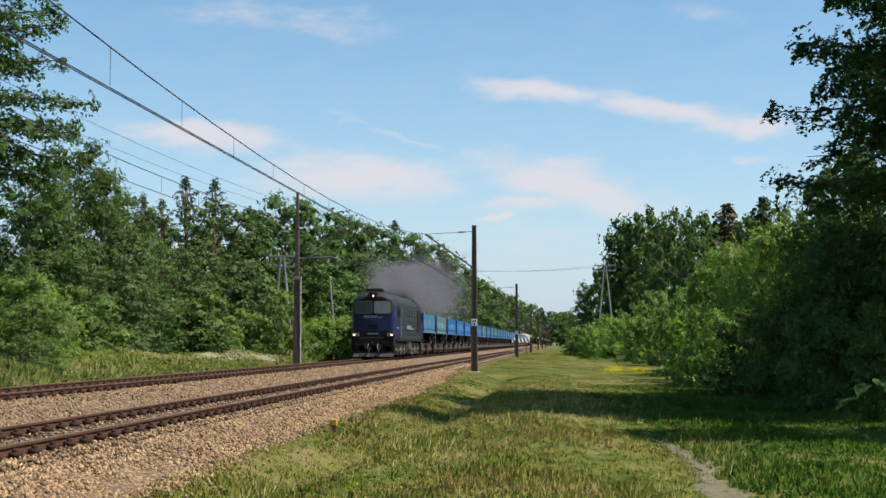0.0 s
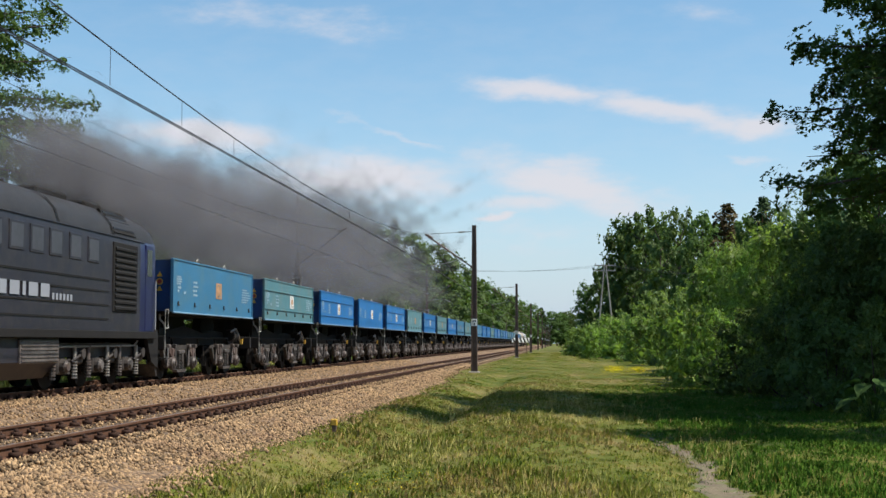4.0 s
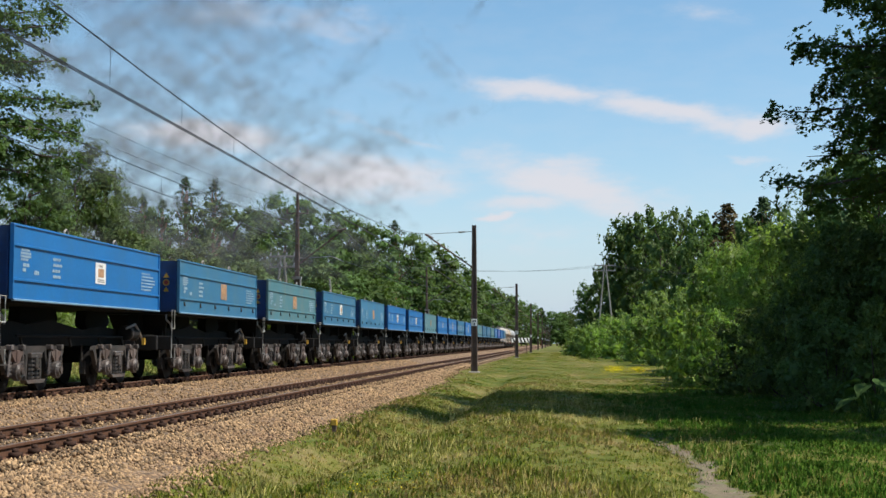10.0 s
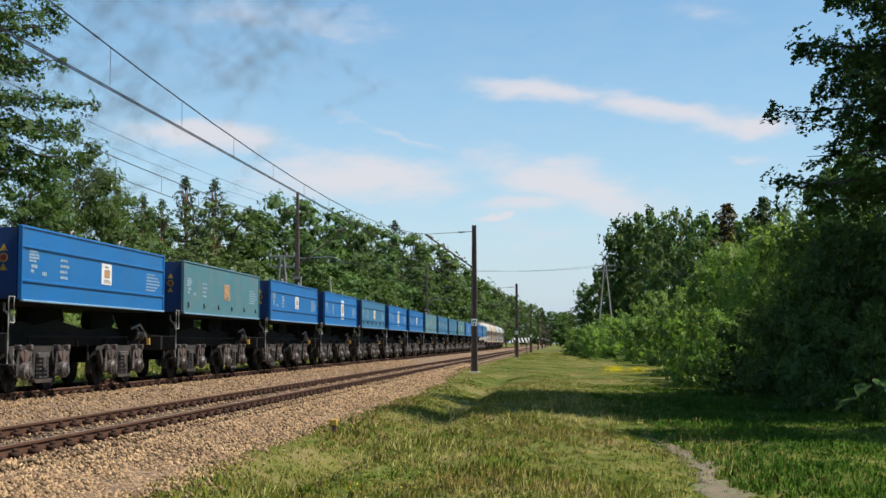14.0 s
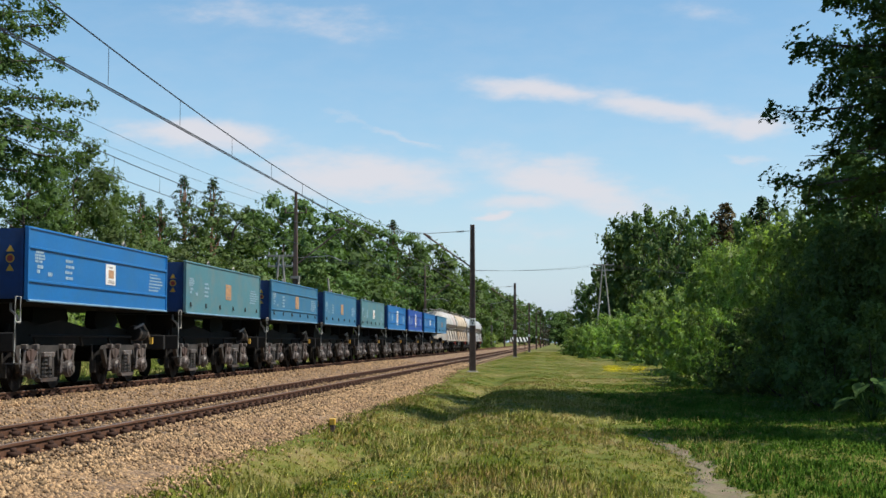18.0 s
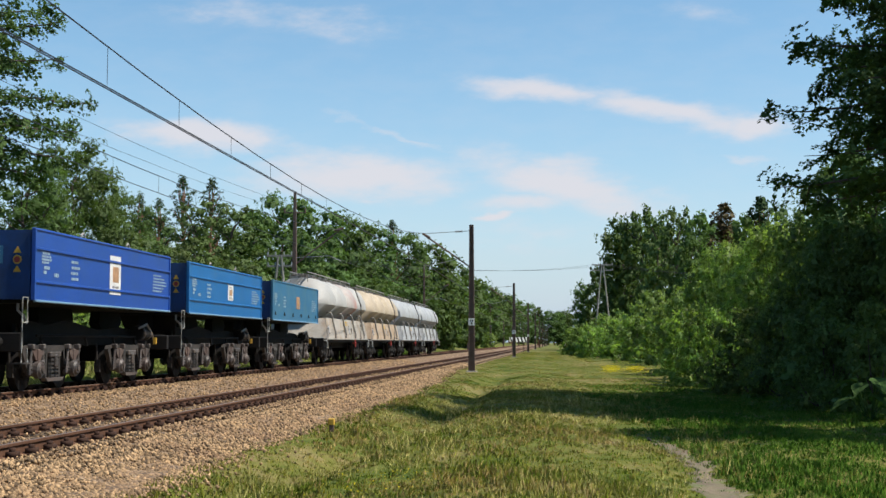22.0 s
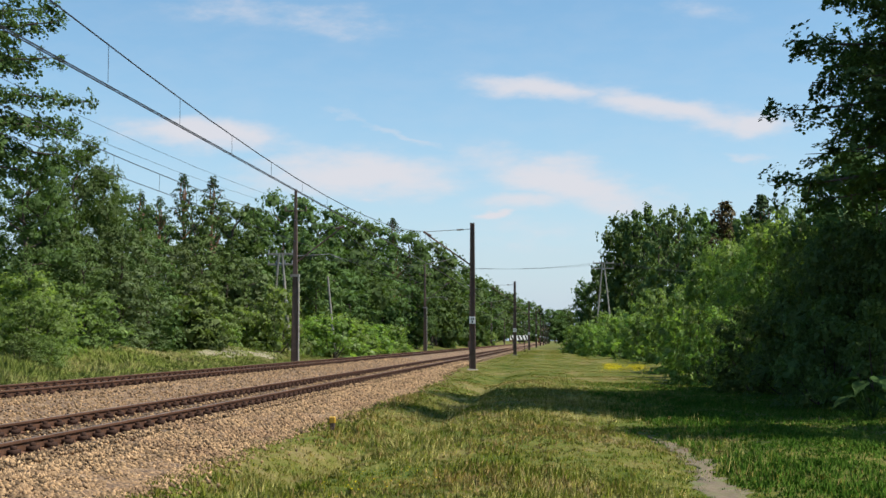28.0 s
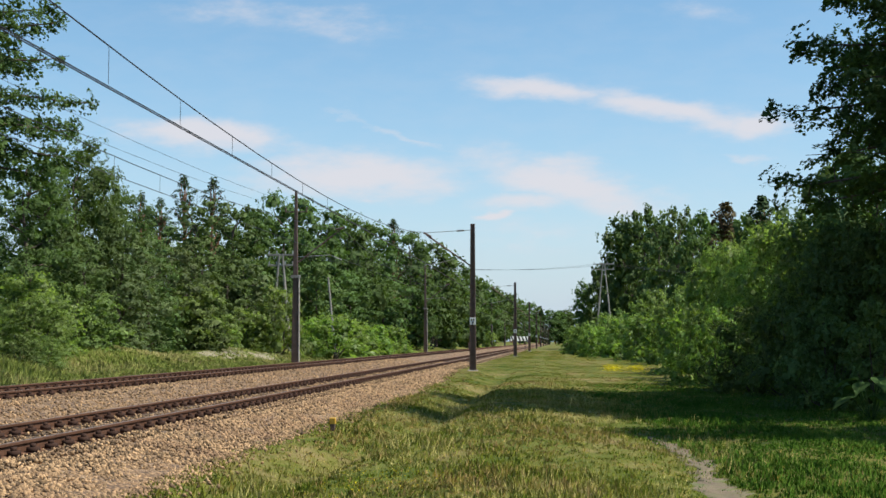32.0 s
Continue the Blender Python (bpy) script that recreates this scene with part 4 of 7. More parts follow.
def near_mast():
    """Brown steel mast at the foot of the ballast with a stay arm over the near track."""
    m = empty("catenary_mast", "dark brown steel mast with a stay arm over the track", "mast", "overhead line masts")
    bm = BM()
    for sx in (-1, 1):
        prism(bm, [(sx * 0.19, 0), (sx * 0.11, 0), (sx * 0.07, 8.35), (sx * 0.12, 8.35)], "y", -0.11, 0.11)
    prism(bm, [(-0.12, 0), (0.12, 0), (0.08, 8.35), (-0.08, 8.35)], "y", -0.03, 0.03)
    part("post", bm, M_MASTDARK, m)
    bm = BM()
    box(bm, -0.3, 0.3, -0.3, 0.3, -0.3, 0.06, 0.03)
    part("footing", bm, M_CONC, m)
    bm = BM()
    rod(bm, (-0.08, 0, 8.0), (-2.7, 0, 7.86), 0.018)
    rod(bm, (-0.5, 0, 7.98), (-0.9, 0, 7.96), 0.05, 8)
    part("stay_arm", bm, M_WIRELIGHT, m, "thin grey tension arm with insulator")
    bm = BM()
    rod(bm, (-0.1, 0, 5.95), (-2.62, 0, 7.72), 0.045)
    rod(bm, (-2.35, 0, 7.62), (-2.8, 0, 7.86), 0.06, 8)
    part("bracket", bm, M_MASTDARK, m)
    bm = BM()
    tube(bm, [(-0.8, 0, 6.42), (-1.6, 0, 6.2), (-2.75, 0, 6.0)], 0.02)
    part("steady_arm", bm, M_WIRELIGHT, m)
    bm = BM()
    box(bm, -0.17, 0.17, -0.135, -0.115, 2.62, 3.02, 0.004)
    plate = part("number_plate", bm, M_WHITE, m, "small white plate with dark figures")
    bm = BM()
    for x0, x1, z0, z1 in ((-0.09, -0.03, 2.84, 2.95), (0.02, 0.10, 2.84, 2.95), (-0.03, 0.05, 2.68, 2.79)):
        box(bm, x0, x1, -0.142, -0.137, z0, z1)
    part("figure_bars", bm, M_BLACK, plate)
    return m


def far_mast():
    """Concrete mast with steel head beyond the far track; bracket leans over the train's track."""
    m = empty("catenary_mast", "grey-brown mast with bracket arm and crossarm", "mast", "overhead line masts")
    bm = BM()
    prism(bm, [(-0.20, 0), (0.20, 0), (0.13, 9.9), (-0.13, 9.9)], "y", -0.12, 0.12)
    bmesh.ops.bevel(bm, geom=bm.edges[:], offset=0.03, segments=1, affect="EDGES")
    for v in bm.verts:
        if v.co.z > 6:
            v.co.x *= 0.55
            v.co.y *= 0.6
    part("post", bm, M_MASTDARK, m)
    # pale strip on the right side only: sunlight put into the colour
    bm = BM()
    prism(bm, [(0.205, 0), (0.25, 0), (0.23, 4.9), (0.19, 4.9)], "y", -0.13, 0.13)
    box(bm, -0.26, 0.26, -0.16, 0.16, 4.85, 5.0)
    part("pale_flange", bm, M_CONC, m, "pale concrete flange painted for the sunlit side")
    bm = BM()
    rod(bm, (0.1, 0, 5.7), (2.65, 0, 7.65), 0.045)
    rod(bm, (2.3, 0, 7.6), (2.85, 0, 7.75), 0.06, 8)
    part("bracket", bm, M_MASTDARK, m)
    bm = BM()
    rod(bm, (0.1, 0, 6.05), (2.0, 0, 6.15), 0.022)
    rod(bm, (2.0, 0, 6.15), (2.7, 0, 5.85), 0.022)
    part("steady_arm", bm, M_WIRELIGHT, m)
    bm = BM()
    rod(bm, (-0.65, 0, 8.65), (0.65, 0, 8.65), 0.035)
    for x in (-0.6, 0.6):
        rod(bm, (x, 0, 8.65), (x, 0, 8.9), 0.05, 8)
    part("crossarm", bm, M_MASTDARK, m)
    return m


proto = near_mast()
proto.matrix_basis = pose(-4.8, MAST_Y[1], -0.42)
for y in MAST_Y[2:]:
    copy_thing(proto, pose(-4.8, y, -0.42, 0, 0, random.uniform(-2, 2)))
proto = far_mast()
proto.matrix_basis = pose(-15.0, MAST_Y[1], 0.05)
for y in MAST_Y[2:]:
    copy_thing(proto, pose(-15.0, y, 0.05, random.uniform(-.4, .4), random.uniform(-.4, .4), 0))


def wire(name, pts, r, label, mtl=None):
    bm = BM()
    tube(bm, pts, r, 5)
    return tagged(part(name, bm, mtl or M_WIRE), label, "cable")


def line_over(cx, contact, mid, top, twin):
    """Contact wire, sagging messenger wire and droppers over one track."""
    ob = empty("overhead_line", "dark contact and messenger wires with thin droppers", "cable", "overhead lines")
    for off in ((-0.03, 0.03) if twin else (0.0,)):
        bm = BM()
        tube(bm, [(cx + off + (0.25 if i % 2 else -0.25), y, contact) for i, y in enumerate(MAST_Y)], 0.012, 5)
        part("contact_wire", bm, M_WIRE, ob)
    bm, pts = BM(), []
    for y0, y1 in zip(MAST_Y[:-1], MAST_Y[1:]):
        pts += [(cx, y0 + (y1 - y0) * k / 16, mid + (top - mid) * (2 * k / 16 - 1) ** 2) for k in range(16)]
    tube(bm, pts, 0.013, 5)
    part("messenger_wire", bm, M_WIRE, ob)
    for y0, y1 in zip(MAST_Y[:3], MAST_Y[1:4]):
        for y in np.arange(y0 + (0.25 if twin else 1.8), y1 - 1.0, 4.25):
            u = (y - y0) / (y1 - y0)
            bm = BM()
            rod(bm, (cx, y0 + (y1 - y0) * u, contact), (cx, y0 + (y1 - y0) * u, mid + (top - mid) * (2 * u - 1) ** 2), 0.005, 4)
            part("dropper", bm, M_WIRE, ob)
    return ob


line_over(NEAR_X, 5.57, 5.93, 7.46, True)
line_over(FAR_X, 5.87, 6.40, 7.7, False)
for off in (-0.6, 0.6):
    pts = []
    for y0, y1 in zip(MAST_Y[:-1], MAST_Y[1:]):
        pts += [(-15.0 + off, y0 + (y1 - y0) * k / 10, 8.95 - 0.9 * (1 - (2 * k / 10 - 1) ** 2)) for k in range(10)]
    wire("feeder_wire", pts, 0.007, "thin sagging feeder wire along the mast tops")


# ---- small poles, barrier, marker ----
def a_pole(x, y, zt, spread, label, arm=1.5):
    """Timber-like A-shaped pole with two crossarms."""
    z0 = float(ground_z(x, y))
    m = empty("a_frame_pole", label, "utility pole", "power line poles", m=pose(x, y, z0))
    h = zt - z0
    for s in (-1, 1):
        bm = BM()
        rod(bm, (s * spread, 0, -0.2), (s * 0.12, 0, h), 0.14, 8, 0.09)
        part("leg", bm, M_WOODPOLE, m)
    for dz in (0.0, -0.75):
        bm = BM()
        box(bm, -arm, arm, -0.07, 0.07, h + dz - 0.07, h + dz + 0.07, 0.01)
        beam = part("crossarm", bm, M_WOODPOLE, m)
        for xi in (-0.9 * arm, -0.33 * arm, 0.33 * arm, 0.9 * arm):
            bm = BM()
            rod(bm, (xi, 0, h + dz + 0.07), (xi, 0, h + dz + 0.3), 0.05, 8)
            part("insulator", bm, M_WIRELIGHT, beam)
    return m


a_pole(6.44, 186, 12.06, 1.35, "pale A-shaped power pole rising from the bushes")
a_pole(-19.8, 93.5, 7.45, 0.7, "pale A-shaped power pole in the wood edge", 0.95)
za, zb = 7.5, 12.1
for i in range(3):
    a, b = (-19.8 + 1.2 * (i - 1), 93.5, za), (6.44 + 1.2 * (i - 1), 186, zb)
    pts = [tuple(np.array(a) * (1 - u) + np.array(b) * u - np.array((0, 0, 1.0 * 4 * u * (1 - u)))) for u in np.linspace(0, 1, 13)]
    wire("power_line", pts, 0.010, "thin power line crossing above the railway")
    c = (48 + 1.2 * (i - 1), 205, 11.5)
    pts = [tuple(np.array(b) * (1 - u) + np.array(c) * u - np.array((0, 0, 1.0 * 4 * u * (1 - u)))) for u in np.linspace(0, 1, 9)]
    wire("power_line", pts, 0.018, "thin power line crossing above the railway")

pole = empty("leaning_pole", "thin pale leaning pole at the forest edge", "pole", m=pose(-17.1, 100, 0.05))
bm = BM()
rod(bm, (0.25, 0, -0.3), (-0.4, 0, 6.1), 0.09, 8, 0.07)
part("shaft", bm, M_WOODPOLE, pole)


def crossing_barrier():
    x, y = (922 - 990) * 200 / 2340, 200
    z = float(ground_z(x, y))
    m = empty("crossing_board", "black and white diagonally striped board on two posts", "sign", m=pose(x, y, z, 0, 0, 28))
    bm = BM()
    box(bm, -1.45, 1.45, -0.03, 0.03, 1.72, 2.42, 0.01)
    part("board", bm, M_WHITE, m)
    for i in range(5):
        bm = BM()
        x0 = -1.4 + i * 0.6
        prism(bm, [(max(-1.44, x0 - 0.1), 2.41), (min(1.44, x0 + 0.2), 2.41), (min(1.44, x0 + 0.5), 1.73), (max(-1.44, x0 + 0.2), 1.73)], "y", -0.04, -0.034)
        part("stripe", bm, M_BLACK, m)
    for s in (-1, 1):
        bm = BM()
        rod(bm, (s * 1.0, 0.04, -0.3), (s * 1.0, 0.04, 2.3), 0.05, 8)
        part("post", bm, M_MASTDARK, m)
    return m


crossing_barrier()


def marker_post():
    x, y = -4.27, 25.0
    m = empty("marker_post", "short brown post with a worn yellow cap", "marker", m=pose(x, y, float(ground_z(x, y))))
    bm = BM()
    box(bm, -0.045, 0.045, -0.045, 0.045, -0.15, 0.17, 0.01)
    part("stake", bm, M_MASTDARK, m)
    bm = BM()
    box(bm, -0.06, 0.06, -0.05, 0.05, 0.12, 0.25, 0.015)
    part("cap", bm, M_YELLOW, m)


marker_post()


# ---- grass ----
def blades(name, n, area, hgt, wid, lmat, label, seed, keep=None, dens=1.0, tuft=7):
    """Blades in tufts: each leans out of its tuft and tapers to a tip."""
    rs = np.random.RandomState(seed)
    x0, x1, y0, y1 = area
    m = n // tuft
    y = y0 + (y1 - y0) * rs.rand(m) ** dens
    x = rs.uniform(x0, x1, m)
    # only the wedge in front of the camera
    ok = np.abs(x - (-0.088 * y)) < 0.37 * y + 1.0
    if keep is not None:
        ok &= keep(x, y, rs)
    x, y = x[ok], y[ok]
    far = 1 + np.maximum(0, y - 18) * 0.03
    big = rs.uniform(0.55, 1.35, len(x)) * (0.7 + 0.6 * np.sin(0.8 * x + 0.3 * y) ** 2)
    big = np.where(rs.rand(len(x)) < 0.03, big * 1.5, big)
    x, y, big, far = (np.repeat(v, tuft) for v in (x, y, big, far))
    n = len(x)
    la, off = rs.uniform(0, 6.2832, n), np.sqrt(rs.rand(n)) * 0.055
    x, y = x + np.cos(la) * off * far, y + np.sin(la) * off * far
    tall = hgt * (1 - 0.6 * smooth(30, 75, y)) * rs.uniform(0.55, 1.25, n) * big * (1 - 0.45 * np.exp(-((x - path_x(y)) / 0.22) ** 2) * (y < 25))
    a = la + 1.57 + rs.normal(size=n) * 0.5
    lean = (0.15 + 10.0 * off) * tall * rs.uniform(0.5, 1.4, n)
    w = wid * rs.uniform(0.7, 1.4, n) * far
    p = np.stack([x, y, ground_z(x, y) - 0.01], 1)
    side = np.stack([np.cos(a), np.sin(a), 0 * a], 1) * w[:, None]
    tip = np.stack([np.cos(la) * lean, np.sin(la) * lean, tall], 1)
    v = np.stack([p - side, p + side, p + tip + side * 0.12, p + tip - side * 0.12], 1).reshape(-1, 3)
    f = (np.arange(n) * 4)[:, None] + np.array([0, 1, 2, 3])[None]
    up = np.array([0, 0, 1.0]) + np.stack([np.cos(la), np.sin(la), 0 * la], 1) * 0.35 + rs.normal(size=(n, 3)) * 0.2
    up /= np.linalg.norm(up, axis=1, keepdims=True)
    return tagged(mesh_np(name, v, f, lmat, normals=np.repeat(up, 4, axis=0)), label, "grass", kind="stuff")


def patch(x, y):
    return np.sin(0.55 * x + 1.3) * np.sin(0.21 * y + 0.4 * x) + 0.6 * np.sin(1.3 * x - 0.37 * y)


def dry_spot(x, y):
    """Share of straw among the grass: a few dry patches, little elsewhere."""
    d = 0.03 + 0.06 * (patch(x, y) > 0.5)
    for cx, cy, rx, ry in ((-0.6, 23.0, 0.9, 2.4), (-3.3, 29.0, 0.6, 1.6), (-3.7, 24.0, 0.6, 2.2), (-1.2, 15.5, 0.9, 1.6), (-4.3, 36.0, 0.4, 5.0)):
        d = np.maximum(d, 0.95 * np.exp(-((x - cx) / rx) ** 2 - ((y - cy) / ry) ** 2))
    return d


def off_path(x, y):
    # ragged edges: grass leans in from both sides and grows over the path further on
    ragged = 0.5 + 0.5 * np.sin(37.0 * x + 11.0 * np.sin(5.3 * y)) * np.sin(29.0 * y + 7.0 * np.sin(6.1 * x))
    d = np.abs(x - path_x(y)) + 0.16 * np.sin(y * 2.1 + 3.0 * x) * np.sin(y * 0.8 + 1.0)
    return (d > 0.04 + 0.30 * ragged - 0.16 * smooth(15.5, 19.0, y)) | (y > 21.5)


blades("meadow_grass", 520000, (-5.8, 9, 11.5, 230), 0.050, 0.0085, L_GRASS, "green meadow grass in uneven tufts", 31, lambda x, y, r: (off_path(x, y) | (r.rand(len(x)) < .45)) & (x > -4.85 - 0.95 * smooth(40, 80, y)) & (r.rand(len(x)) > 0.75 * smooth(-0.6, 0.6, x - path_x(y)) * (1 - smooth(30, 60, y))), 2.3)
blades("dry_grass", 190000, (-4.6, 4, 12, 90), 0.075, 0.008, L_STRAW, "dry straw-coloured grass stalks", 32, lambda x, y, r: (dry_spot(x, y) > r.rand(len(x))) & off_path(x, y), 1.5)
blades("lush_grass", 300000, (-0.9, 10, 11.5, 60), 0.065, 0.010, L_LUSH, "lush bright green grass beside the thicket", 33, lambda x, y, r: (off_path(x, y) | (r.rand(len(x)) < .3)) & (r.rand(len(x)) < smooth(-0.6, 0.8, x - path_x(y)) * (1 - smooth(36, 60, y))), 1.5)
blades("verge_grass", 170000, (-27, -15.2, 36, 150), 0.20, 0.012, L_PALE, "tall pale grass beyond the far track", 34, None, 1.5)
blades("track_weeds", 9000, (-10.9, -8.9, 45, 200), 0.16, 0.012, L_GRASS, "low green weeds between the two tracks", 37, lambda x, y, r: np.sin(0.13 * y + 1) * np.sin(0.31 * y) + 0.3 * np.sin(3 * x) > 0.25, 1.3)
blades("tall_stalks", 24000, (-4.2, 3.0, 12, 48), 0.13, 0.004, L_SEED, "single pale grass stalks with seed heads", 35, lambda x, y, r: patch(x, y) > -0.2, 1.4)


def flowers():
    rs = np.random.RandomState(36)
    n = 2200
    y = rs.normal(76, 3.5, n)
    x = np.where(rs.rand(n) < 0.55, 3.1, 4.5) + rs.normal(size=n) * 0.32 + (y - 76) * 0.04
    c = np.stack([x, y, ground_z(x, y) + rs.uniform(0.12, 0.34, n)], 1)
    m = 700
    y2 = rs.uniform(13.2, 15.5, m)
    x2 = -1.9 + rs.normal(size=m) * 0.35
    c2 = np.stack([x2, y2, ground_z(x2, y2) + rs.uniform(0.10, 0.22, m)], 1)
    out = np.tile(np.array([[0, 0, 1.0]]), (n, 1))
    v, f = leaf_arrays(rs, c, out, 0.055)
    tagged(mesh_np("yellow_flowers", v, f, L_FLOWER), "patch of small yellow meadow flowers", "flowers", kind="stuff")
    v, f = leaf_arrays(rs, c2[:160], out[:160], 0.022)
    tagged(mesh_np("yellow_flowers", v, f, L_FLOWER), "few small yellow flowers in the grass", "flowers", kind="stuff")


flowers()


def broad_plant(x, y):
    """A burdock-like plant of broad drooping leaves on stalks."""
    rs = np.random.RandomState(41)
    z = float(ground_z(x, y))
    pl = empty("broad_leaved_plant", "broad-leaved green weed under the dark thicket", "plant", m=pose(x, y, z))
    for i in range(16):
        a, h, ln = i * 2.4 + rs.uniform(-0.3, 0.3), rs.uniform(0.25, 0.95), rs.uniform(0.4, 0.62)
        out, side = np.array((math.cos(a), math.sin(a), 0)), np.array((-math.sin(a), math.cos(a), 0))
        foot, tip = np.array((0, 0, 0)) + out * 0.05, out * rs.uniform(0.2, 0.45) + np.array((0, 0, h))
        bm = BM()
        rows = []
        for k, w in enumerate((0.02, 0.16, 0.21, 0.17, 0.08, 0.01)):
            c = tip + out * ln * k / 5 - np.array((0, 0, 0.06 * k * k / 5))
            rows.append([bm.verts.new(c + side * w * q + np.array((0, 0, 0.05 * abs(q)))) for q in (-1, 0, 1)])
        for r0, r1 in zip(rows[:-1], rows[1:]):
            for q in range(2):
                bm.faces.new((r0[q], r0[q + 1], r1[q + 1], r1[q]))
        rod(bm, tuple(foot), tuple(tip), 0.012, 5)
        part("leaf", bm, L_BROAD, pl)


broad_plant(6.75, 29.5)


def sandy_patch():
    """Bare sandy ground between the far track and the wood."""
    rs = np.random.RandomState(6)
    k = np.linspace(0, 2 * math.pi, 40, endpoint=False)
    rr = 1 + 0.2 * np.sin(3 * k + 1) + 0.15 * rs.normal(size=40)
    rings = [np.stack([-18.9 + 1.9 * q * rr * np.cos(k), 80 + 9 * q * rr * np.sin(k)], 1) for q in (0.25, 0.6, 1.0)]
    p = np.concatenate(rings)
    v = np.column_stack([p, ground_z(p[:, 0], p[:, 1]) + np.repeat((0.03, 0.02, -0.02), 40)])
    f = [(r * 40 + i, r * 40 + (i + 1) % 40, (r + 1) * 40 + (i + 1) % 40, (r + 1) * 40 + i) for r in range(2) for i in range(40)]
    tagged(mesh_np("sandy_patch", v, np.array(f), M_SAND), "bare sandy ground beside the far track", "sand", kind="structure")


sandy_patch()


def dirt_path():
    ys = np.arange(12, 25, 0.2)
    rs = np.random.RandomState(8)
    k = np.linspace(-1, 1, 9)
    Y = np.repeat(ys[:, None], 9, 1)
    half = (0.36 + 0.10 * np.sin(ys * 0.9) + 0.10 * np.sin(ys * 2.3)) * np.clip((24.8 - ys) / 5, 0.05, 1)
    X = path_x(ys)[:, None] + k[None] * half[:, None]
    X += np.abs(k)[None] * 0.14 * rs.normal(size=X.shape)
    Z = ground_z(X, Y) + 0.012 + 0.003 * rs.normal(size=X.shape) - 0.05 * np.abs(k[None]) ** 3
    v = np.stack([X, Y, Z], -1).reshape(-1, 3)
    i = (np.arange(len(ys) - 1)[:, None] * 9 + np.arange(8)[None]).ravel()
    tagged(mesh_np("footpath", v, np.stack([i, i + 1, i + 10, i + 9], -1), M_SOIL), "bare trodden soil footpath in the grass", "path", kind="structure")


dirt_path()


# ---- train ----
def paint(name, c, dirt, amt=0.35, rough=0.42):
    return mat(name, c, rough, var=0.12, scale=0.8, fine=14, bump=0.06, dirt=dirt, dirt_amt=amt, spec=0.5, dirt_scale=1.4, per_object=0.08)


P_BLUE = paint("bright_blue_paint", (0.008, 0.128, 0.37), (0.035, 0.13, 0.26))
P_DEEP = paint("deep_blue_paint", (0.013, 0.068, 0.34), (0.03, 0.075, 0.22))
# end walls: shade between wagons put into the paint, with some grime
P_ENDSHADE = paint("shaded_grimy_end_paint", (0.008, 0.045, 0.165), (0.012, 0.022, 0.05), 0.7, 0.6)
# lower flange: sun on its upper face painted as a pale, worn tone
P_SUNEDGE = paint("sunlit_worn_edge_paint", (0.16, 0.29, 0.42), (0.08, 0.16, 0.26), 0.5, 0.5)
P_MID = paint("faded_blue_paint", (0.028, 0.14, 0.265), (0.07, 0.16, 0.21), 0.6, 0.5)
P_TEAL = paint("faded_teal_paint", (0.058, 0.165, 0.200), (0.13, 0.18, 0.18), 0.7, 0.55)
P_SOOT = mat("sooty_black_steel", (0.0105, 0.0100, 0.0100), 0.85, var=0.4, scale=2, fine=20, dirt=(0.015, 0.013, 0.012), dirt_amt=0.5, spec=0.25)
P_LOCOBOGIE = mat("oily_loco_bogie_steel", (0.034, 0.030, 0.029), 0.65, var=0.45, scale=3, fine=18, dirt=(0.11, 0.085, 0.07), dirt_amt=0.5, dirt_scale=2.2)
P_BOGIE = mat("dusty_bogie_steel", (0.080, 0.070, 0.066), 0.5, var=0.6, scale=3, fine=18, dirt=(0.10, 0.058, 0.045), dirt_amt=0.45, dirt_scale=1.8, per_object=0.4)
P_SPRING = mat("greasy_spring_steel", (0.050, 0.045, 0.042), 0.6, var=0.4, scale=3, fine=18)
P_RUSTY = mat("rusty_hanger", (0.085, 0.066, 0.058), 0.7, var=0.4, scale=3, fine=18, dirt=(0.085, 0.042, 0.032), dirt_amt=0.6, dirt_scale=0.7, per_object=0.4)
P_FRAME = mat("grimy_frame_steel", (0.030, 0.027, 0.025), 0.75, var=0.45, scale=3, fine=18, dirt=(0.085, 0.066, 0.056), dirt_amt=0.6, dirt_scale=2.0)
P_WHEEL = mat("dark_wheel_steel", (0.010, 0.009, 0.009), 0.75, var=0.3, spec=0.15)
P_LOCO = paint("navy_loco_paint", (0.007, 0.008, 0.056), (0.012, 0.013, 0.04), 0.6, 0.32)
P_SHEENGLASS = mat("sky_sheen_glass", (0.22, 0.23, 0.235), 0.2, var=0.15, scale=0.8, fine=3, bump=0.0)
P_LOCOGREY = mat("graphite_loco_paint", (0.017, 0.0165, 0.025), 0.5, var=0.25, scale=1, fine=14, bump=0.05, dirt=(0.048, 0.042, 0.038), dirt_amt=0.5)
P_ROOF = mat("sooty_grey_roof", (0.019, 0.019, 0.022), 0.65, var=0.25, scale=1.2, fine=12, dirt=(0.03, 0.028, 0.028), dirt_amt=0.7)
P_GLASS = plain("cab_glass", (0.05, 0.06, 0.06), 0.08)
P_LAMP = plain("lit_headlamp", (1.0, 0.66, 0.36), 0.3, 0.0, 2.6)
P_STENCIL = plain("faded_stencil_paint", (0.27, 0.38, 0.47), 0.7)
P_MARK = plain("white_lettering", (0.24, 0.26, 0.30), 0.6)
P_ORANGE = mat("orange_placard", (0.38, 0.22, 0.12), 0.6, var=0.4, scale=6, fine=18)
P_POSTER = mat("white_placard", (0.70, 0.70, 0.70), 0.6, var=0.25, scale=5, fine=14, dirt=(0.30, 0.28, 0.28), dirt_amt=0.6, dirt_scale=5)
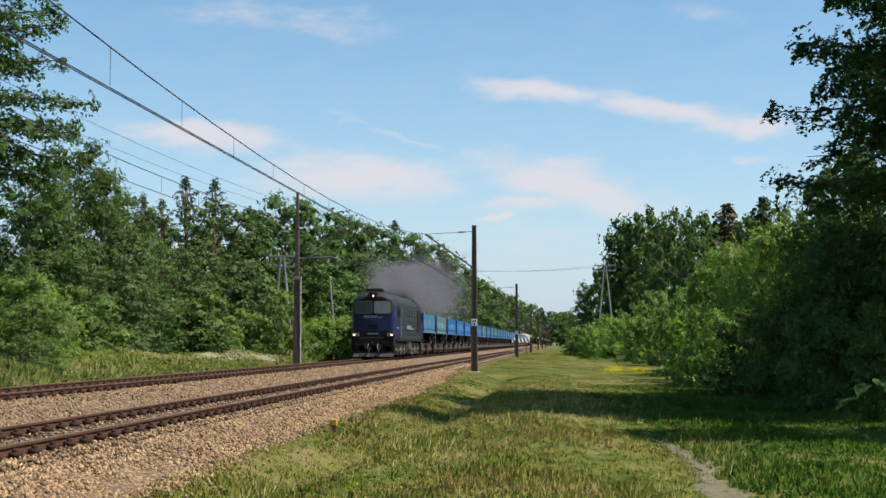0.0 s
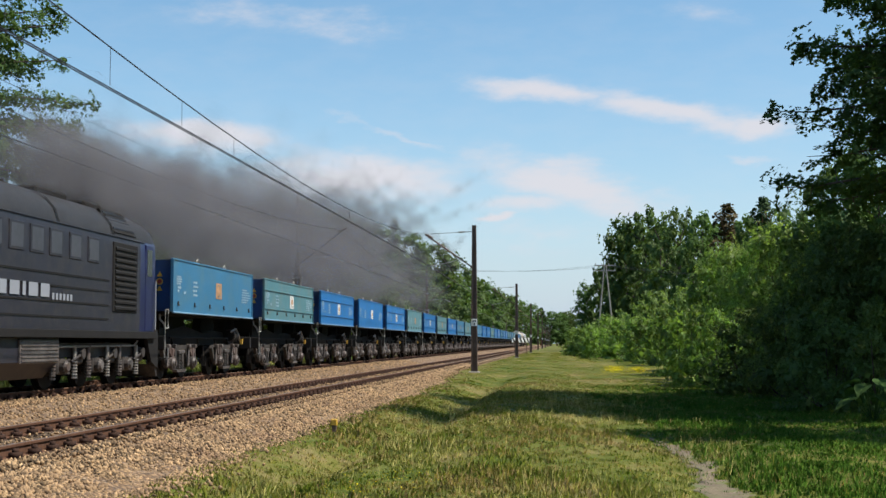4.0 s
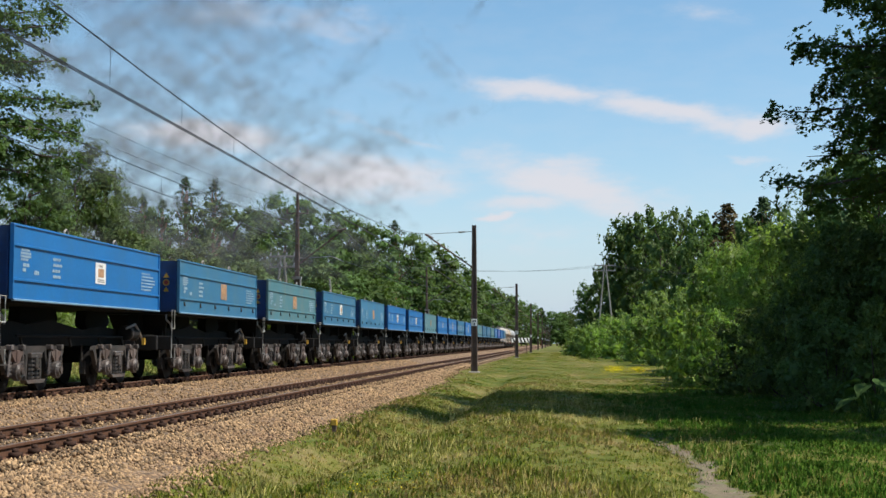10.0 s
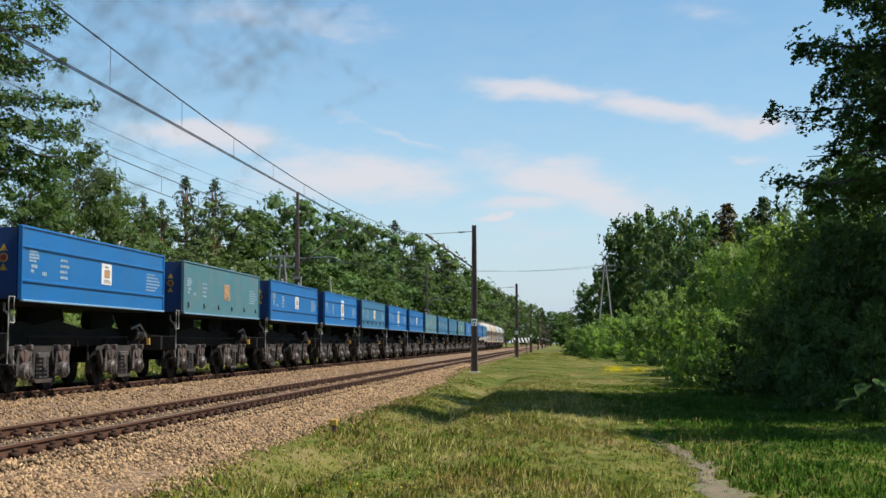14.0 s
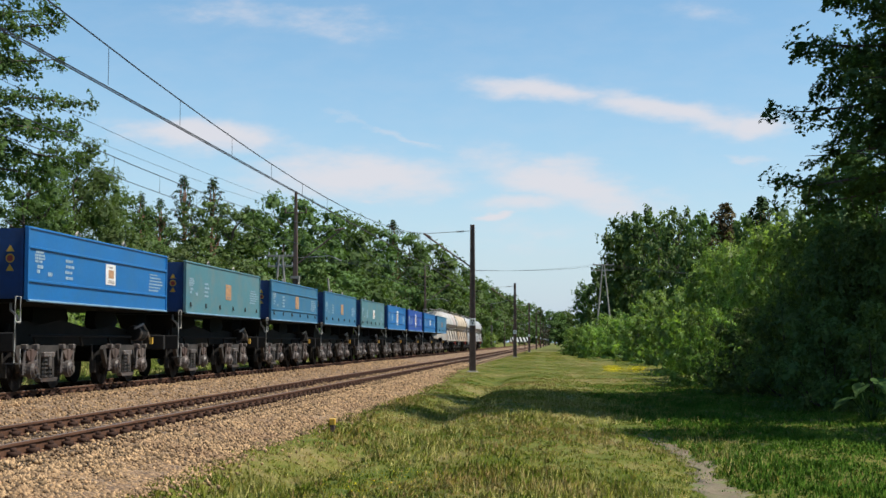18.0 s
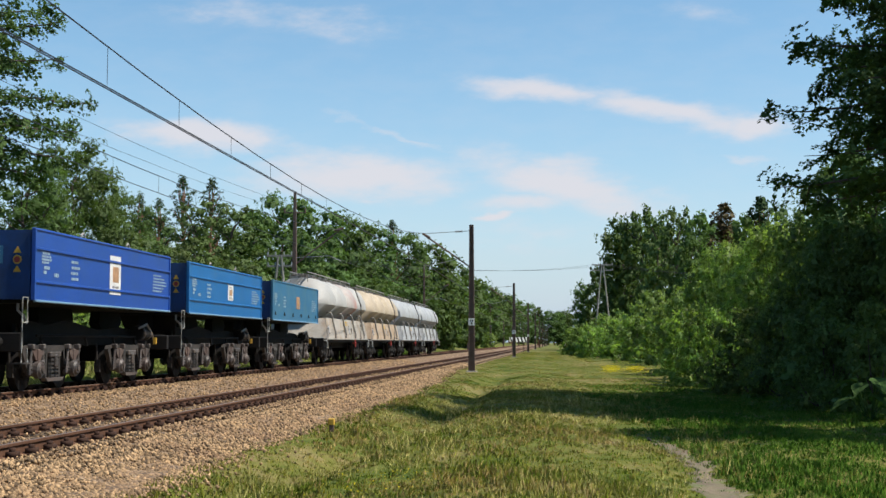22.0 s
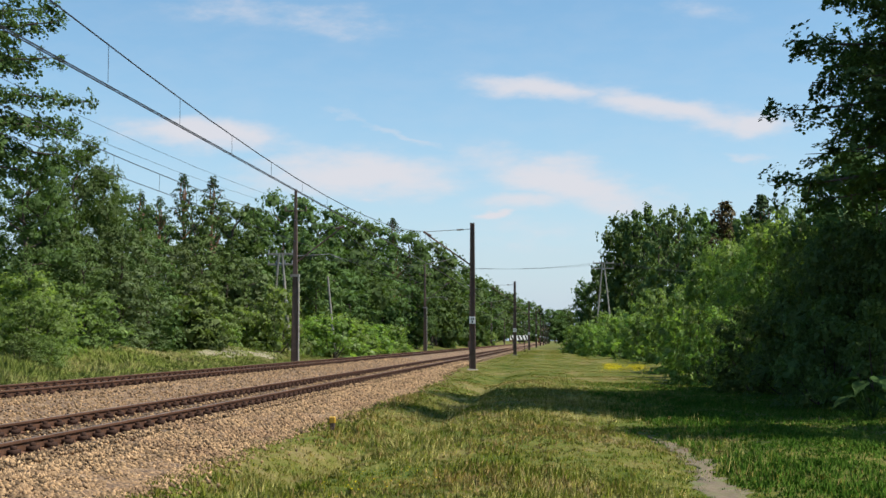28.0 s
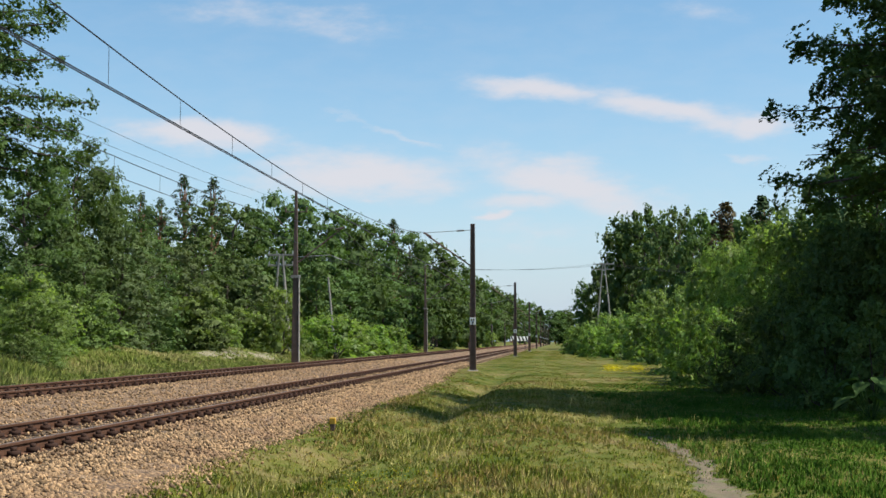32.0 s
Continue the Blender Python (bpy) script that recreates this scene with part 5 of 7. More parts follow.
P_CEMW = mat("dusty_white_tank", (0.35, 0.345, 0.33), 0.6, var=0.10, scale=0.7, fine=10, bump=0.05, dirt=(0.30, 0.275, 0.24), dirt_amt=0.6, dirt_scale=0.9)
P_CEMG = mat("pale_grey_tank", (0.31, 0.32, 0.33), 0.6, var=0.10, scale=0.7, fine=10, bump=0.05, dirt=(0.23, 0.23, 0.225), dirt_amt=0.7, dirt_scale=0.9)
P_CEMB = mat("dusty_beige_tank", (0.40, 0.330, 0.245), 0.65, var=0.12, scale=0.7, fine=10, bump=0.05, dirt=(0.26, 0.205, 0.13), dirt_amt=0.7, dirt_scale=0.9)
P_CEMR = mat("red_stained_tank", (0.35, 0.32, 0.30), 0.6, var=0.12, scale=0.9, fine=10, bump=0.05, dirt=(0.36, 0.15, 0.12), dirt_amt=0.85, dirt_scale=0.55)
P_SKW = mat("stained_white_skirt", (0.37, 0.34, 0.30), 0.65, var=0.15, scale=1, fine=12, dirt=(0.27, 0.17, 0.09), dirt_amt=0.75, dirt_scale=1.3)
P_SKB = mat("stained_beige_skirt", (0.41, 0.315, 0.225), 0.65, var=0.15, scale=1, fine=12, dirt=(0.25, 0.145, 0.07), dirt_amt=0.75, dirt_scale=1.3)
P_SKG = mat("stained_grey_skirt", (0.35, 0.365, 0.38), 0.65, var=0.15, scale=1, fine=12, dirt=(0.22, 0.20, 0.18), dirt_amt=0.7, dirt_scale=1.3)
P_PIPE = mat("grey_pipe", (0.28, 0.26, 0.24), 0.5, 0.3, var=0.2)
M_RAILING = mat("pale_handrail_paint", (0.38, 0.38, 0.36), 0.6, var=0.2)
P_RED = plain("red_handwheel", (0.28, 0.035, 0.03), 0.6)


def wheel_mesh(r):
    bm = BM()
    rod(bm, (-0.065, 0, 0), (0.065, 0, 0), r, 20)
    rod(bm, (-0.085, 0, 0), (-0.055, 0, 0), r + 0.028, 20)
    rod(bm, (0.05, 0, 0), (0.12, 0, 0), r * 0.45, 12)
    me = bpy.data.meshes.new("wheel")
    bm.to_mesh(me)
    bm.free()
    me.materials.append(P_WHEEL)
    return me


WHEEL = wheel_mesh(0.46)
WHEEL_BIG = wheel_mesh(0.525)


def add_wheels(parent, y, mesh, r):
    for s in (-1, 1):
        ob = link_mesh("wheel", mesh, parent)
        ob.matrix_basis = pose(s * 0.755, y, r, 0, 0, 0 if s > 0 else 180)


def bogie(parent, y, mats):
    """Two-axle freight bogie: side frames with pedestal jaws, round axle boxes under wishbone hangers, coil springs, brake blocks, four wheels."""
    dusty = P_FRAME if mats == P_SOOT else P_BOGIE
    for s in (-1, 1):
        bm = BM()
        x0, x1 = s * 0.98, s * 1.08
        prism(bm, [(-1.46, 0.86), (-1.36, 0.965), (-1.10, 0.985), (1.10, 0.985), (1.36, 0.965), (1.46, 0.86), (1.30, 0.90), (-1.30, 0.90)], "x", x0, x1)
        prism(bm, [(-0.52, 0.90), (0.52, 0.90), (0.40, 0.80), (-0.40, 0.80)], "x", x0, x1)
        for q in (-1, 1):
            prism(bm, [(q * 0.36, 0.82), (q * 0.27, 0.82), (q * 0.30, 0.24), (q * 0.38, 0.24)], "x", x0, x1)
            prism(bm, [(q * 0.50, 0.90), (q * 0.60, 0.90), (q * 0.70, 0.42), (q * 0.63, 0.40)], "x", x0, x1)
            prism(bm, [(q * 1.46, 0.88), (q * 1.30, 0.90), (q * 1.12, 0.42), (q * 1.18, 0.40)], "x", x0, x1)
        for v in bm.verts:
            v.co.y = y + v.co.y * 1.18
        fr = part("side_frame", bm, P_FRAME, parent)
        bm = BM()
        prism(bm, [(y - 0.52, 0.27), (y + 0.52, 0.27), (y + 0.44, 0.19), (y - 0.44, 0.19)], "x", s * 1.00, s * 1.14)
        part("spring_plank", bm, dusty, fr)
        for q in (-0.14, 0.14):
            bm = BM()
            for k in range(5):
                rod(bm, (s * 1.06, y + q, 0.29 + k * 0.088), (s * 1.06, y + q, 0.335 + k * 0.088), 0.100, 8)
            rod(bm, (s * 1.06, y + q, 0.27), (s * 1.06, y + q, 0.74), 0.060, 6)
            part("coil_spring", bm, P_FRAME if mats == P_SOOT else P_SPRING, fr)
        bm = BM()
        box(bm, s * 0.99, s * 1.16, y - 0.30, y + 0.30, 0.72, 0.84, 0.02)
        box(bm, s * 1.08, s * 1.18, y - 0.07, y + 0.07, 0.50, 0.78, 0.02)
        part("bolster_end", bm, dusty, fr)
        for yy in (-1.06, 1.06):
            c = y + yy
            bm = BM()
            box(bm, s * 0.95, s * 1.14, c - 0.17, c + 0.17, 0.32, 0.60, 0.04)
            rod(bm, (s * 1.12, c, 0.46), (s * 1.22, c, 0.46), 0.195, 16)
            rod(bm, (s * 1.22, c, 0.46), (s * 1.27, c, 0.46), 0.165, 16, 0.13)
            rod(bm, (s * 1.27, c, 0.46), (s * 1.30, c, 0.46), 0.075, 10)
            part("axle_box", bm, mats, fr)
            bm = BM()
            prism(bm, [(c - 0.30, 0.875), (c + 0.30, 0.875), (c + 0.26, 0.80), (c + 0.11, 0.66), (c - 0.11, 0.66), (c - 0.26, 0.80)], "x", s * 1.09, s * 1.17)
            box(bm, s * 1.10, s * 1.20, c - 0.07, c + 0.07, 0.62, 0.90, 0.015)
            part("spring_hanger", bm, P_RUSTY if mats == P_BOGIE else mats, fr)
            for dy in (-1, 1):
                bm = BM()
                rod(bm, (s * 1.14, c + dy * 0.30, 0.94), (s * 1.14, c + dy * 0.40, 0.36), 0.030)
                for k in range(4):
                    rod(bm, (s * 1.10, c + dy * 0.30, 0.40 + k * 0.075), (s * 1.10, c + dy * 0.30, 0.44 + k * 0.075), 0.075, 8)
                box(bm, s * 1.06, s * 1.20, c + dy * 0.30 - 0.06, c + dy * 0.30 + 0.06, 0.90, 1.01, 0.015)
                part("swing_link", bm, dusty, fr)
            bm = BM()
            e = 1 if yy > 0 else -1
            prism(bm, [(c + e * 0.50, 0.62), (c + e * 0.58, 0.62), (c + e * 0.56, 0.30), (c + e * 0.47, 0.30)], "x", s * 0.70, s * 0.84)
            rod(bm, (s * 0.77, c + e * 0.56, 0.46), (s * 0.77, c + e * 0.62, 1.0), 0.025)
            part("brake_block", bm, P_FRAME, fr)
    bm = BM()
    box(bm, -0.98, 0.98, y - 0.25, y + 0.25, 0.55, 0.95, 0.03)
    part("bolster", bm, P_SOOT, parent)
    for yy in (-1.06, 1.06):
        add_wheels(parent, y + yy, WHEEL, 0.46)


def buffers(parent, y, s, z=1.06):
    for x in (-0.875, 0.875):
        bm = BM()
        rod(bm, (x, y, z), (x, y + s * 0.42, z), 0.10, 10)
        rod(bm, (x, y + s * 0.42, z), (x, y + s * 0.47, z), 0.23, 14)
        part("buffer", bm, P_SOOT, parent)
    bm = BM()
    rod(bm, (0, y, z), (0, y + s * 0.6, z - 0.05), 0.06, 6)
    part("coupling", bm, P_SOOT, parent)


def letter_bars(bm, x, y0, y1, z0, z1, rows, rs, gap=0.45):
    """Rows of small bars standing for unreadable stencilled lines on a side wall."""
    hgt = (z1 - z0) / rows
    for i in range(rows):
        y = y0 + rs.uniform(0, 0.06)
        end = y0 + (y1 - y0) * rs.uniform(0.55, 1.0)
        while y < end:
            w = rs.uniform(0.03, 0.09)
            box(bm, x, x + 0.004, y, min(y + w, y1), z0 + i * hgt, z0 + i * hgt + hgt * (1 - gap))
            y += w + rs.uniform(0.015, 0.035)


def make_wagon():
    """Side-tipping hopper wagon: open tub with ribs over chutes, underframe and two bogies."""
    W, H0, H1, L = 1.45, 1.93, 3.40, 4.85
    w = empty("hopper_wagon", "blue steel hopper wagon on two sooty bogies", "wagon", "blue hopper wagons")
    rs = np.random.RandomState(2)
    bm = BM()
    for s in (-1, 1):
        prism(bm, [(-L, H0), (L, H0), (L, H1), (-L, H1)], "x", s * W, s * (W - 0.05))
    b = [bm.verts.new(p) for p in ((-W + 0.05, -L + 0.1, 2.2), (W - 0.05, -L + 0.1, 2.2), (W - 0.05, L - 0.1, 2.2), (-W + 0.05, L - 0.1, 2.2))]
    bm.faces.new(b)
    part("tub", bm, P_BLUE, w)
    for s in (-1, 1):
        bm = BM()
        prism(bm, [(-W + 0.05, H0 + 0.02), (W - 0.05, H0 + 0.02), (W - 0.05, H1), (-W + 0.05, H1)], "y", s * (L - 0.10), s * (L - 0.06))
        part("end_wall", bm, P_ENDSHADE, w, "end wall with shade painted into grimy navy")
    for z in (2.32, 3.02):
        for s in (-1, 1):
            bm = BM()
            prism(bm, [(s * W, z - 0.03), (s * (W + 0.035), z - 0.02), (s * (W + 0.035), z + 0.02), (s * W, z + 0.03)], "y", -L + 0.03, L - 0.03)
            part("rib", bm, P_BLUE, w)
    for s in (-1, 1):
        bm = BM()
        box(bm, s * (W - 0.06), s * (W + 0.025), -L, L, H1 - 0.005, H1 + 0.045, 0.01)
        part("rim", bm, P_BLUE, w)
        bm = BM()
        box(bm, s * (W - 0.02), s * (W + 0.06), -L + 0.04, L - 0.04, H0 - 0.045, H0 + 0.005, 0.012)
        part("lower_flange", bm, P_SUNEDGE, w, "worn lower edge with sunlight painted pale")
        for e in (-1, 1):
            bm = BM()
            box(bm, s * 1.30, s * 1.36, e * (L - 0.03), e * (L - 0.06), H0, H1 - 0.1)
            part("end_stiffener", bm, P_ENDSHADE, w)
        for e in (-1, 1):
            bm = BM()
            box(bm, s * W, s * (W + 0.03), e * L, e * (L - 0.06), H0, H1)
            part("corner_post", bm, P_BLUE, w)
    for yy in (-1.2, 2.1):
        bm = BM()
        tube(bm, [(W - 0.3, yy - 0.13, H1), (W - 0.3, yy - 0.12, H1 + 0.16), (W - 0.3, yy, H1 + 0.22), (W - 0.3, yy + 0.12, H1 + 0.16), (W - 0.3, yy + 0.13, H1)], 0.025)
        part("lifting_eye", bm, M_CONC, w)
    for k in range(6):
        bm = BM()
        yy = -4.3 + 1.72 * k
        box(bm, W + 0.001, W + 0.035, yy - 0.035, yy + 0.035, 2.12, 2.24, 0.01)
        rod(bm, (W + 0.03, yy - 0.05, 2.13), (W + 0.03, yy + 0.05, 2.13), 0.022, 6)
        part("hinge_lug", bm, P_FRAME, w)
    # lettering, placard, warning signs
    bm = BM()
    x = W + 0.003
    letter_bars(bm, x, -4.45, -3.80, 2.72, 2.98, 4, rs, 0.3)
    letter_bars(bm, x, -4.35, -4.0, 2.50, 2.70, 2, rs, 0.3)
    letter_bars(bm, x, -3.75, -3.4, 2.46, 2.58, 1, rs, 0.3)
    letter_bars(bm, x, -2.75, -2.1, 2.44, 2.94, 4, rs, 0.5)
    letter_bars(bm, x, 3.3, 4.5, 2.42, 2.92, 6, rs, 0.55)
    tagged(part("lettering", bm, P_STENCIL, w, "white stencilled lines"), kind="stuff")
    bm = BM()
    box(bm, x, x + 0.006, -0.10, 0.60, 2.44, 2.94)
    pl = part("placard", bm, P_POSTER, w, "white framed placard")
    bm = BM()
    box(bm, x + 0.007, x + 0.010, 0.08, 0.46, 2.60, 2.80)
    part("picture", bm, P_ORANGE, pl, "small faded orange picture")
    bm = BM()
    letter_bars(bm, x + 0.007, 0.02, 0.5, 2.48, 2.57, 2, rs, 0.4)
    letter_bars(bm, x + 0.007, 0.05, 0.45, 2.84, 2.90, 1, rs, 0.3)
    tagged(part("print", bm, P_PIPE, pl), kind="stuff")
    bm = BM()
    for z in (2.52, 2.92):
        prism(bm, [(0.98, z), (1.15, z), (1.065, z + 0.14)], "y", -L + 0.05, -L + 0.058)
        part("warning_triangle", bm, M_YELLOW, w, "small faded yellow warning triangle")
        bm = BM()
    rod(bm, (1.065, -L + 0.058, 2.78), (1.065, -L + 0.05, 2.78), 0.095, 14)
    disc = part("warning_disc", bm, M_YELLOW, w)
    bm = BM()
    rod(bm, (1.065, -L + 0.05, 2.78), (1.065, -L + 0.046, 2.78), 0.068, 14)
    part("red_centre", bm, P_RED, disc)
    bm = BM()
    for k in range(5):
        box(bm, 0.1, 0.7, -L + 0.052, -L + 0.058, 2.72 + k * 0.08, 2.735 + k * 0.08)
    part("load_table", bm, P_STENCIL, w)
    bm = BM()
    box(bm, 0.05, 0.75, -L + 0.056, -L + 0.060, 2.70, 3.08)
    part("table_plate", bm, P_MID, w, "faded pale blue plate")
    # dark hull below the tub, with daylight between its blocks
    for y0, y1, cut in ((-4.4, -2.9, 0.25), (-1.2, 0.8, 0.18), (3.0, 4.4, 0.3)):
        bm = BM()
        prism(bm, [(y0, H0 + 0.02), (y1, H0 + 0.02), (y1 + cut, 1.62), (y1 - cut, 1.2), (y0 + cut, 1.2), (y0 - 0.5 * cut, 1.55)], "x", -0.14, 0.14)
        part("hull_block", bm, P_SOOT, w)
    for s in (-1, 1):
        bm = BM()
        prism(bm, [(-4.1, 1.02), (4.1, 1.02), (3.8, 1.40), (2.6, 1.46), (1.2, 1.36), (-0.2, 1.50), (-1.0, 1.58), (-2.2, 1.44), (-3.0, 1.52), (-3.9, 1.44)], "x", s * 0.62, s * 0.70)
        part("side_plate", bm, P_SOOT, w)
        bm = BM()
        tube(bm, [(s * 1.0, -4.55, H0), (s * 1.02, -4.60, 1.72), (s * 1.12, -4.52, 1.60), (s * 1.15, -4.45, 1.44)], 0.03)
        part("release_lever", bm, P_PIPE, w, "pale bent release lever")
    bm = BM()
    a = [bm.verts.new(p) for p in ((-0.9, -4.1, H0), (0.9, -4.1, H0), (0.7, -3.7, 1.1), (-0.7, -3.7, 1.1), (-0.9, -4.0, H0), (0.9, -4.0, H0), (0.7, -3.6, 1.1), (-0.7, -3.6, 1.1))]
    for q in ((0, 1, 2, 3), (4, 7, 6, 5), (0, 4, 5, 1), (3, 2, 6, 7), (0, 3, 7, 4), (1, 5, 6, 2)):
        bm.faces.new([a[k] for k in q])
    part("end_bulkhead", bm, P_SOOT, w)
    bm = BM()
    box(bm, -1.1, 1.1, -L + 0.2, L - 0.2, H0 - 0.06, H0 + 0.02)
    for s in (-1, 1):
        prism(bm, [(-L - 0.3, 0.98), (L + 0.3, 0.98), (L + 0.3, 1.22), (-L - 0.3, 1.22)], "x", s * 0.45, s * 0.75)
    box(bm, -1.35, 1.35, -L - 0.35, -L - 0.2, 0.85, 1.25, 0.02)
    box(bm, -1.35, 1.35, L + 0.2, L + 0.35, 0.85, 1.25, 0.02)
    part("underframe", bm, P_SOOT, w)
    bm = BM()
    rod(bm, (0.95, 3.6, 1.30), (0.95, 4.3, 1.30), 0.19, 14)
    cyl = part("brake_cylinder", bm, P_SOOT, w)
    for yy in (3.68, 4.2):
        bm = BM()
        rod(bm, (0.95, yy, 1.30), (0.95, yy + 0.05, 1.30), 0.21, 14)
        part("clamp_ring", bm, P_BOGIE, cyl)
    bm = BM()
    tube(bm, [(1.12, 3.2, 1.42), (1.12, 3.9, 1.54), (1.10, 4.4, 1.30), (1.05, 4.75, 1.12)], 0.03)
    part("air_hose", bm, P_PIPE, w, "pale grey hose")
    bm = BM()
    box(bm, 1.15, 1.23, 4.38, 4.46, 1.0, 1.18)
    part("valve", bm, M_YELLOW, w, "small yellow valve")
    bm = BM()
    tube(bm, [(1.36, -L - 0.06, 1.46), (1.36, -L - 0.06, 1.98), (1.36, -L - 0.32, 1.98), (1.36, -L - 0.32, 1.46), (1.36, -L - 0.06, 1.46)], 0.019)
    tube(bm, [(1.36, -L - 0.32, 1.5), (1.36, -L - 0.32, 0.95), (1.36, -L - 0.34, 0.62), (1.36, -L - 0.02, 0.62), (1.36, -L - 0.04, 0.92)], 0.016)
    part("handrail", bm, M_RAILING, w, "pale bent-pipe handrail with step")
    bm = BM()
    box(bm, 1.16, 1.40, -L - 0.36, -L + 0.02, 0.60, 0.63)
    part("step", bm, P_FRAME, w)
    for e in (-1, 1):
        buffers(w, e * (L + 0.35), e)
    bm = BM()
    rod(bm, (0.95, -3.4, 1.20), (0.95, 3.4, 1.20), 0.03)
    for yy in (-3.2, -0.4, 1.6, 3.3):
        rod(bm, (0.95, yy, 1.20), (0.95, yy + 0.15, 0.96), 0.03)
    part("brake_rod", bm, P_SOOT, w)
    bogie(w, -2.75, P_BOGIE)
    bogie(w, 2.6, P_BOGIE)
    return w


WAGON_COLOURS = "MTBBBTBTBMTMMBBTBBMBBTMMTBDBM"
PLACARDS = "ONWWWOWOWOOWOWWOWLWLWOOONLLWO"
TONE = {"B": (P_BLUE, "bright blue"), "D": (P_DEEP, "deep blue"), "M": (P_MID, "faded steel-blue"), "T": (P_TEAL, "faded grey-teal")}


def recolour(ob, m):
    for slot in ob.material_slots:
        slot.link = "OBJECT"
        slot.material = m


def place_y(t0):
    """Where a thing that comes abreast of the camera at t0 stands at the start."""
    return SPEED * t0 - 0.95


MOVERS = []
wagon0 = make_wagon()
for n, (c, p) in enumerate(zip(WAGON_COLOURS, PLACARDS)):
    rear = 6.72 + 0.6707 * n
    y = place_y(rear) - 4.85
    w = wagon0 if n == 0 else copy_thing(wagon0, pose(FAR_X, y, FAR_Z))
    MOVERS.append((w, y))
for n, (c, p) in enumerate(zip(WAGON_COLOURS, PLACARDS)):
    w = MOVERS[n][0]
    m, word = TONE[c]
    w["label"] = word + " steel hopper wagon on two sooty bogies"
    for ch in list(w.children):
        kind = ch.name.split(".")[0]
        if kind in ("tub", "rib", "rim", "corner_post"):
            recolour(ch, m)
        if kind == "hinge_lug" and c in "BD":
            bpy.data.objects.remove(ch)
            continue
        if kind == "rib" and n in (0, 3, 5, 12, 15, 21, 23, 24, 28):
            bpy.data.objects.remove(ch)
            continue
        if kind == "placard":
            if p == "O":
                recolour(ch, P_ORANGE)
                ch["label"] = "weathered orange placard"
            if p == "L":
                ch.scale, ch.location = (1, 1.15, 1.9), (0, -0.04, -2.42)


# ---- locomotive ----
def soften(ob, angle=32):
    """Rounds the shading of all but the sharp edges."""
    for p in ob.data.polygons:
        p.use_smooth = True
    ob.data.set_sharp_from_angle(angle=radians(angle))
    return ob

def stretch(thing, factor, fixed):
    """Lengthens a thing along the line about the place fixed; wheels keep their round shape."""
    for ob in thing.children_recursive:
        if ob.name.startswith("wheel"):
            ob.location.y = fixed + (ob.location.y - fixed) * factor
        else:
            for v in ob.data.vertices:
                v.co.y = fixed + (v.co.y - fixed) * factor


def loft(bm, sections, close=True):
    """Skins cross-sections of equal point count; returns nothing."""
    rings = [[bm.verts.new(p) for p in s] for s in sections]
    n = len(rings[0])
    for a, b in zip(rings[:-1], rings[1:]):
        for i in range(n):
            j = (i + 1) % n
            bm.faces.new((a[i], a[j], b[j], b[i]))
    if close:
        bm.faces.new(rings[0])
        bm.faces.new(rings[-1][::-1])


def loco_section(y, w, zr, z0=1.22):
    half = [(w, z0), (w, 1.9), (w, 2.6), (w, 3.38), (w * 0.985, 3.68), (w * 0.92, 3.68 + (zr - 3.68) * 0.36), (w * 0.76, 3.68 + (zr - 3.68) * 0.68), (w * 0.52, 3.68 + (zr - 3.68) * 0.90), (w * 0.26, 3.68 + (zr - 3.68) * 0.975)]
    return [(x, y, z) for x, z in half] + [(0, y, zr)] + [(-x, y, z) for x, z in half[::-1]]


P_LAMPGLASS = mat("cloudy_lamp_glass", (0.20, 0.15, 0.10), 0.3, var=0.3, scale=4, fine=9, bump=0.0)
P_RUBBER = plain("grey_window_seal", (0.11, 0.11, 0.12), 0.6)
P_DULLPANE = mat("sooty_window", (0.045, 0.045, 0.055), 0.35, var=0.3, scale=1.5, fine=6, bump=0.0)


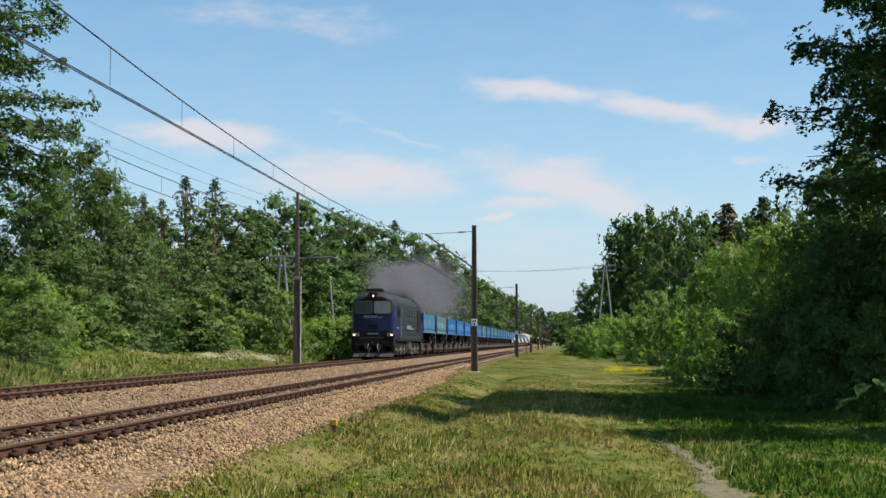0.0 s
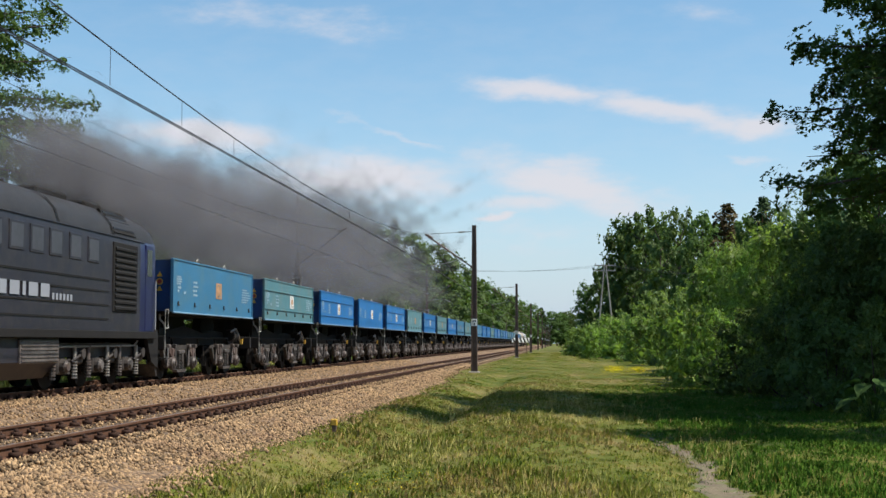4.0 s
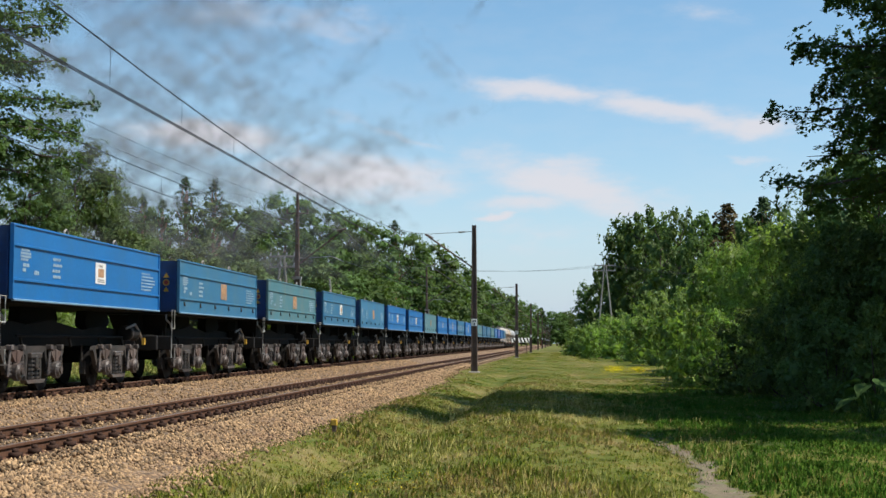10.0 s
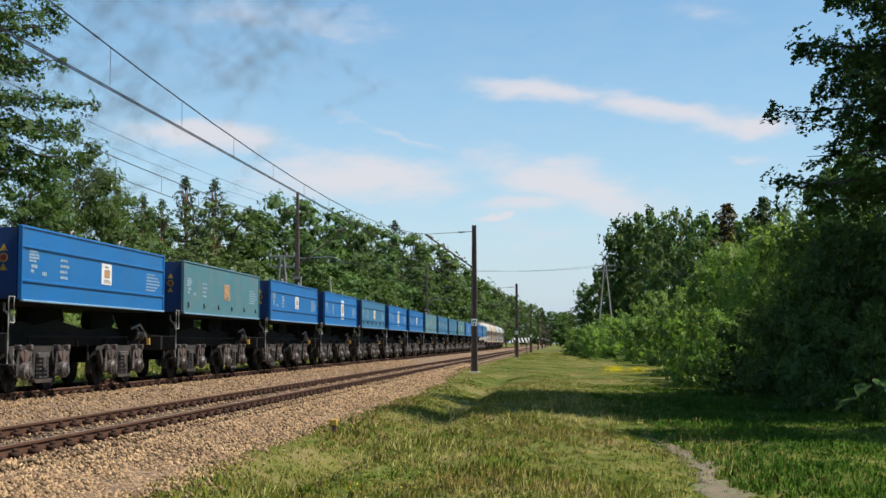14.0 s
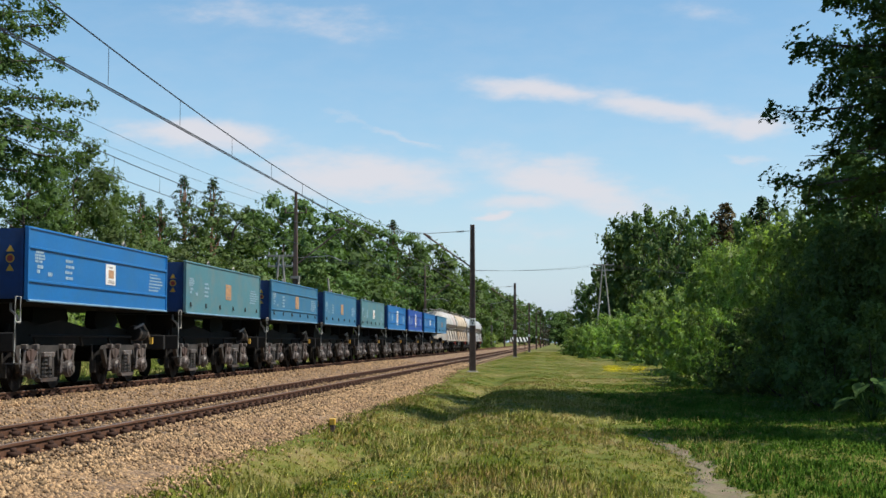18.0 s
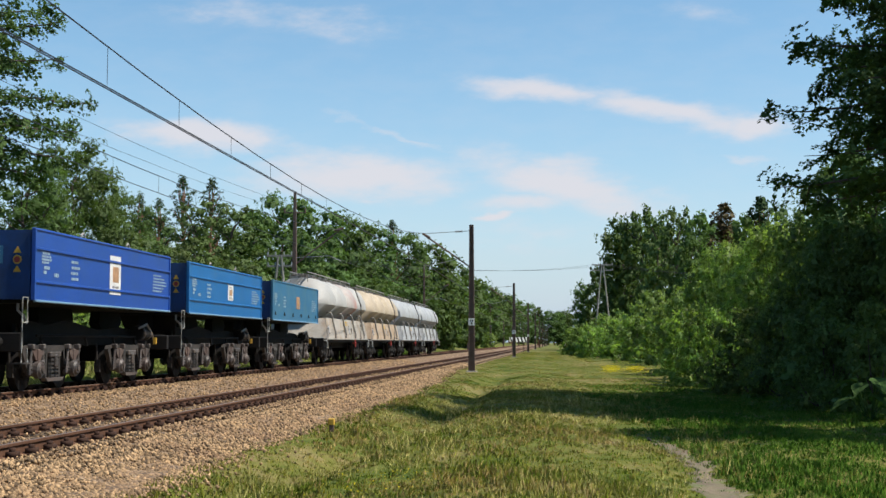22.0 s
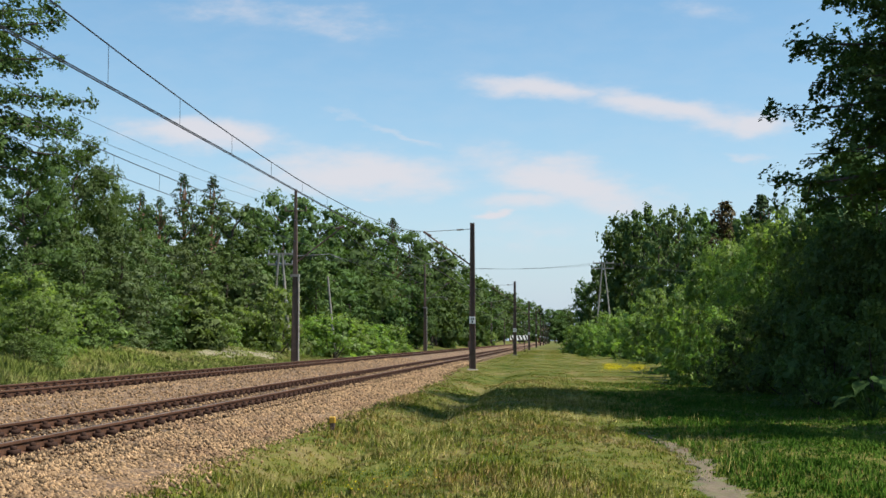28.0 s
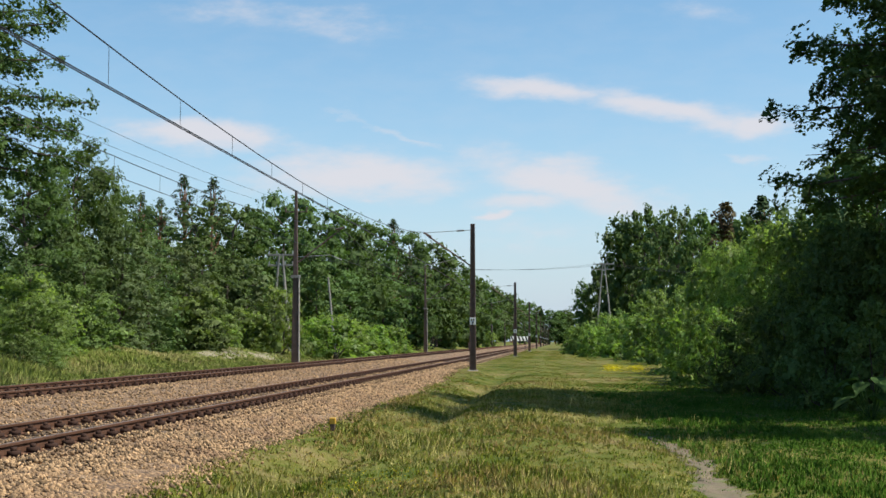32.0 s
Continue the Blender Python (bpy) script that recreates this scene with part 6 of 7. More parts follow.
def make_loco():
    """Six-axle diesel locomotive: round-shouldered body, raked cab, two three-axle bogies. The front looks towards -y."""
    lo = empty("locomotive", "dark navy and graphite diesel locomotive with lit headlamps", "locomotive")
    W = 1.475
    ys = [(-8.3, 1.10, 4.12), (-8.22, 1.27, 4.25), (-8.05, 1.39, 4.34), (-7.75, 1.46, 4.42), (-7.3, W, 4.46), (-6.2, W, 4.48), (-4, W, 4.48), (0, W, 4.48), (4, W, 4.48), (6.6, W, 4.48), (7.3, W, 4.46), (7.75, 1.46, 4.42), (8.05, 1.39, 4.30), (8.3, 1.15, 4.1)]
    bm = BM()
    loft(bm, [loco_section(*s) for s in ys])
    bm.normal_update()
    for f in bm.faces:
        c = f.calc_center_median()
        f.material_index = 2 if c.z > 3.6 or c.y < -7.9 and c.z > 3.5 else (1 if -6.3 < c.y < 6.8 else 0)
    soften(part("body", bm, (P_LOCO, P_LOCOGREY, P_ROOF), lo), 28)
    bm = BM()
    outline = [p for p in loco_section(-8.306, 1.12, 4.13) if p[2] > 3.3]
    outline = [(outline[0][0], -8.306, 2.9)] + outline + [(outline[-1][0], -8.306, 2.9)]
    bm.faces.new([bm.verts.new(p) for p in outline])
    part("brow", bm, P_SOOT, lo)
    # roof bands, hatches, exhaust and horn
    for y in (-6.6, -2.9, 1.2, 4.6):
        bm = BM()
        a = loco_section(y - 0.05, W + 0.025, 4.51)[4:-4]
        b = loco_section(y + 0.05, W + 0.025, 4.51)[4:-4]
        va, vb = [bm.verts.new(p) for p in a], [bm.verts.new(p) for p in b]
        for i in range(len(va) - 1):
            bm.faces.new((va[i], va[i + 1], vb[i + 1], vb[i]))
        part("roof_band", bm, P_SOOT, lo)
    for y0, y1, x, zz in ((-3.3, -1.6, 0.45, 4.68), (-0.6, 0.6, 0.5, 4.58), (2.0, 3.8, 0.6, 4.60), (5.0, 6.2, 0.55, 4.60)):
        bm = BM()
        box(bm, -x, x, y0, y1, 4.4, zz, 0.05)
        part("exhaust_cowl" if y0 == -3.3 else "roof_hatch", bm, P_SOOT, lo)
    for s in (-1, 1):
        bm = BM()
        prism(bm, [(s * 1.40, 3.74), (s * 1.46, 3.76), (s * 1.04, 4.36), (s * 0.98, 4.32)], "y", 4.7, 6.3)
        gr = part("roof_grille", bm, P_SOOT, lo, "black slanting roof grille")
        for k in range(5):
            bm = BM()
            u = 0.15 + 0.17 * k
            x, z = s * (1.45 - 0.41 * u), 3.78 + 0.58 * u
            box(bm, x - 0.02, x + 0.02, 4.75, 6.25, z - 0.012, z + 0.03)
            part("grille_bar", bm, P_LOCOGREY, gr)
        bm = BM()
        tube(bm, [(s * 1.465, y, 3.66) for y in (-6.9, 0.0, 6.9)], 0.022, 5)
        part("gutter", bm, P_LOCOGREY, lo)
    bm = BM()
    box(bm, -0.7, 0.6, -7.6, -7.0, 4.5, 4.60, 0.03)
    rod(bm, (-0.6, -7.3, 4.64), (0.5, -7.3, 4.64), 0.07, 8)
    part("horn", bm, P_SOOT, lo)
    bm = BM()
    box(bm, -0.30, 0.30, -8.35, -7.4, 3.95, 4.46, 0.08)
    h = part("headlamp_housing", bm, P_SOOT, lo)
    bm = BM()
    rod(bm, (0.02, -8.36, 4.16), (0.02, -8.33, 4.16), 0.052, 12)
    part("headlamp", bm, P_LAMP, h, "lit warm headlamp")
    # cab front: two panes in one dark band, lamp blocks
    for s in (-1, 1):
        bm = BM()
        pts = []
        for x, yy in ((0.0, -8.335), (0.6, -8.33), (1.06, -8.315), (1.27, -8.22)):
            pts.append((s * x, yy))
        for z0, z1 in ((2.92, 3.86),):
            a, b = [bm.verts.new((x, yy - 0.01, z0)) for x, yy in pts], [bm.verts.new((x * (0.98 if abs(x) > 1 else 1), yy - 0.01, z1)) for x, yy in pts]
            for k in range(3):
                bm.faces.new((a[k], a[k + 1], b[k + 1], b[k]))
        band = part("window_band", bm, P_SOOT, lo)
        # right pane pale: the sky's reflection put into its colour
        for nm, m, grow, ya, yb in (("screen_frame", P_RUBBER, 0.035, -8.365, -8.345), ("windscreen", P_SHEENGLASS if s > 0 else P_GLASS, 0.0, -8.375, -8.35)):
            bm = BM()
            pts = []
            for cx, cz, a0 in ((1.05, 3.66, 0), (0.22, 3.66, 90), (0.22, 3.12, 180), (1.05, 3.12, 270)):
                for q in range(5):
                    ang = radians(a0 + 22.5 * q)
                    pts.append((s * (cx + (0.13 + grow) * math.cos(ang)), cz + (0.13 + grow) * math.sin(ang)))
            prism(bm, pts, "y", ya, yb)
            part(nm, bm, m, band, "rounded windscreen, right pane painted with sky sheen" if nm == "windscreen" else "")
        bm = BM()
        rod(bm, (s * 0.62, -8.372, 3.72), (s * 0.56, -8.372, 3.30), 0.012, 4)
        part("wiper", bm, M_BLACK, band)
        bm = BM()
        box(bm, s * 0.90, s * 1.45, -8.40, -7.9, 1.40, 1.72, 0.04)
        lh = part("lamp_block", bm, P_SOOT, lo)
        bm = BM()
        rod(bm, (s * 1.25, -8.42, 1.57), (s * 1.25, -8.38, 1.57), 0.058, 12)
        part("headlamp", bm, P_LAMP, lh, "lit warm headlamp")
        bm = BM()
        box(bm, s * 0.95, s * 1.40, -8.412, -8.38, 1.47, 1.67, 0.01)
        part("lamp_glass", bm, P_LAMPGLASS, lh, "cloudy amber lamp glass")
    bm = BM()
    rs = np.random.RandomState(4)
    for x0, x1, z0, z1 in ((-0.62, -0.44, 2.70, 2.86), (-0.40, -0.24, 2.70, 2.86), (-0.20, -0.14, 2.70, 2.86), (-0.10, 0.08, 2.70, 2.86), (0.12, 0.28, 2.70, 2.86), (0.34, 0.62, 2.70, 2.77)):
        box(bm, x0, x1, -8.312, -8.305, z0, z1)
    tagged(part("lettering", bm, P_MARK, lo, "pale lettering bars"), kind="stuff")
    bm = BM()
    for i in range(7):
        box(bm, -0.36 + i * 0.11, -0.29 + i * 0.11, -8.334, -8.327, 1.60, 1.72)
    tagged(part("number_line", bm, P_MARK, lo), kind="stuff")
    bm = BM()
    prism(bm, [(-1.16, 1.30), (1.16, 1.30), (1.16, 1.80), (0.9, 1.86), (-0.9, 1.86), (-1.16, 1.80)], "y", -8.325, -8.28)
    part("nose_apron", bm, P_SOOT, lo)
    bm = BM()
    box(bm, -0.35, 0.35, -8.32, -8.28, 1.95, 2.25, 0.02)
    part("nose_hatch", bm, P_SOOT, lo)
    # front beam, pilot, buffers, hoses; and the rear beam
    for e in (-1, 1):
        bm = BM()
        box(bm, -1.4, 1.4, e * 8.35, e * 7.9, 0.80, 1.42, 0.04)
        part("buffer_beam", bm, P_SOOT, lo)
        buffers(lo, e * 8.35, e, 1.06)
        for x in (-0.875, 0.875):
            bm = BM()
            box(bm, x - 0.29, x + 0.29, e * 8.80, e * 8.845, 0.86, 1.26, 0.05)
            part("buffer_plate", bm, P_SOOT, lo, "broad black buffer plate")
        bm = BM()
        a = [bm.verts.new(p) for p in ((-1.40, e * 8.2, 0.48), (1.40, e * 8.2, 0.48), (1.35, e * 8.5, 0.14), (-1.35, e * 8.5, 0.14), (-1.40, e * 8.05, 0.48), (1.40, e * 8.05, 0.48), (1.35, e * 8.35, 0.14), (-1.35, e * 8.35, 0.14))]
        for q in ((0, 1, 2, 3), (4, 7, 6, 5), (0, 4, 5, 1), (3, 2, 6, 7), (0, 3, 7, 4), (1, 5, 6, 2)):
            bm.faces.new([a[i] for i in q])
        part("pilot", bm, P_LOCOBOGIE, lo, "grey slanting snow plough")
    for s in (-1, 1):
        for e in (-1, 1):
            bm = BM()
            prism(bm, [(e * 8.30, 1.30), (e * 7.3, 1.30), (e * 7.75, 0.55), (e * 8.30, 0.35)], "x", s * 1.32, s * 1.42)
            part("corner_skirt", bm, P_SOOT, lo)
    for x in (-0.45, -0.3, 0.35, 0.55):
        bm = BM()
        tube(bm, [(x, -8.4, 1.0), (x - 0.03, -8.5, 0.75), (x + 0.05, -8.5, 0.5), (x + 0.16, -8.42, 0.72)], 0.03)
        part("brake_hose", bm, P_PIPE if x in (-0.3, 0.35) else M_BLACK, lo)
    # sides: sill, doors, windows, grille, lettering
    for s in (-1, 1):
        bm = BM()
        box(bm, s * (W - 0.08), s * (W + 0.04), -7.7, 7.9, 1.16, 1.34, 0.01)
        part("sill", bm, P_SOOT, lo)
        x = s * (W + 0.004)
        for z in (1.62, 1.95, 2.28, 2.55):
            bm = BM()
            box(bm, s * W, s * (W + 0.018), -5.4, 4.3, z - 0.018, z + 0.018)
            part("side_rib", bm, P_SOOT, lo)
        for y0, y1, z0, z1 in ((-7.15, -6.6, 2.89, 3.55), (-6.35, -5.75, 2.79, 3.55), (-5.25, -4.45, 2.86, 3.53), (-3.4, -2.7, 2.86, 3.51), (-2.3, -1.6, 2.92, 3.51), (-1.3, -0.6, 2.92, 3.51), (-0.3, 0.4, 2.92, 3.51), (0.7, 1.4, 2.92, 3.51), (1.8, 2.5, 2.92, 3.51), (2.9, 3.6, 2.92, 3.51)):
            bm = BM()
            box(bm, s * (W - 0.02), s * (W + 0.02), y0, y1, z0, z1, 0.01)
            fr = part("window_frame", bm, P_LOCOGREY, lo)
            bm = BM()
            box(bm, s * (W + 0.012), s * (W + 0.026), y0 + 0.06, y1 - 0.06, z0 + 0.06, z1 - 0.06)
            part("pane", bm, P_GLASS if y0 < -6 else P_DULLPANE, fr)
        for y0, y1 in ((-6.42, -5.68), (7.0, 7.6)):
            bm = BM()
            box(bm, s * (W - 0.01), s * (W + 0.012), y0, y1, 1.36, 3.62, 0.01)
            d = part("cab_door", bm, P_LOCO, lo)
            bm = BM()
            rod(bm, (s * (W + 0.06), y1 + 0.08, 1.4), (s * (W + 0.06), y1 + 0.08, 2.7), 0.02)
            part("handrail", bm, P_MARK, d, "pale handrail")
            bm = BM()
            box(bm, s * (W + 0.013), s * (W + 0.022), y0 + 0.1, y1 - 0.1, 2.80, 3.50)
            part("pane", bm, P_GLASS, d)
        bm = BM()
        box(bm, s * (W - 0.02), s * (W + 0.03), 4.55, 6.3, 1.80, 3.52, 0.02)
        g = part("radiator_frame", bm, P_SOOT, lo)
        for k in range(11):
            bm = BM()
            z = 1.90 + k * 0.146
            prism(bm, [(s * (W + 0.02), z), (s * (W + 0.06), z - 0.03), (s * (W + 0.06), z + 0.02), (s * (W + 0.02), z + 0.06)], "y", 4.65, 6.2)
            part("louvre", bm, P_SOOT, g)
        bm = BM()
        for y0, y1 in ((-1.9, -1.4), (-1.25, -0.8), (-0.65, -0.5), (-0.35, 0.1), (0.25, 0.7)):
            box(bm, s * (W + 0.02), s * (W + 0.026), y0, y1, 2.02, 2.30)
        for k in range(6):
            box(bm, s * (W + 0.02), s * (W + 0.026), 0.85 + k * 0.2, 0.97 + k * 0.2, 1.98, 2.12)
        for k in range(7):
            box(bm, s * (W + 0.016), s * (W + 0.022), -7.35 + k * 0.11, -7.28 + k * 0.11, 2.0, 2.12)
        tagged(part("lettering", bm, P_MARK, lo, "pale lettering bars"), kind="stuff")
        bm = BM()
        box(bm, s * (W + 0.01), s * (W + 0.10), -6.9, -6.85, 2.8, 3.3, 0.01)
        part("mirror", bm, P_SOOT, lo)
        # steps below the cab door
        bm = BM()
        for z in (0.5, 0.8, 1.1):
            box(bm, s * 1.25, s * 1.45, -6.35, -5.75, z - 0.02, z + 0.02)
        for y in (-6.35, -5.75):
            rod(bm, (s * 1.4, y, 0.45), (s * 1.4, y, 1.2), 0.02)
        part("steps", bm, P_BOGIE, lo)
        bm = BM()
        prism(bm, [(s * 0.4, 1.15), (s * 1.36, 1.15), (s * 1.36, 0.65), (s * 1.0, 0.28), (s * 0.4, 0.28)], "y", -1.35, 1.6)
        part("fuel_tank", bm, P_LOCOGREY, lo)
        bm = BM()
        box(bm, s * 1.36, s * 1.41, -0.5, 1.5, 0.62, 1.12, 0.01)
        bx = part("battery_box", bm, P_BOGIE, lo, "grey ribbed battery box")
        for k in range(6):
            bm = BM()
            box(bm, s * 1.40, s * 1.43, -0.45, 1.45, 0.66 + k * 0.08, 0.69 + k * 0.08)
            part("rib", bm, P_BOGIE, bx)
    for yb in (-4.3, 4.3):
        for s in (-1, 1):
            bm = BM()
            prism(bm, [(-2.75, 0.88), (-2.6, 1.05), (2.6, 1.05), (2.75, 0.88), (2.75, 0.72), (-2.75, 0.72)], "x", s * 1.0, s * 1.14)
            for yy in (-2.1, 0.0, 2.1):
                rod(bm, (s * 0.95, yy, 0.52), (s * 1.3, yy, 0.52), 0.20, 12, 0.16)
                box(bm, s * 1.0, s * 1.2, yy - 0.24, yy + 0.24, 0.34, 0.72, 0.03)
                for dy in (-0.42, 0.42):
                    for k in range(4):
                        rod(bm, (s * 1.12, yy + dy, 0.34 + k * 0.1), (s * 1.12, yy + dy, 0.39 + k * 0.1), 0.105, 8)
                    rod(bm, (s * 1.2, yy + dy * 1.5, 0.25), (s * 1.2, yy + dy * 1.5, 1.0), 0.03)
                box(bm, s * 1.05, s * 1.25, yy + 0.75, yy + 1.15, 0.55, 0.95, 0.05)
            for v in bm.verts:
                v.co.y += yb
            fr = part("bogie_frame", bm, P_LOCOBOGIE, lo)
            for yy in (-2.1, 0.0, 2.1):
                bm = BM()
                rod(bm, (s * 1.28, yb + yy, 0.52), (s * 1.36, yb + yy, 0.52), 0.15, 12, 0.11)
                part("axle_cap", bm, P_BOGIE, fr)
                for dy in (-0.62, 0.62):
                    bm = BM()
                    for k in range(6):
                        rod(bm, (s * 1.24, yb + yy + dy, 0.24 + k * 0.07), (s * 1.24, yb + yy + dy, 0.28 + k * 0.07), 0.075, 8)
                    rod(bm, (s * 1.24, yb + yy + dy, 0.66), (s * 1.24, yb + yy + dy, 1.0), 0.05, 8)
                    part("damper", bm, P_PIPE if dy > 0 else P_BOGIE, fr)
                bm = BM()
                rod(bm, (s * 1.16, yb + yy + 0.95, 0.80), (s * 1.34, yb + yy + 0.95, 0.80), 0.13, 10)
                rod(bm, (s * 1.30, yb + yy + 0.95, 0.80), (s * 1.30, yb + yy + 0.3, 0.62), 0.03, 6)
                part("brake_cylinder", bm, P_LOCOBOGIE, fr)
            bm = BM()
            tube(bm, [(s * 1.22, yb - 2.9, 1.1), (s * 1.26, yb - 2.5, 0.96), (s * 1.26, yb + 2.5, 0.98), (s * 1.22, yb + 2.9, 1.1)], 0.025, 5)
            part("air_pipe", bm, P_PIPE, fr)
        for yy in (-2.1, 0.0, 2.1):
            add_wheels(lo, yb + yy, WHEEL_BIG, 0.525)
    stretch(lo, 1.048, 8.3)
    return lo


LOCO_Y = place_y(5.144) + 8.1
loco = make_loco()
MOVERS.append((loco, LOCO_Y))


# ---- powder tank wagons ----
def make_tanker(tanks, skirt, label, seed, split=True):
    """Pressure wagon for powder: four ridged hoppers over sloping side skirts."""
    rs = np.random.RandomState(seed)
    w = empty("powder_wagon", label, "wagon", "powder tank wagons")
    half = [(0.55, 2.02), (1.46, 2.86), (1.46, 2.97), (1.41, 3.34), (1.12, 3.86), (0.62, 4.12), (0.0, 4.2)]
    ring = half + [(-x, z) for x, z in half[-2::-1]]
    for k in range(4):
        yc = -5.25 + 3.5 * k
        bm = BM()
        secs = []
        ends = ((-1.74, 0.58, 0.02), (-1.34, 0.86, 0.46), (-0.86, 1.0, 0.93), (-0.55, 1, 1)) if split else ((-1.75, 0.90, 0.62), (-1.62, 0.95, 0.80), (-1.15, 0.99, 0.97), (-0.9, 1, 1))
        for dy, sx, sz in ends + tuple((-a, b, c) for a, b, c in ends[::-1]):
            secs.append([(x * sx, yc + dy, 3.0 + (z - 3.0) * (sz if z > 3 else 1.0)) for x, z in ring])
        loft(bm, secs)
        tank = soften(part("tank", bm, tanks[k], w), 38)
        bm = BM()
        rod(bm, (0, yc, 4.15), (0, yc, 4.32), 0.30, 14)
        part("filling_lid", bm, P_PIPE, tank)
    for s in (-1, 1):
        bm = BM()
        prism(bm, [(s * 1.24, 2.20), (s * 1.28, 2.22), (s * 1.47, 1.22), (s * 1.43, 1.22)], "y", -6.75, 6.75)
        for v in bm.verts:
            if v.co.z > 2:
                v.co.y *= 0.965
        part("skirt", bm, skirt, w)
        for e in (-1, 1):
            bm = BM()
            a = [bm.verts.new(p) for p in ((s * 1.27, e * 6.5, 2.21), (s * 1.46, e * 6.75, 1.22), (0, e * 7.25, 1.22), (0, e * 6.6, 2.21))]
            bm.faces.new(a)
            part("end_skirt", bm, skirt, w)
        for k in range(4):
            yc = -4.9 + 3.3 * k
            bm = BM()
            tube(bm, [(s * 1.10, yc - 0.22, 2.50), (s * 1.26, yc - 0.16, 2.50), (s * 1.35, yc - 0.08, 2.34), (s * 1.40, yc + 0.06, 1.95), (s * 1.52, yc + 0.22, 1.40)], 0.046, 8)
            part("outlet_pipe", bm, P_PIPE, w)
            bm = BM()
            box(bm, s * 1.46, s * 1.54, yc + 0.16, yc + 0.28, 1.26, 1.38, 0.02)
            part("valve", bm, P_PIPE, w)
        bm = BM()
        for y0 in (-5.6, -2.6, -1.9, 1.0, 2.6, 5.2):
            for i in range(2):
                zz, ww = 1.50 + 0.13 * i, rs.uniform(0.2, 0.55)
                xx = s * (1.47 - (zz - 1.22) / 1.00 * 0.19 + 0.008)
                box(bm, xx, xx + s * 0.004, y0, y0 + ww, zz, zz + 0.04)
        tagged(part("lettering", bm, P_PIPE, w, "dark stencilled lines"), kind="stuff")
        for y0 in (-6.3, 0.2):
            for nm, m, g, lift in (("frame", P_SOOT, 0.03, 0.004), ("plate", P_SKG, 0.0, 0.010)):
                bm = BM()
                za, zb = 1.50 - g, 1.86 + g
                xa, xb = s * (1.47 - (za - 1.22) / 1.00 * 0.19 + lift), s * (1.47 - (zb - 1.22) / 1.00 * 0.19 + lift)
                bm.faces.new([bm.verts.new(p) for p in ((xa, y0 - g, za), (xa, y0 + 0.36 + g, za), (xb, y0 + 0.36 + g, zb), (xb, y0 - g, zb))])
                part("placard_" + nm, bm, m, w)
        bm = BM()
        tube(bm, [(s * 1.47, 2.0 + 0.19 * math.cos(k * math.pi / 8), 1.0 + 0.19 * math.sin(k * math.pi / 8)) for k in range(17)], 0.022, 6)
        for k in range(4):
            rod(bm, (s * 1.47, 2.0, 1.0), (s * 1.47, 2.0 + 0.18 * math.cos(k * math.pi / 2 + 0.4), 1.0 + 0.18 * math.sin(k * math.pi / 2 + 0.4)), 0.012, 5)
        rod(bm, (s * 1.30, 2.0, 1.0), (s * 1.50, 2.0, 1.0), 0.03, 8)
        part("handwheel", bm, P_RED, w, "red handbrake wheel")
        xa = lambda z, lift: s * (1.47 - (z - 1.22) / 1.00 * 0.19 + lift)
        bm = BM()
        a = [bm.verts.new((xa(z, 0.006), y, z)) for y, z in ((0.75, 2.06), (2.35, 2.06), (2.15, 1.78), (2.15, 1.42), (0.95, 1.42), (0.95, 1.78))]
        bm.faces.new(a)
        hatch = part("service_hatch", bm, skirt, w)
        bm = BM()
        for y0, y1, z0, z1 in ((0.95, 2.15, 1.42, 1.44), (0.95, 0.97, 1.42, 1.78), (2.13, 2.15, 1.42, 1.78), (0.75, 2.35, 2.04, 2.06)):
            box(bm, xa(z0, 0.004), xa(z1, 0.016), y0, y1, z0, z1)
        part("hatch_edge", bm, P_PIPE, hatch)
        bm = BM()
        for z in (1.92, 2.04):
            box(bm, xa(z, 0.010), xa(z, 0.018), 0.85 - 1.9, 1.75 - 1.9, z, z + 0.07)
        part("warning_strip", bm, M_YELLOW, w, "faded yellow warning strips")
        for e in (-1, 1):
            bm = BM()
            tube(bm, [(s * 1.30, e * 7.38, 1.16), (s * 1.46, e * 7.30, 1.14), (s * 1.48, e * 7.12, 1.10), (s * 1.48, e * 7.10, 0.78), (s * 1.48, e * 6.80, 0.78), (s * 1.46, e * 6.80, 1.08)], 0.018, 5)
            part("step_iron", bm, M_RAILING, w, "pale bent step iron")
        bm = BM()
        box(bm, s * 1.41, s * 1.475, -7.2, 7.2, 1.17, 1.225, 0.01)
        part("sill_edge", bm, P_PIPE, w)
        bm = BM()
        tube(bm, [(s * 1.40, -6.9, 1.2), (s * 1.46, -6.9, 1.75), (s * 1.46, -6.6, 1.75), (s * 1.44, -6.6, 1.2)], 0.018, 5)
        part("handrail", bm, P_MARK, w)
        bm = BM()
        for y0 in (3.35, 3.72):
            tube(bm, [(s * 0.45, y0, 4.36), (s * 1.18, y0, 4.0), (s * 1.53, y0, 3.1), (s * 1.53, y0, 1.0)], 0.017, 5)
        for z in np.arange(1.1, 3.5, 0.28):
            rod(bm, (s * 1.53, 3.35, min(z, 3.1)), (s * 1.53, 3.72, min(z, 3.1)), 0.012, 5)
        part("ladder", bm, P_FRAME, w)
        bm = BM()
        tube(bm, [(s * 0.42, y, 4.42) for y in (-6.7, 0, 6.7)], 0.032, 5)
        for y in np.arange(-6.6, 6.7, 1.65):
            rod(bm, (s * 0.42, y, 3.95), (s * 0.42, y, 4.42), 0.018, 5)
        part("roof_rail", bm, P_PIPE, w)
    bm = BM()
    for k in range(5):
        box(bm, -0.34 + k * 0.15, -0.26 + k * 0.15, -6.7, 6.7, 4.30, 4.34)
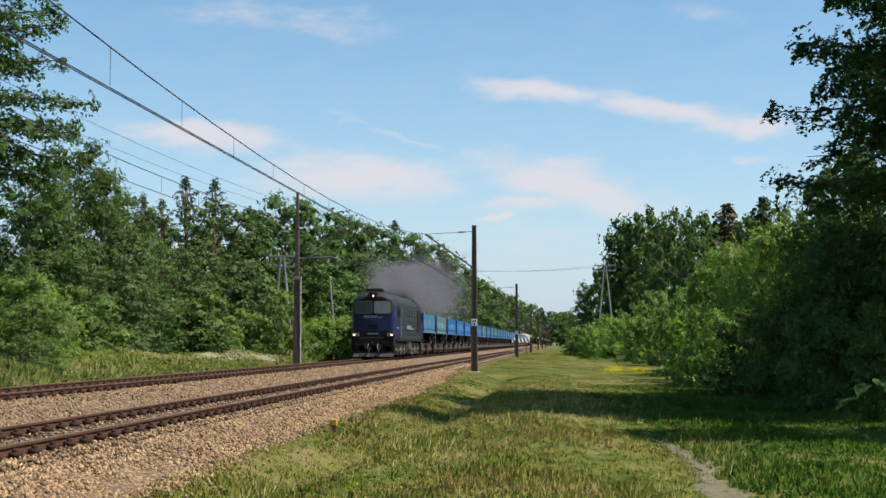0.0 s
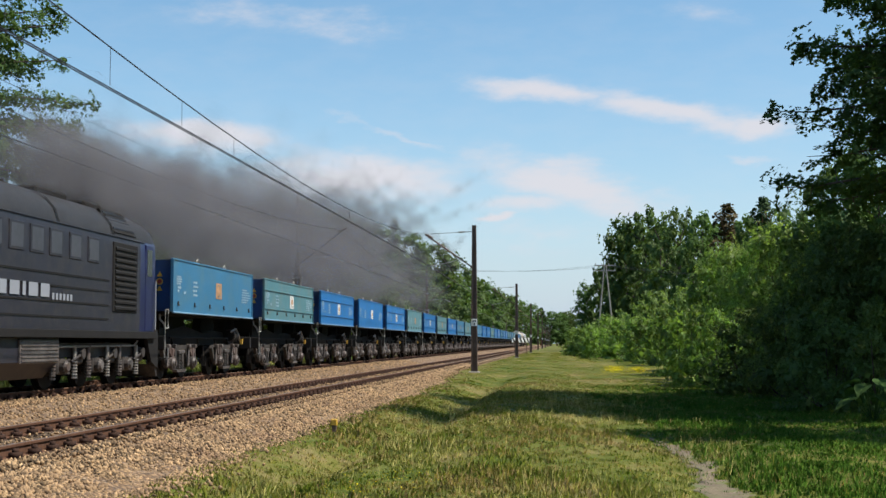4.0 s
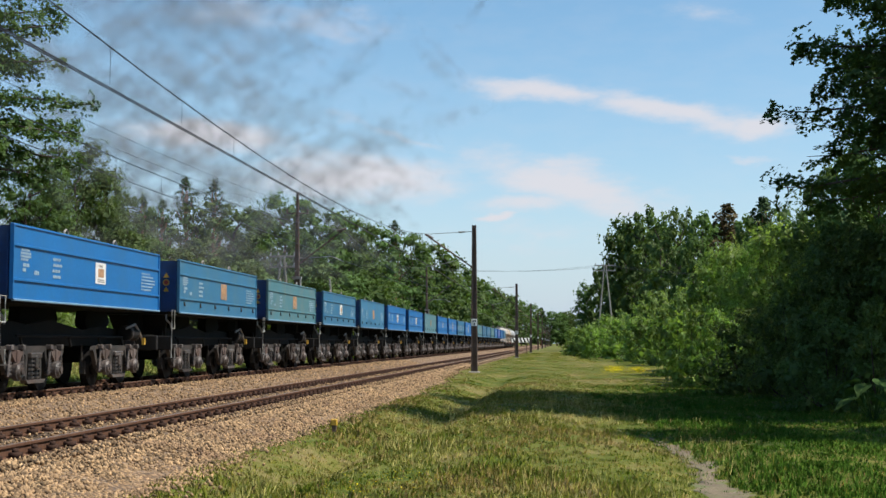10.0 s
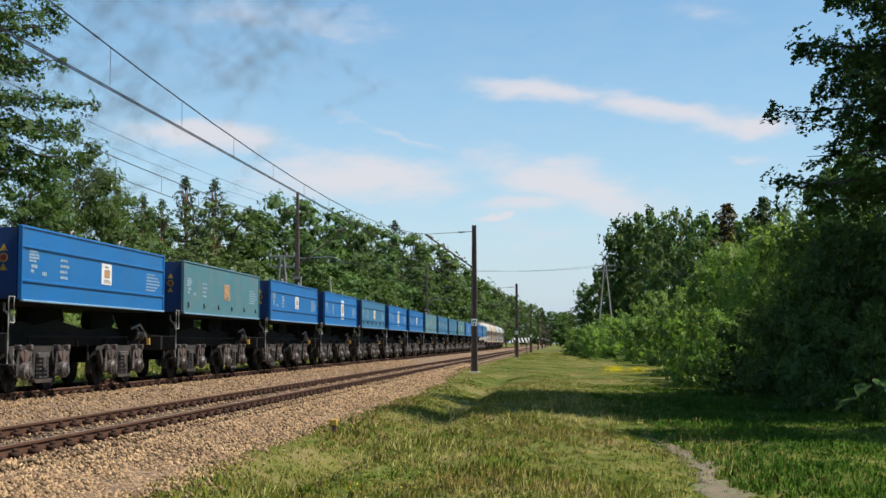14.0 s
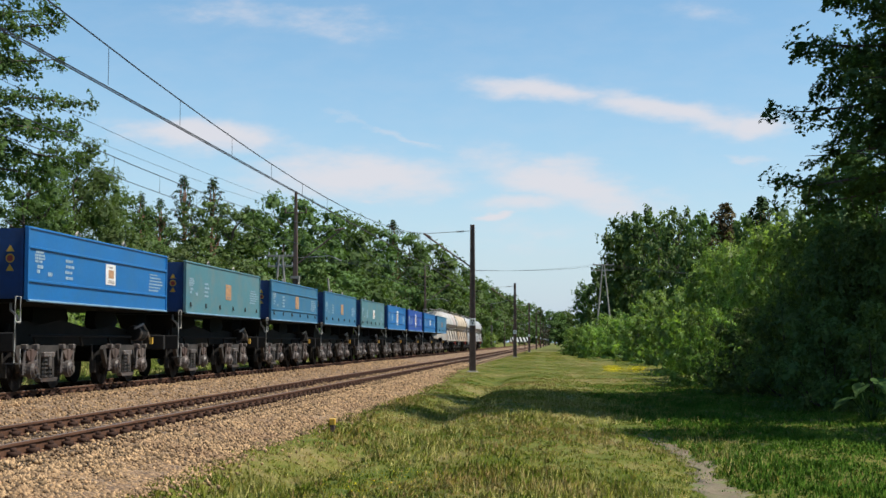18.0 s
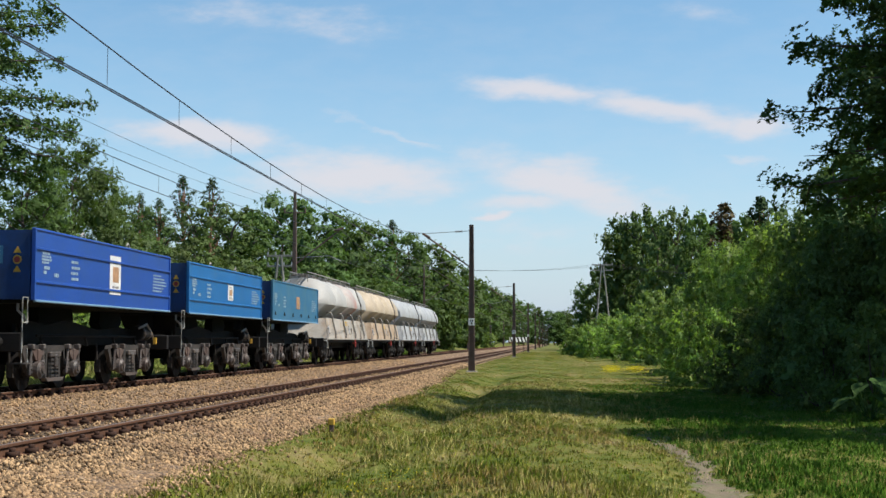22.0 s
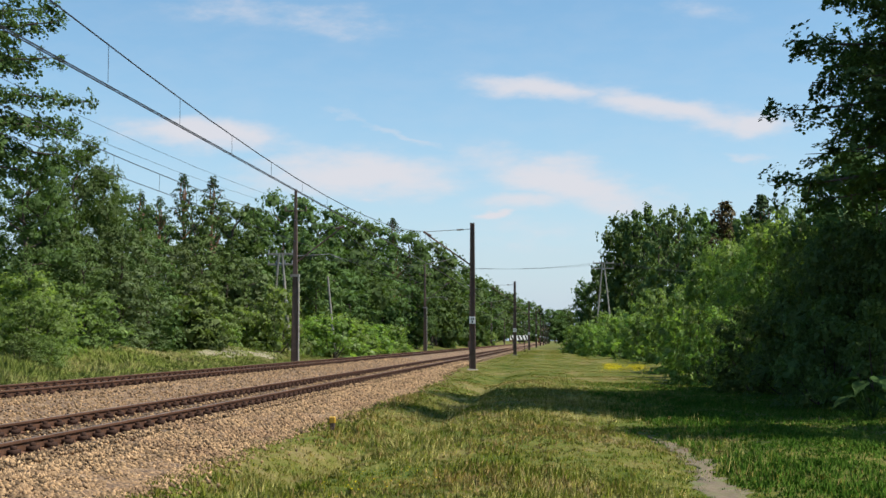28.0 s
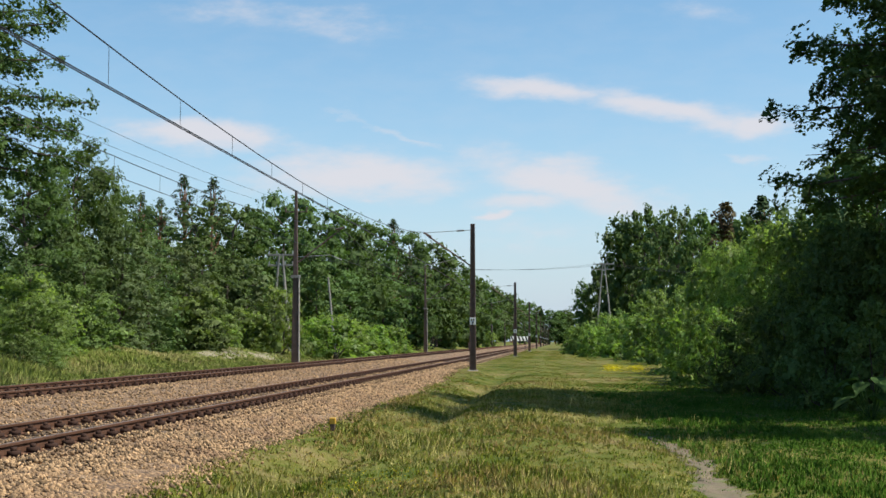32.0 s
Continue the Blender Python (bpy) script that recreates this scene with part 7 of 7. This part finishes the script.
    for y in np.arange(-6.6, 6.7, 1.65):
        box(bm, -0.42, 0.42, y - 0.03, y + 0.03, 4.27, 4.30)
    part("walkway", bm, P_PIPE, w, "grey slatted roof walkway")
    bm = BM()
    for s in (-1, 1):
        prism(bm, [(-7.35, 1.06), (7.35, 1.06), (7.35, 1.21), (-7.35, 1.21)], "x", s * 1.40, s * 1.30)
    box(bm, -1.35, 1.35, -7.4, -7.2, 0.85, 1.25)
    box(bm, -1.35, 1.35, 7.2, 7.4, 0.85, 1.25)
    box(bm, -0.5, 0.5, -7.2, 7.2, 0.75, 1.15)
    for k in range(4):
        yc = -5.25 + 3.5 * k
        rod(bm, (0, yc, 2.3), (0, yc, 0.7), 0.9, 10, 0.25)
    part("underframe", bm, P_SOOT, w)
    for e in (-1, 1):
        buffers(w, e * 7.4, e)
        bogie(w, e * 5.3, P_SOOT)
    stretch(w, 0.97, 0.0)
    return w


TANKERS = [([P_CEMW, P_CEMW, P_CEMR, P_CEMW], P_SKW, "dusty white powder wagon with a reddish stained tank"), ([P_CEMB] * 4, P_SKB, "dusty beige powder wagon with stained skirts"),
           ([P_CEMG] * 4, P_SKG, "pale grey powder wagon with stencilled skirts"), ([P_CEMG] * 4, P_SKG, "pale grey powder wagon at the end of the train")]
for i, (tk, sk, lb) in enumerate(TANKERS):
    w = make_tanker(tk, sk, lb, 40 + i, i < 2)
    MOVERS.append((w, place_y(29.10 - 0.887 * (3 - i)) - 6.9))


# ---- exhaust smoke: clusters of fine soot flakes, each cluster one rigid piece ----
M_SMOKE = bpy.data.materials.new("soot_smoke")
M_SMOKE.use_nodes = True


def smoke_surface():
    """Thin soot: grey flakes that fade out towards their rims."""
    nt = M_SMOKE.node_tree
    nt.nodes.clear()
    N, L = nt.nodes.new, nt.links.new
    out, d, t, m, tr, mx = N("ShaderNodeOutputMaterial"), N("ShaderNodeBsdfDiffuse"), N("ShaderNodeBsdfTranslucent"), N("ShaderNodeMixShader"), N("ShaderNodeBsdfTransparent"), N("ShaderNodeMixShader")
    d.inputs[0].default_value = t.inputs[0].default_value = (0.205, 0.207, 0.230, 1)
    L(d.outputs[0], m.inputs[1])
    L(t.outputs[0], m.inputs[2])
    at, pw, tc, nz, mr, mu = N("ShaderNodeAttribute"), N("ShaderNodeMath"), N("ShaderNodeTexCoord"), N("ShaderNodeTexNoise"), N("ShaderNodeMapRange"), N("ShaderNodeMath")
    at.attribute_name = "soot"
    pw.operation, mu.operation = "POWER", "MULTIPLY"
    pw.inputs[1].default_value = 1.6
    L(at.outputs["Fac"], pw.inputs[0])
    nz.inputs["Scale"].default_value, nz.inputs["Detail"].default_value = 0.8, 4
    L(tc.outputs["Object"], nz.inputs["Vector"])
    mr.inputs["From Min"].default_value, mr.inputs["From Max"].default_value, mr.inputs["To Max"].default_value = 0.25, 0.75, SMOKE_PEAK
    mr.inputs["To Min"].default_value = 0.3 * SMOKE_PEAK
    L(nz.outputs["Fac"], mr.inputs["Value"])
    L(pw.outputs[0], mu.inputs[0])
    L(mr.outputs[0], mu.inputs[1])
    L(mu.outputs[0], mx.inputs[0])
    L(tr.outputs[0], mx.inputs[1])
    L(m.outputs[0], mx.inputs[2])
    L(mx.outputs[0], out.inputs[0])


SMOKE_PEAK = 0.052
smoke_surface()


def smoke_mesh(i, r, length, n, size):
    """A long soft cloud of thin flakes that fits inside the engine room until it is blown out."""
    rs = np.random.RandomState(70 + i)
    c = rs.normal(size=(n, 3)) * np.array([r * 0.42, length * 0.42, r * 0.42])
    far = np.linalg.norm(c / np.array([r, length, r]), axis=1, keepdims=True)
    c = np.where(far > 1, c / far * rs.rand(n, 1) ** 0.33, c)
    a = rs.normal(size=(n, 3))
    a /= np.linalg.norm(a, axis=1, keepdims=True)
    b = np.cross(a, rs.normal(size=(n, 3)))
    b /= np.linalg.norm(b, axis=1, keepdims=True)
    nrm = np.cross(a, b)
    s = size * rs.uniform(0.85, 1.15, (n, 1))
    ring = [c + (a * math.cos(k * math.pi / 3) + b * math.sin(k * math.pi / 3)) * s * rs.uniform(0.8, 1.2, (n, 1)) for k in range(6)]
    v = np.stack([c + nrm * s * 0.25] + ring, 1).reshape(-1, 3)
    f = (np.arange(n) * 7)[:, None, None] + np.array([(0, 1 + k, 1 + (k + 1) % 6) for k in range(6)])[None]
    up = np.array([0.3, 0, 1.0]) + rs.normal(size=(n, 3)) * 0.15
    ob = mesh_np("smoke_flakes", v, f.reshape(-1, 3), M_SMOKE, normals=np.repeat(up / np.linalg.norm(up, axis=1, keepdims=True), 7, axis=0))
    me = ob.data
    me.attributes.new("soot", "FLOAT", "POINT").data.foreach_set("value", np.tile(np.array([1.0] + [0.0] * 6, dtype=np.float32), n))
    bpy.data.objects.remove(ob)
    return me


SMOKE = [smoke_mesh(i, r, ln, n, sz) for i, (r, ln, n, sz) in enumerate(((0.25, 5.0, 42, 1.05), (0.25, 5.5, 42, 1.08), (0.22, 5.8, 42, 1.10), (0.22, 5.5, 42, 1.10), (0.22, 5.0, 42, 1.10)))]
PUFFS = []
STACK_Y = LOCO_Y - 2.4
rs = np.random.RandomState(9)
for i in range(54):
    for k in range(16):
        te = -3.8 + 0.138 * i + rs.uniform(-0.07, 0.07)
        plume = k < 5
        ob = tagged(new("smoke_puff", SMOKE[4 if plume else (i + k) % 2 + (2 if te < 1.6 else 0)]), "drifting dark grey diesel exhaust smoke", "smoke", "exhaust smoke", "stuff")
        if plume:
            u = np.array((rs.normal(-0.5, 0.3), rs.normal(-0.5, 0.4), rs.uniform(0.10, 0.75) * (1.0 if te < 2.2 else 0.6)))
        else:
            u = np.array((rs.uniform(-1.9 if te > 1.6 else -1.5, -0.1), rs.normal(-0.3, 0.5), rs.uniform(-0.12, 0.26)))
        PUFFS.append((ob, te, u, rs.uniform(0.0, 2.6), rs.choice((-1, 1)) * rs.uniform(10, 50), rs.choice((-1, 1)) * rs.uniform(50, 88)))


def puff_pose(te, u, kick, ta, tb, age):
    """Where a puff is, age seconds after it left the stack: a quick rise, then a drift that spreads, slowly tumbling."""
    y0 = STACK_Y - SPEED * te
    jump, drag = 1 - math.exp(-age / 0.7), 1.2 * (1 - math.exp(-age / 0.4))
    grow = (0.80 * age + 0.16 * age * age) if te < 2.0 else (0.55 * age + 0.30 * age * age)
    turn = 1 - math.exp(-age / 2.2)
    return pose(FAR_X + u[0] * grow, y0 - drag + u[1] * min(grow, 25), 4.85 + kick * jump + u[2] * grow + (0.03 * max(0.0, age - 6.2) ** 3 if te < 2.0 else 0.12 * max(0.0, age - 3.5) ** 3), ta * turn, 0, tb * turn)


# ---- what moves ----
def motions():
    for ob, y0 in MOVERS:
        walk(ob, [(t, pose(FAR_X, y0 - SPEED * t, FAR_Z)) for t in (0, 8, 16, 24, 32)])
    for ob, te, u, kick, ta, tb in PUFFS:
        rows = []
        if te > 0.05:
            for t in sorted({0.0, max(0.0, te - 0.4), te}):
                rows.append((t, pose(FAR_X, STACK_Y - SPEED * t, FAR_Z + 2.7)))
        ages = [a for a in (0.1, 0.25, 0.5, 1, 2, 4, 6.5, 9, 12, 16, 22, 30, 36) if te + a > 0.02 and te + a < 32] + [32 - te]
        if te <= 0.05:
            ages = [max(0.0, -te)] + [a for a in ages if te + a > 0.1]
        for a in ages:
            rows.append((max(0.0, te + a), puff_pose(te, u, kick, ta, tb, a)))
        walk(ob, rows)


motions()
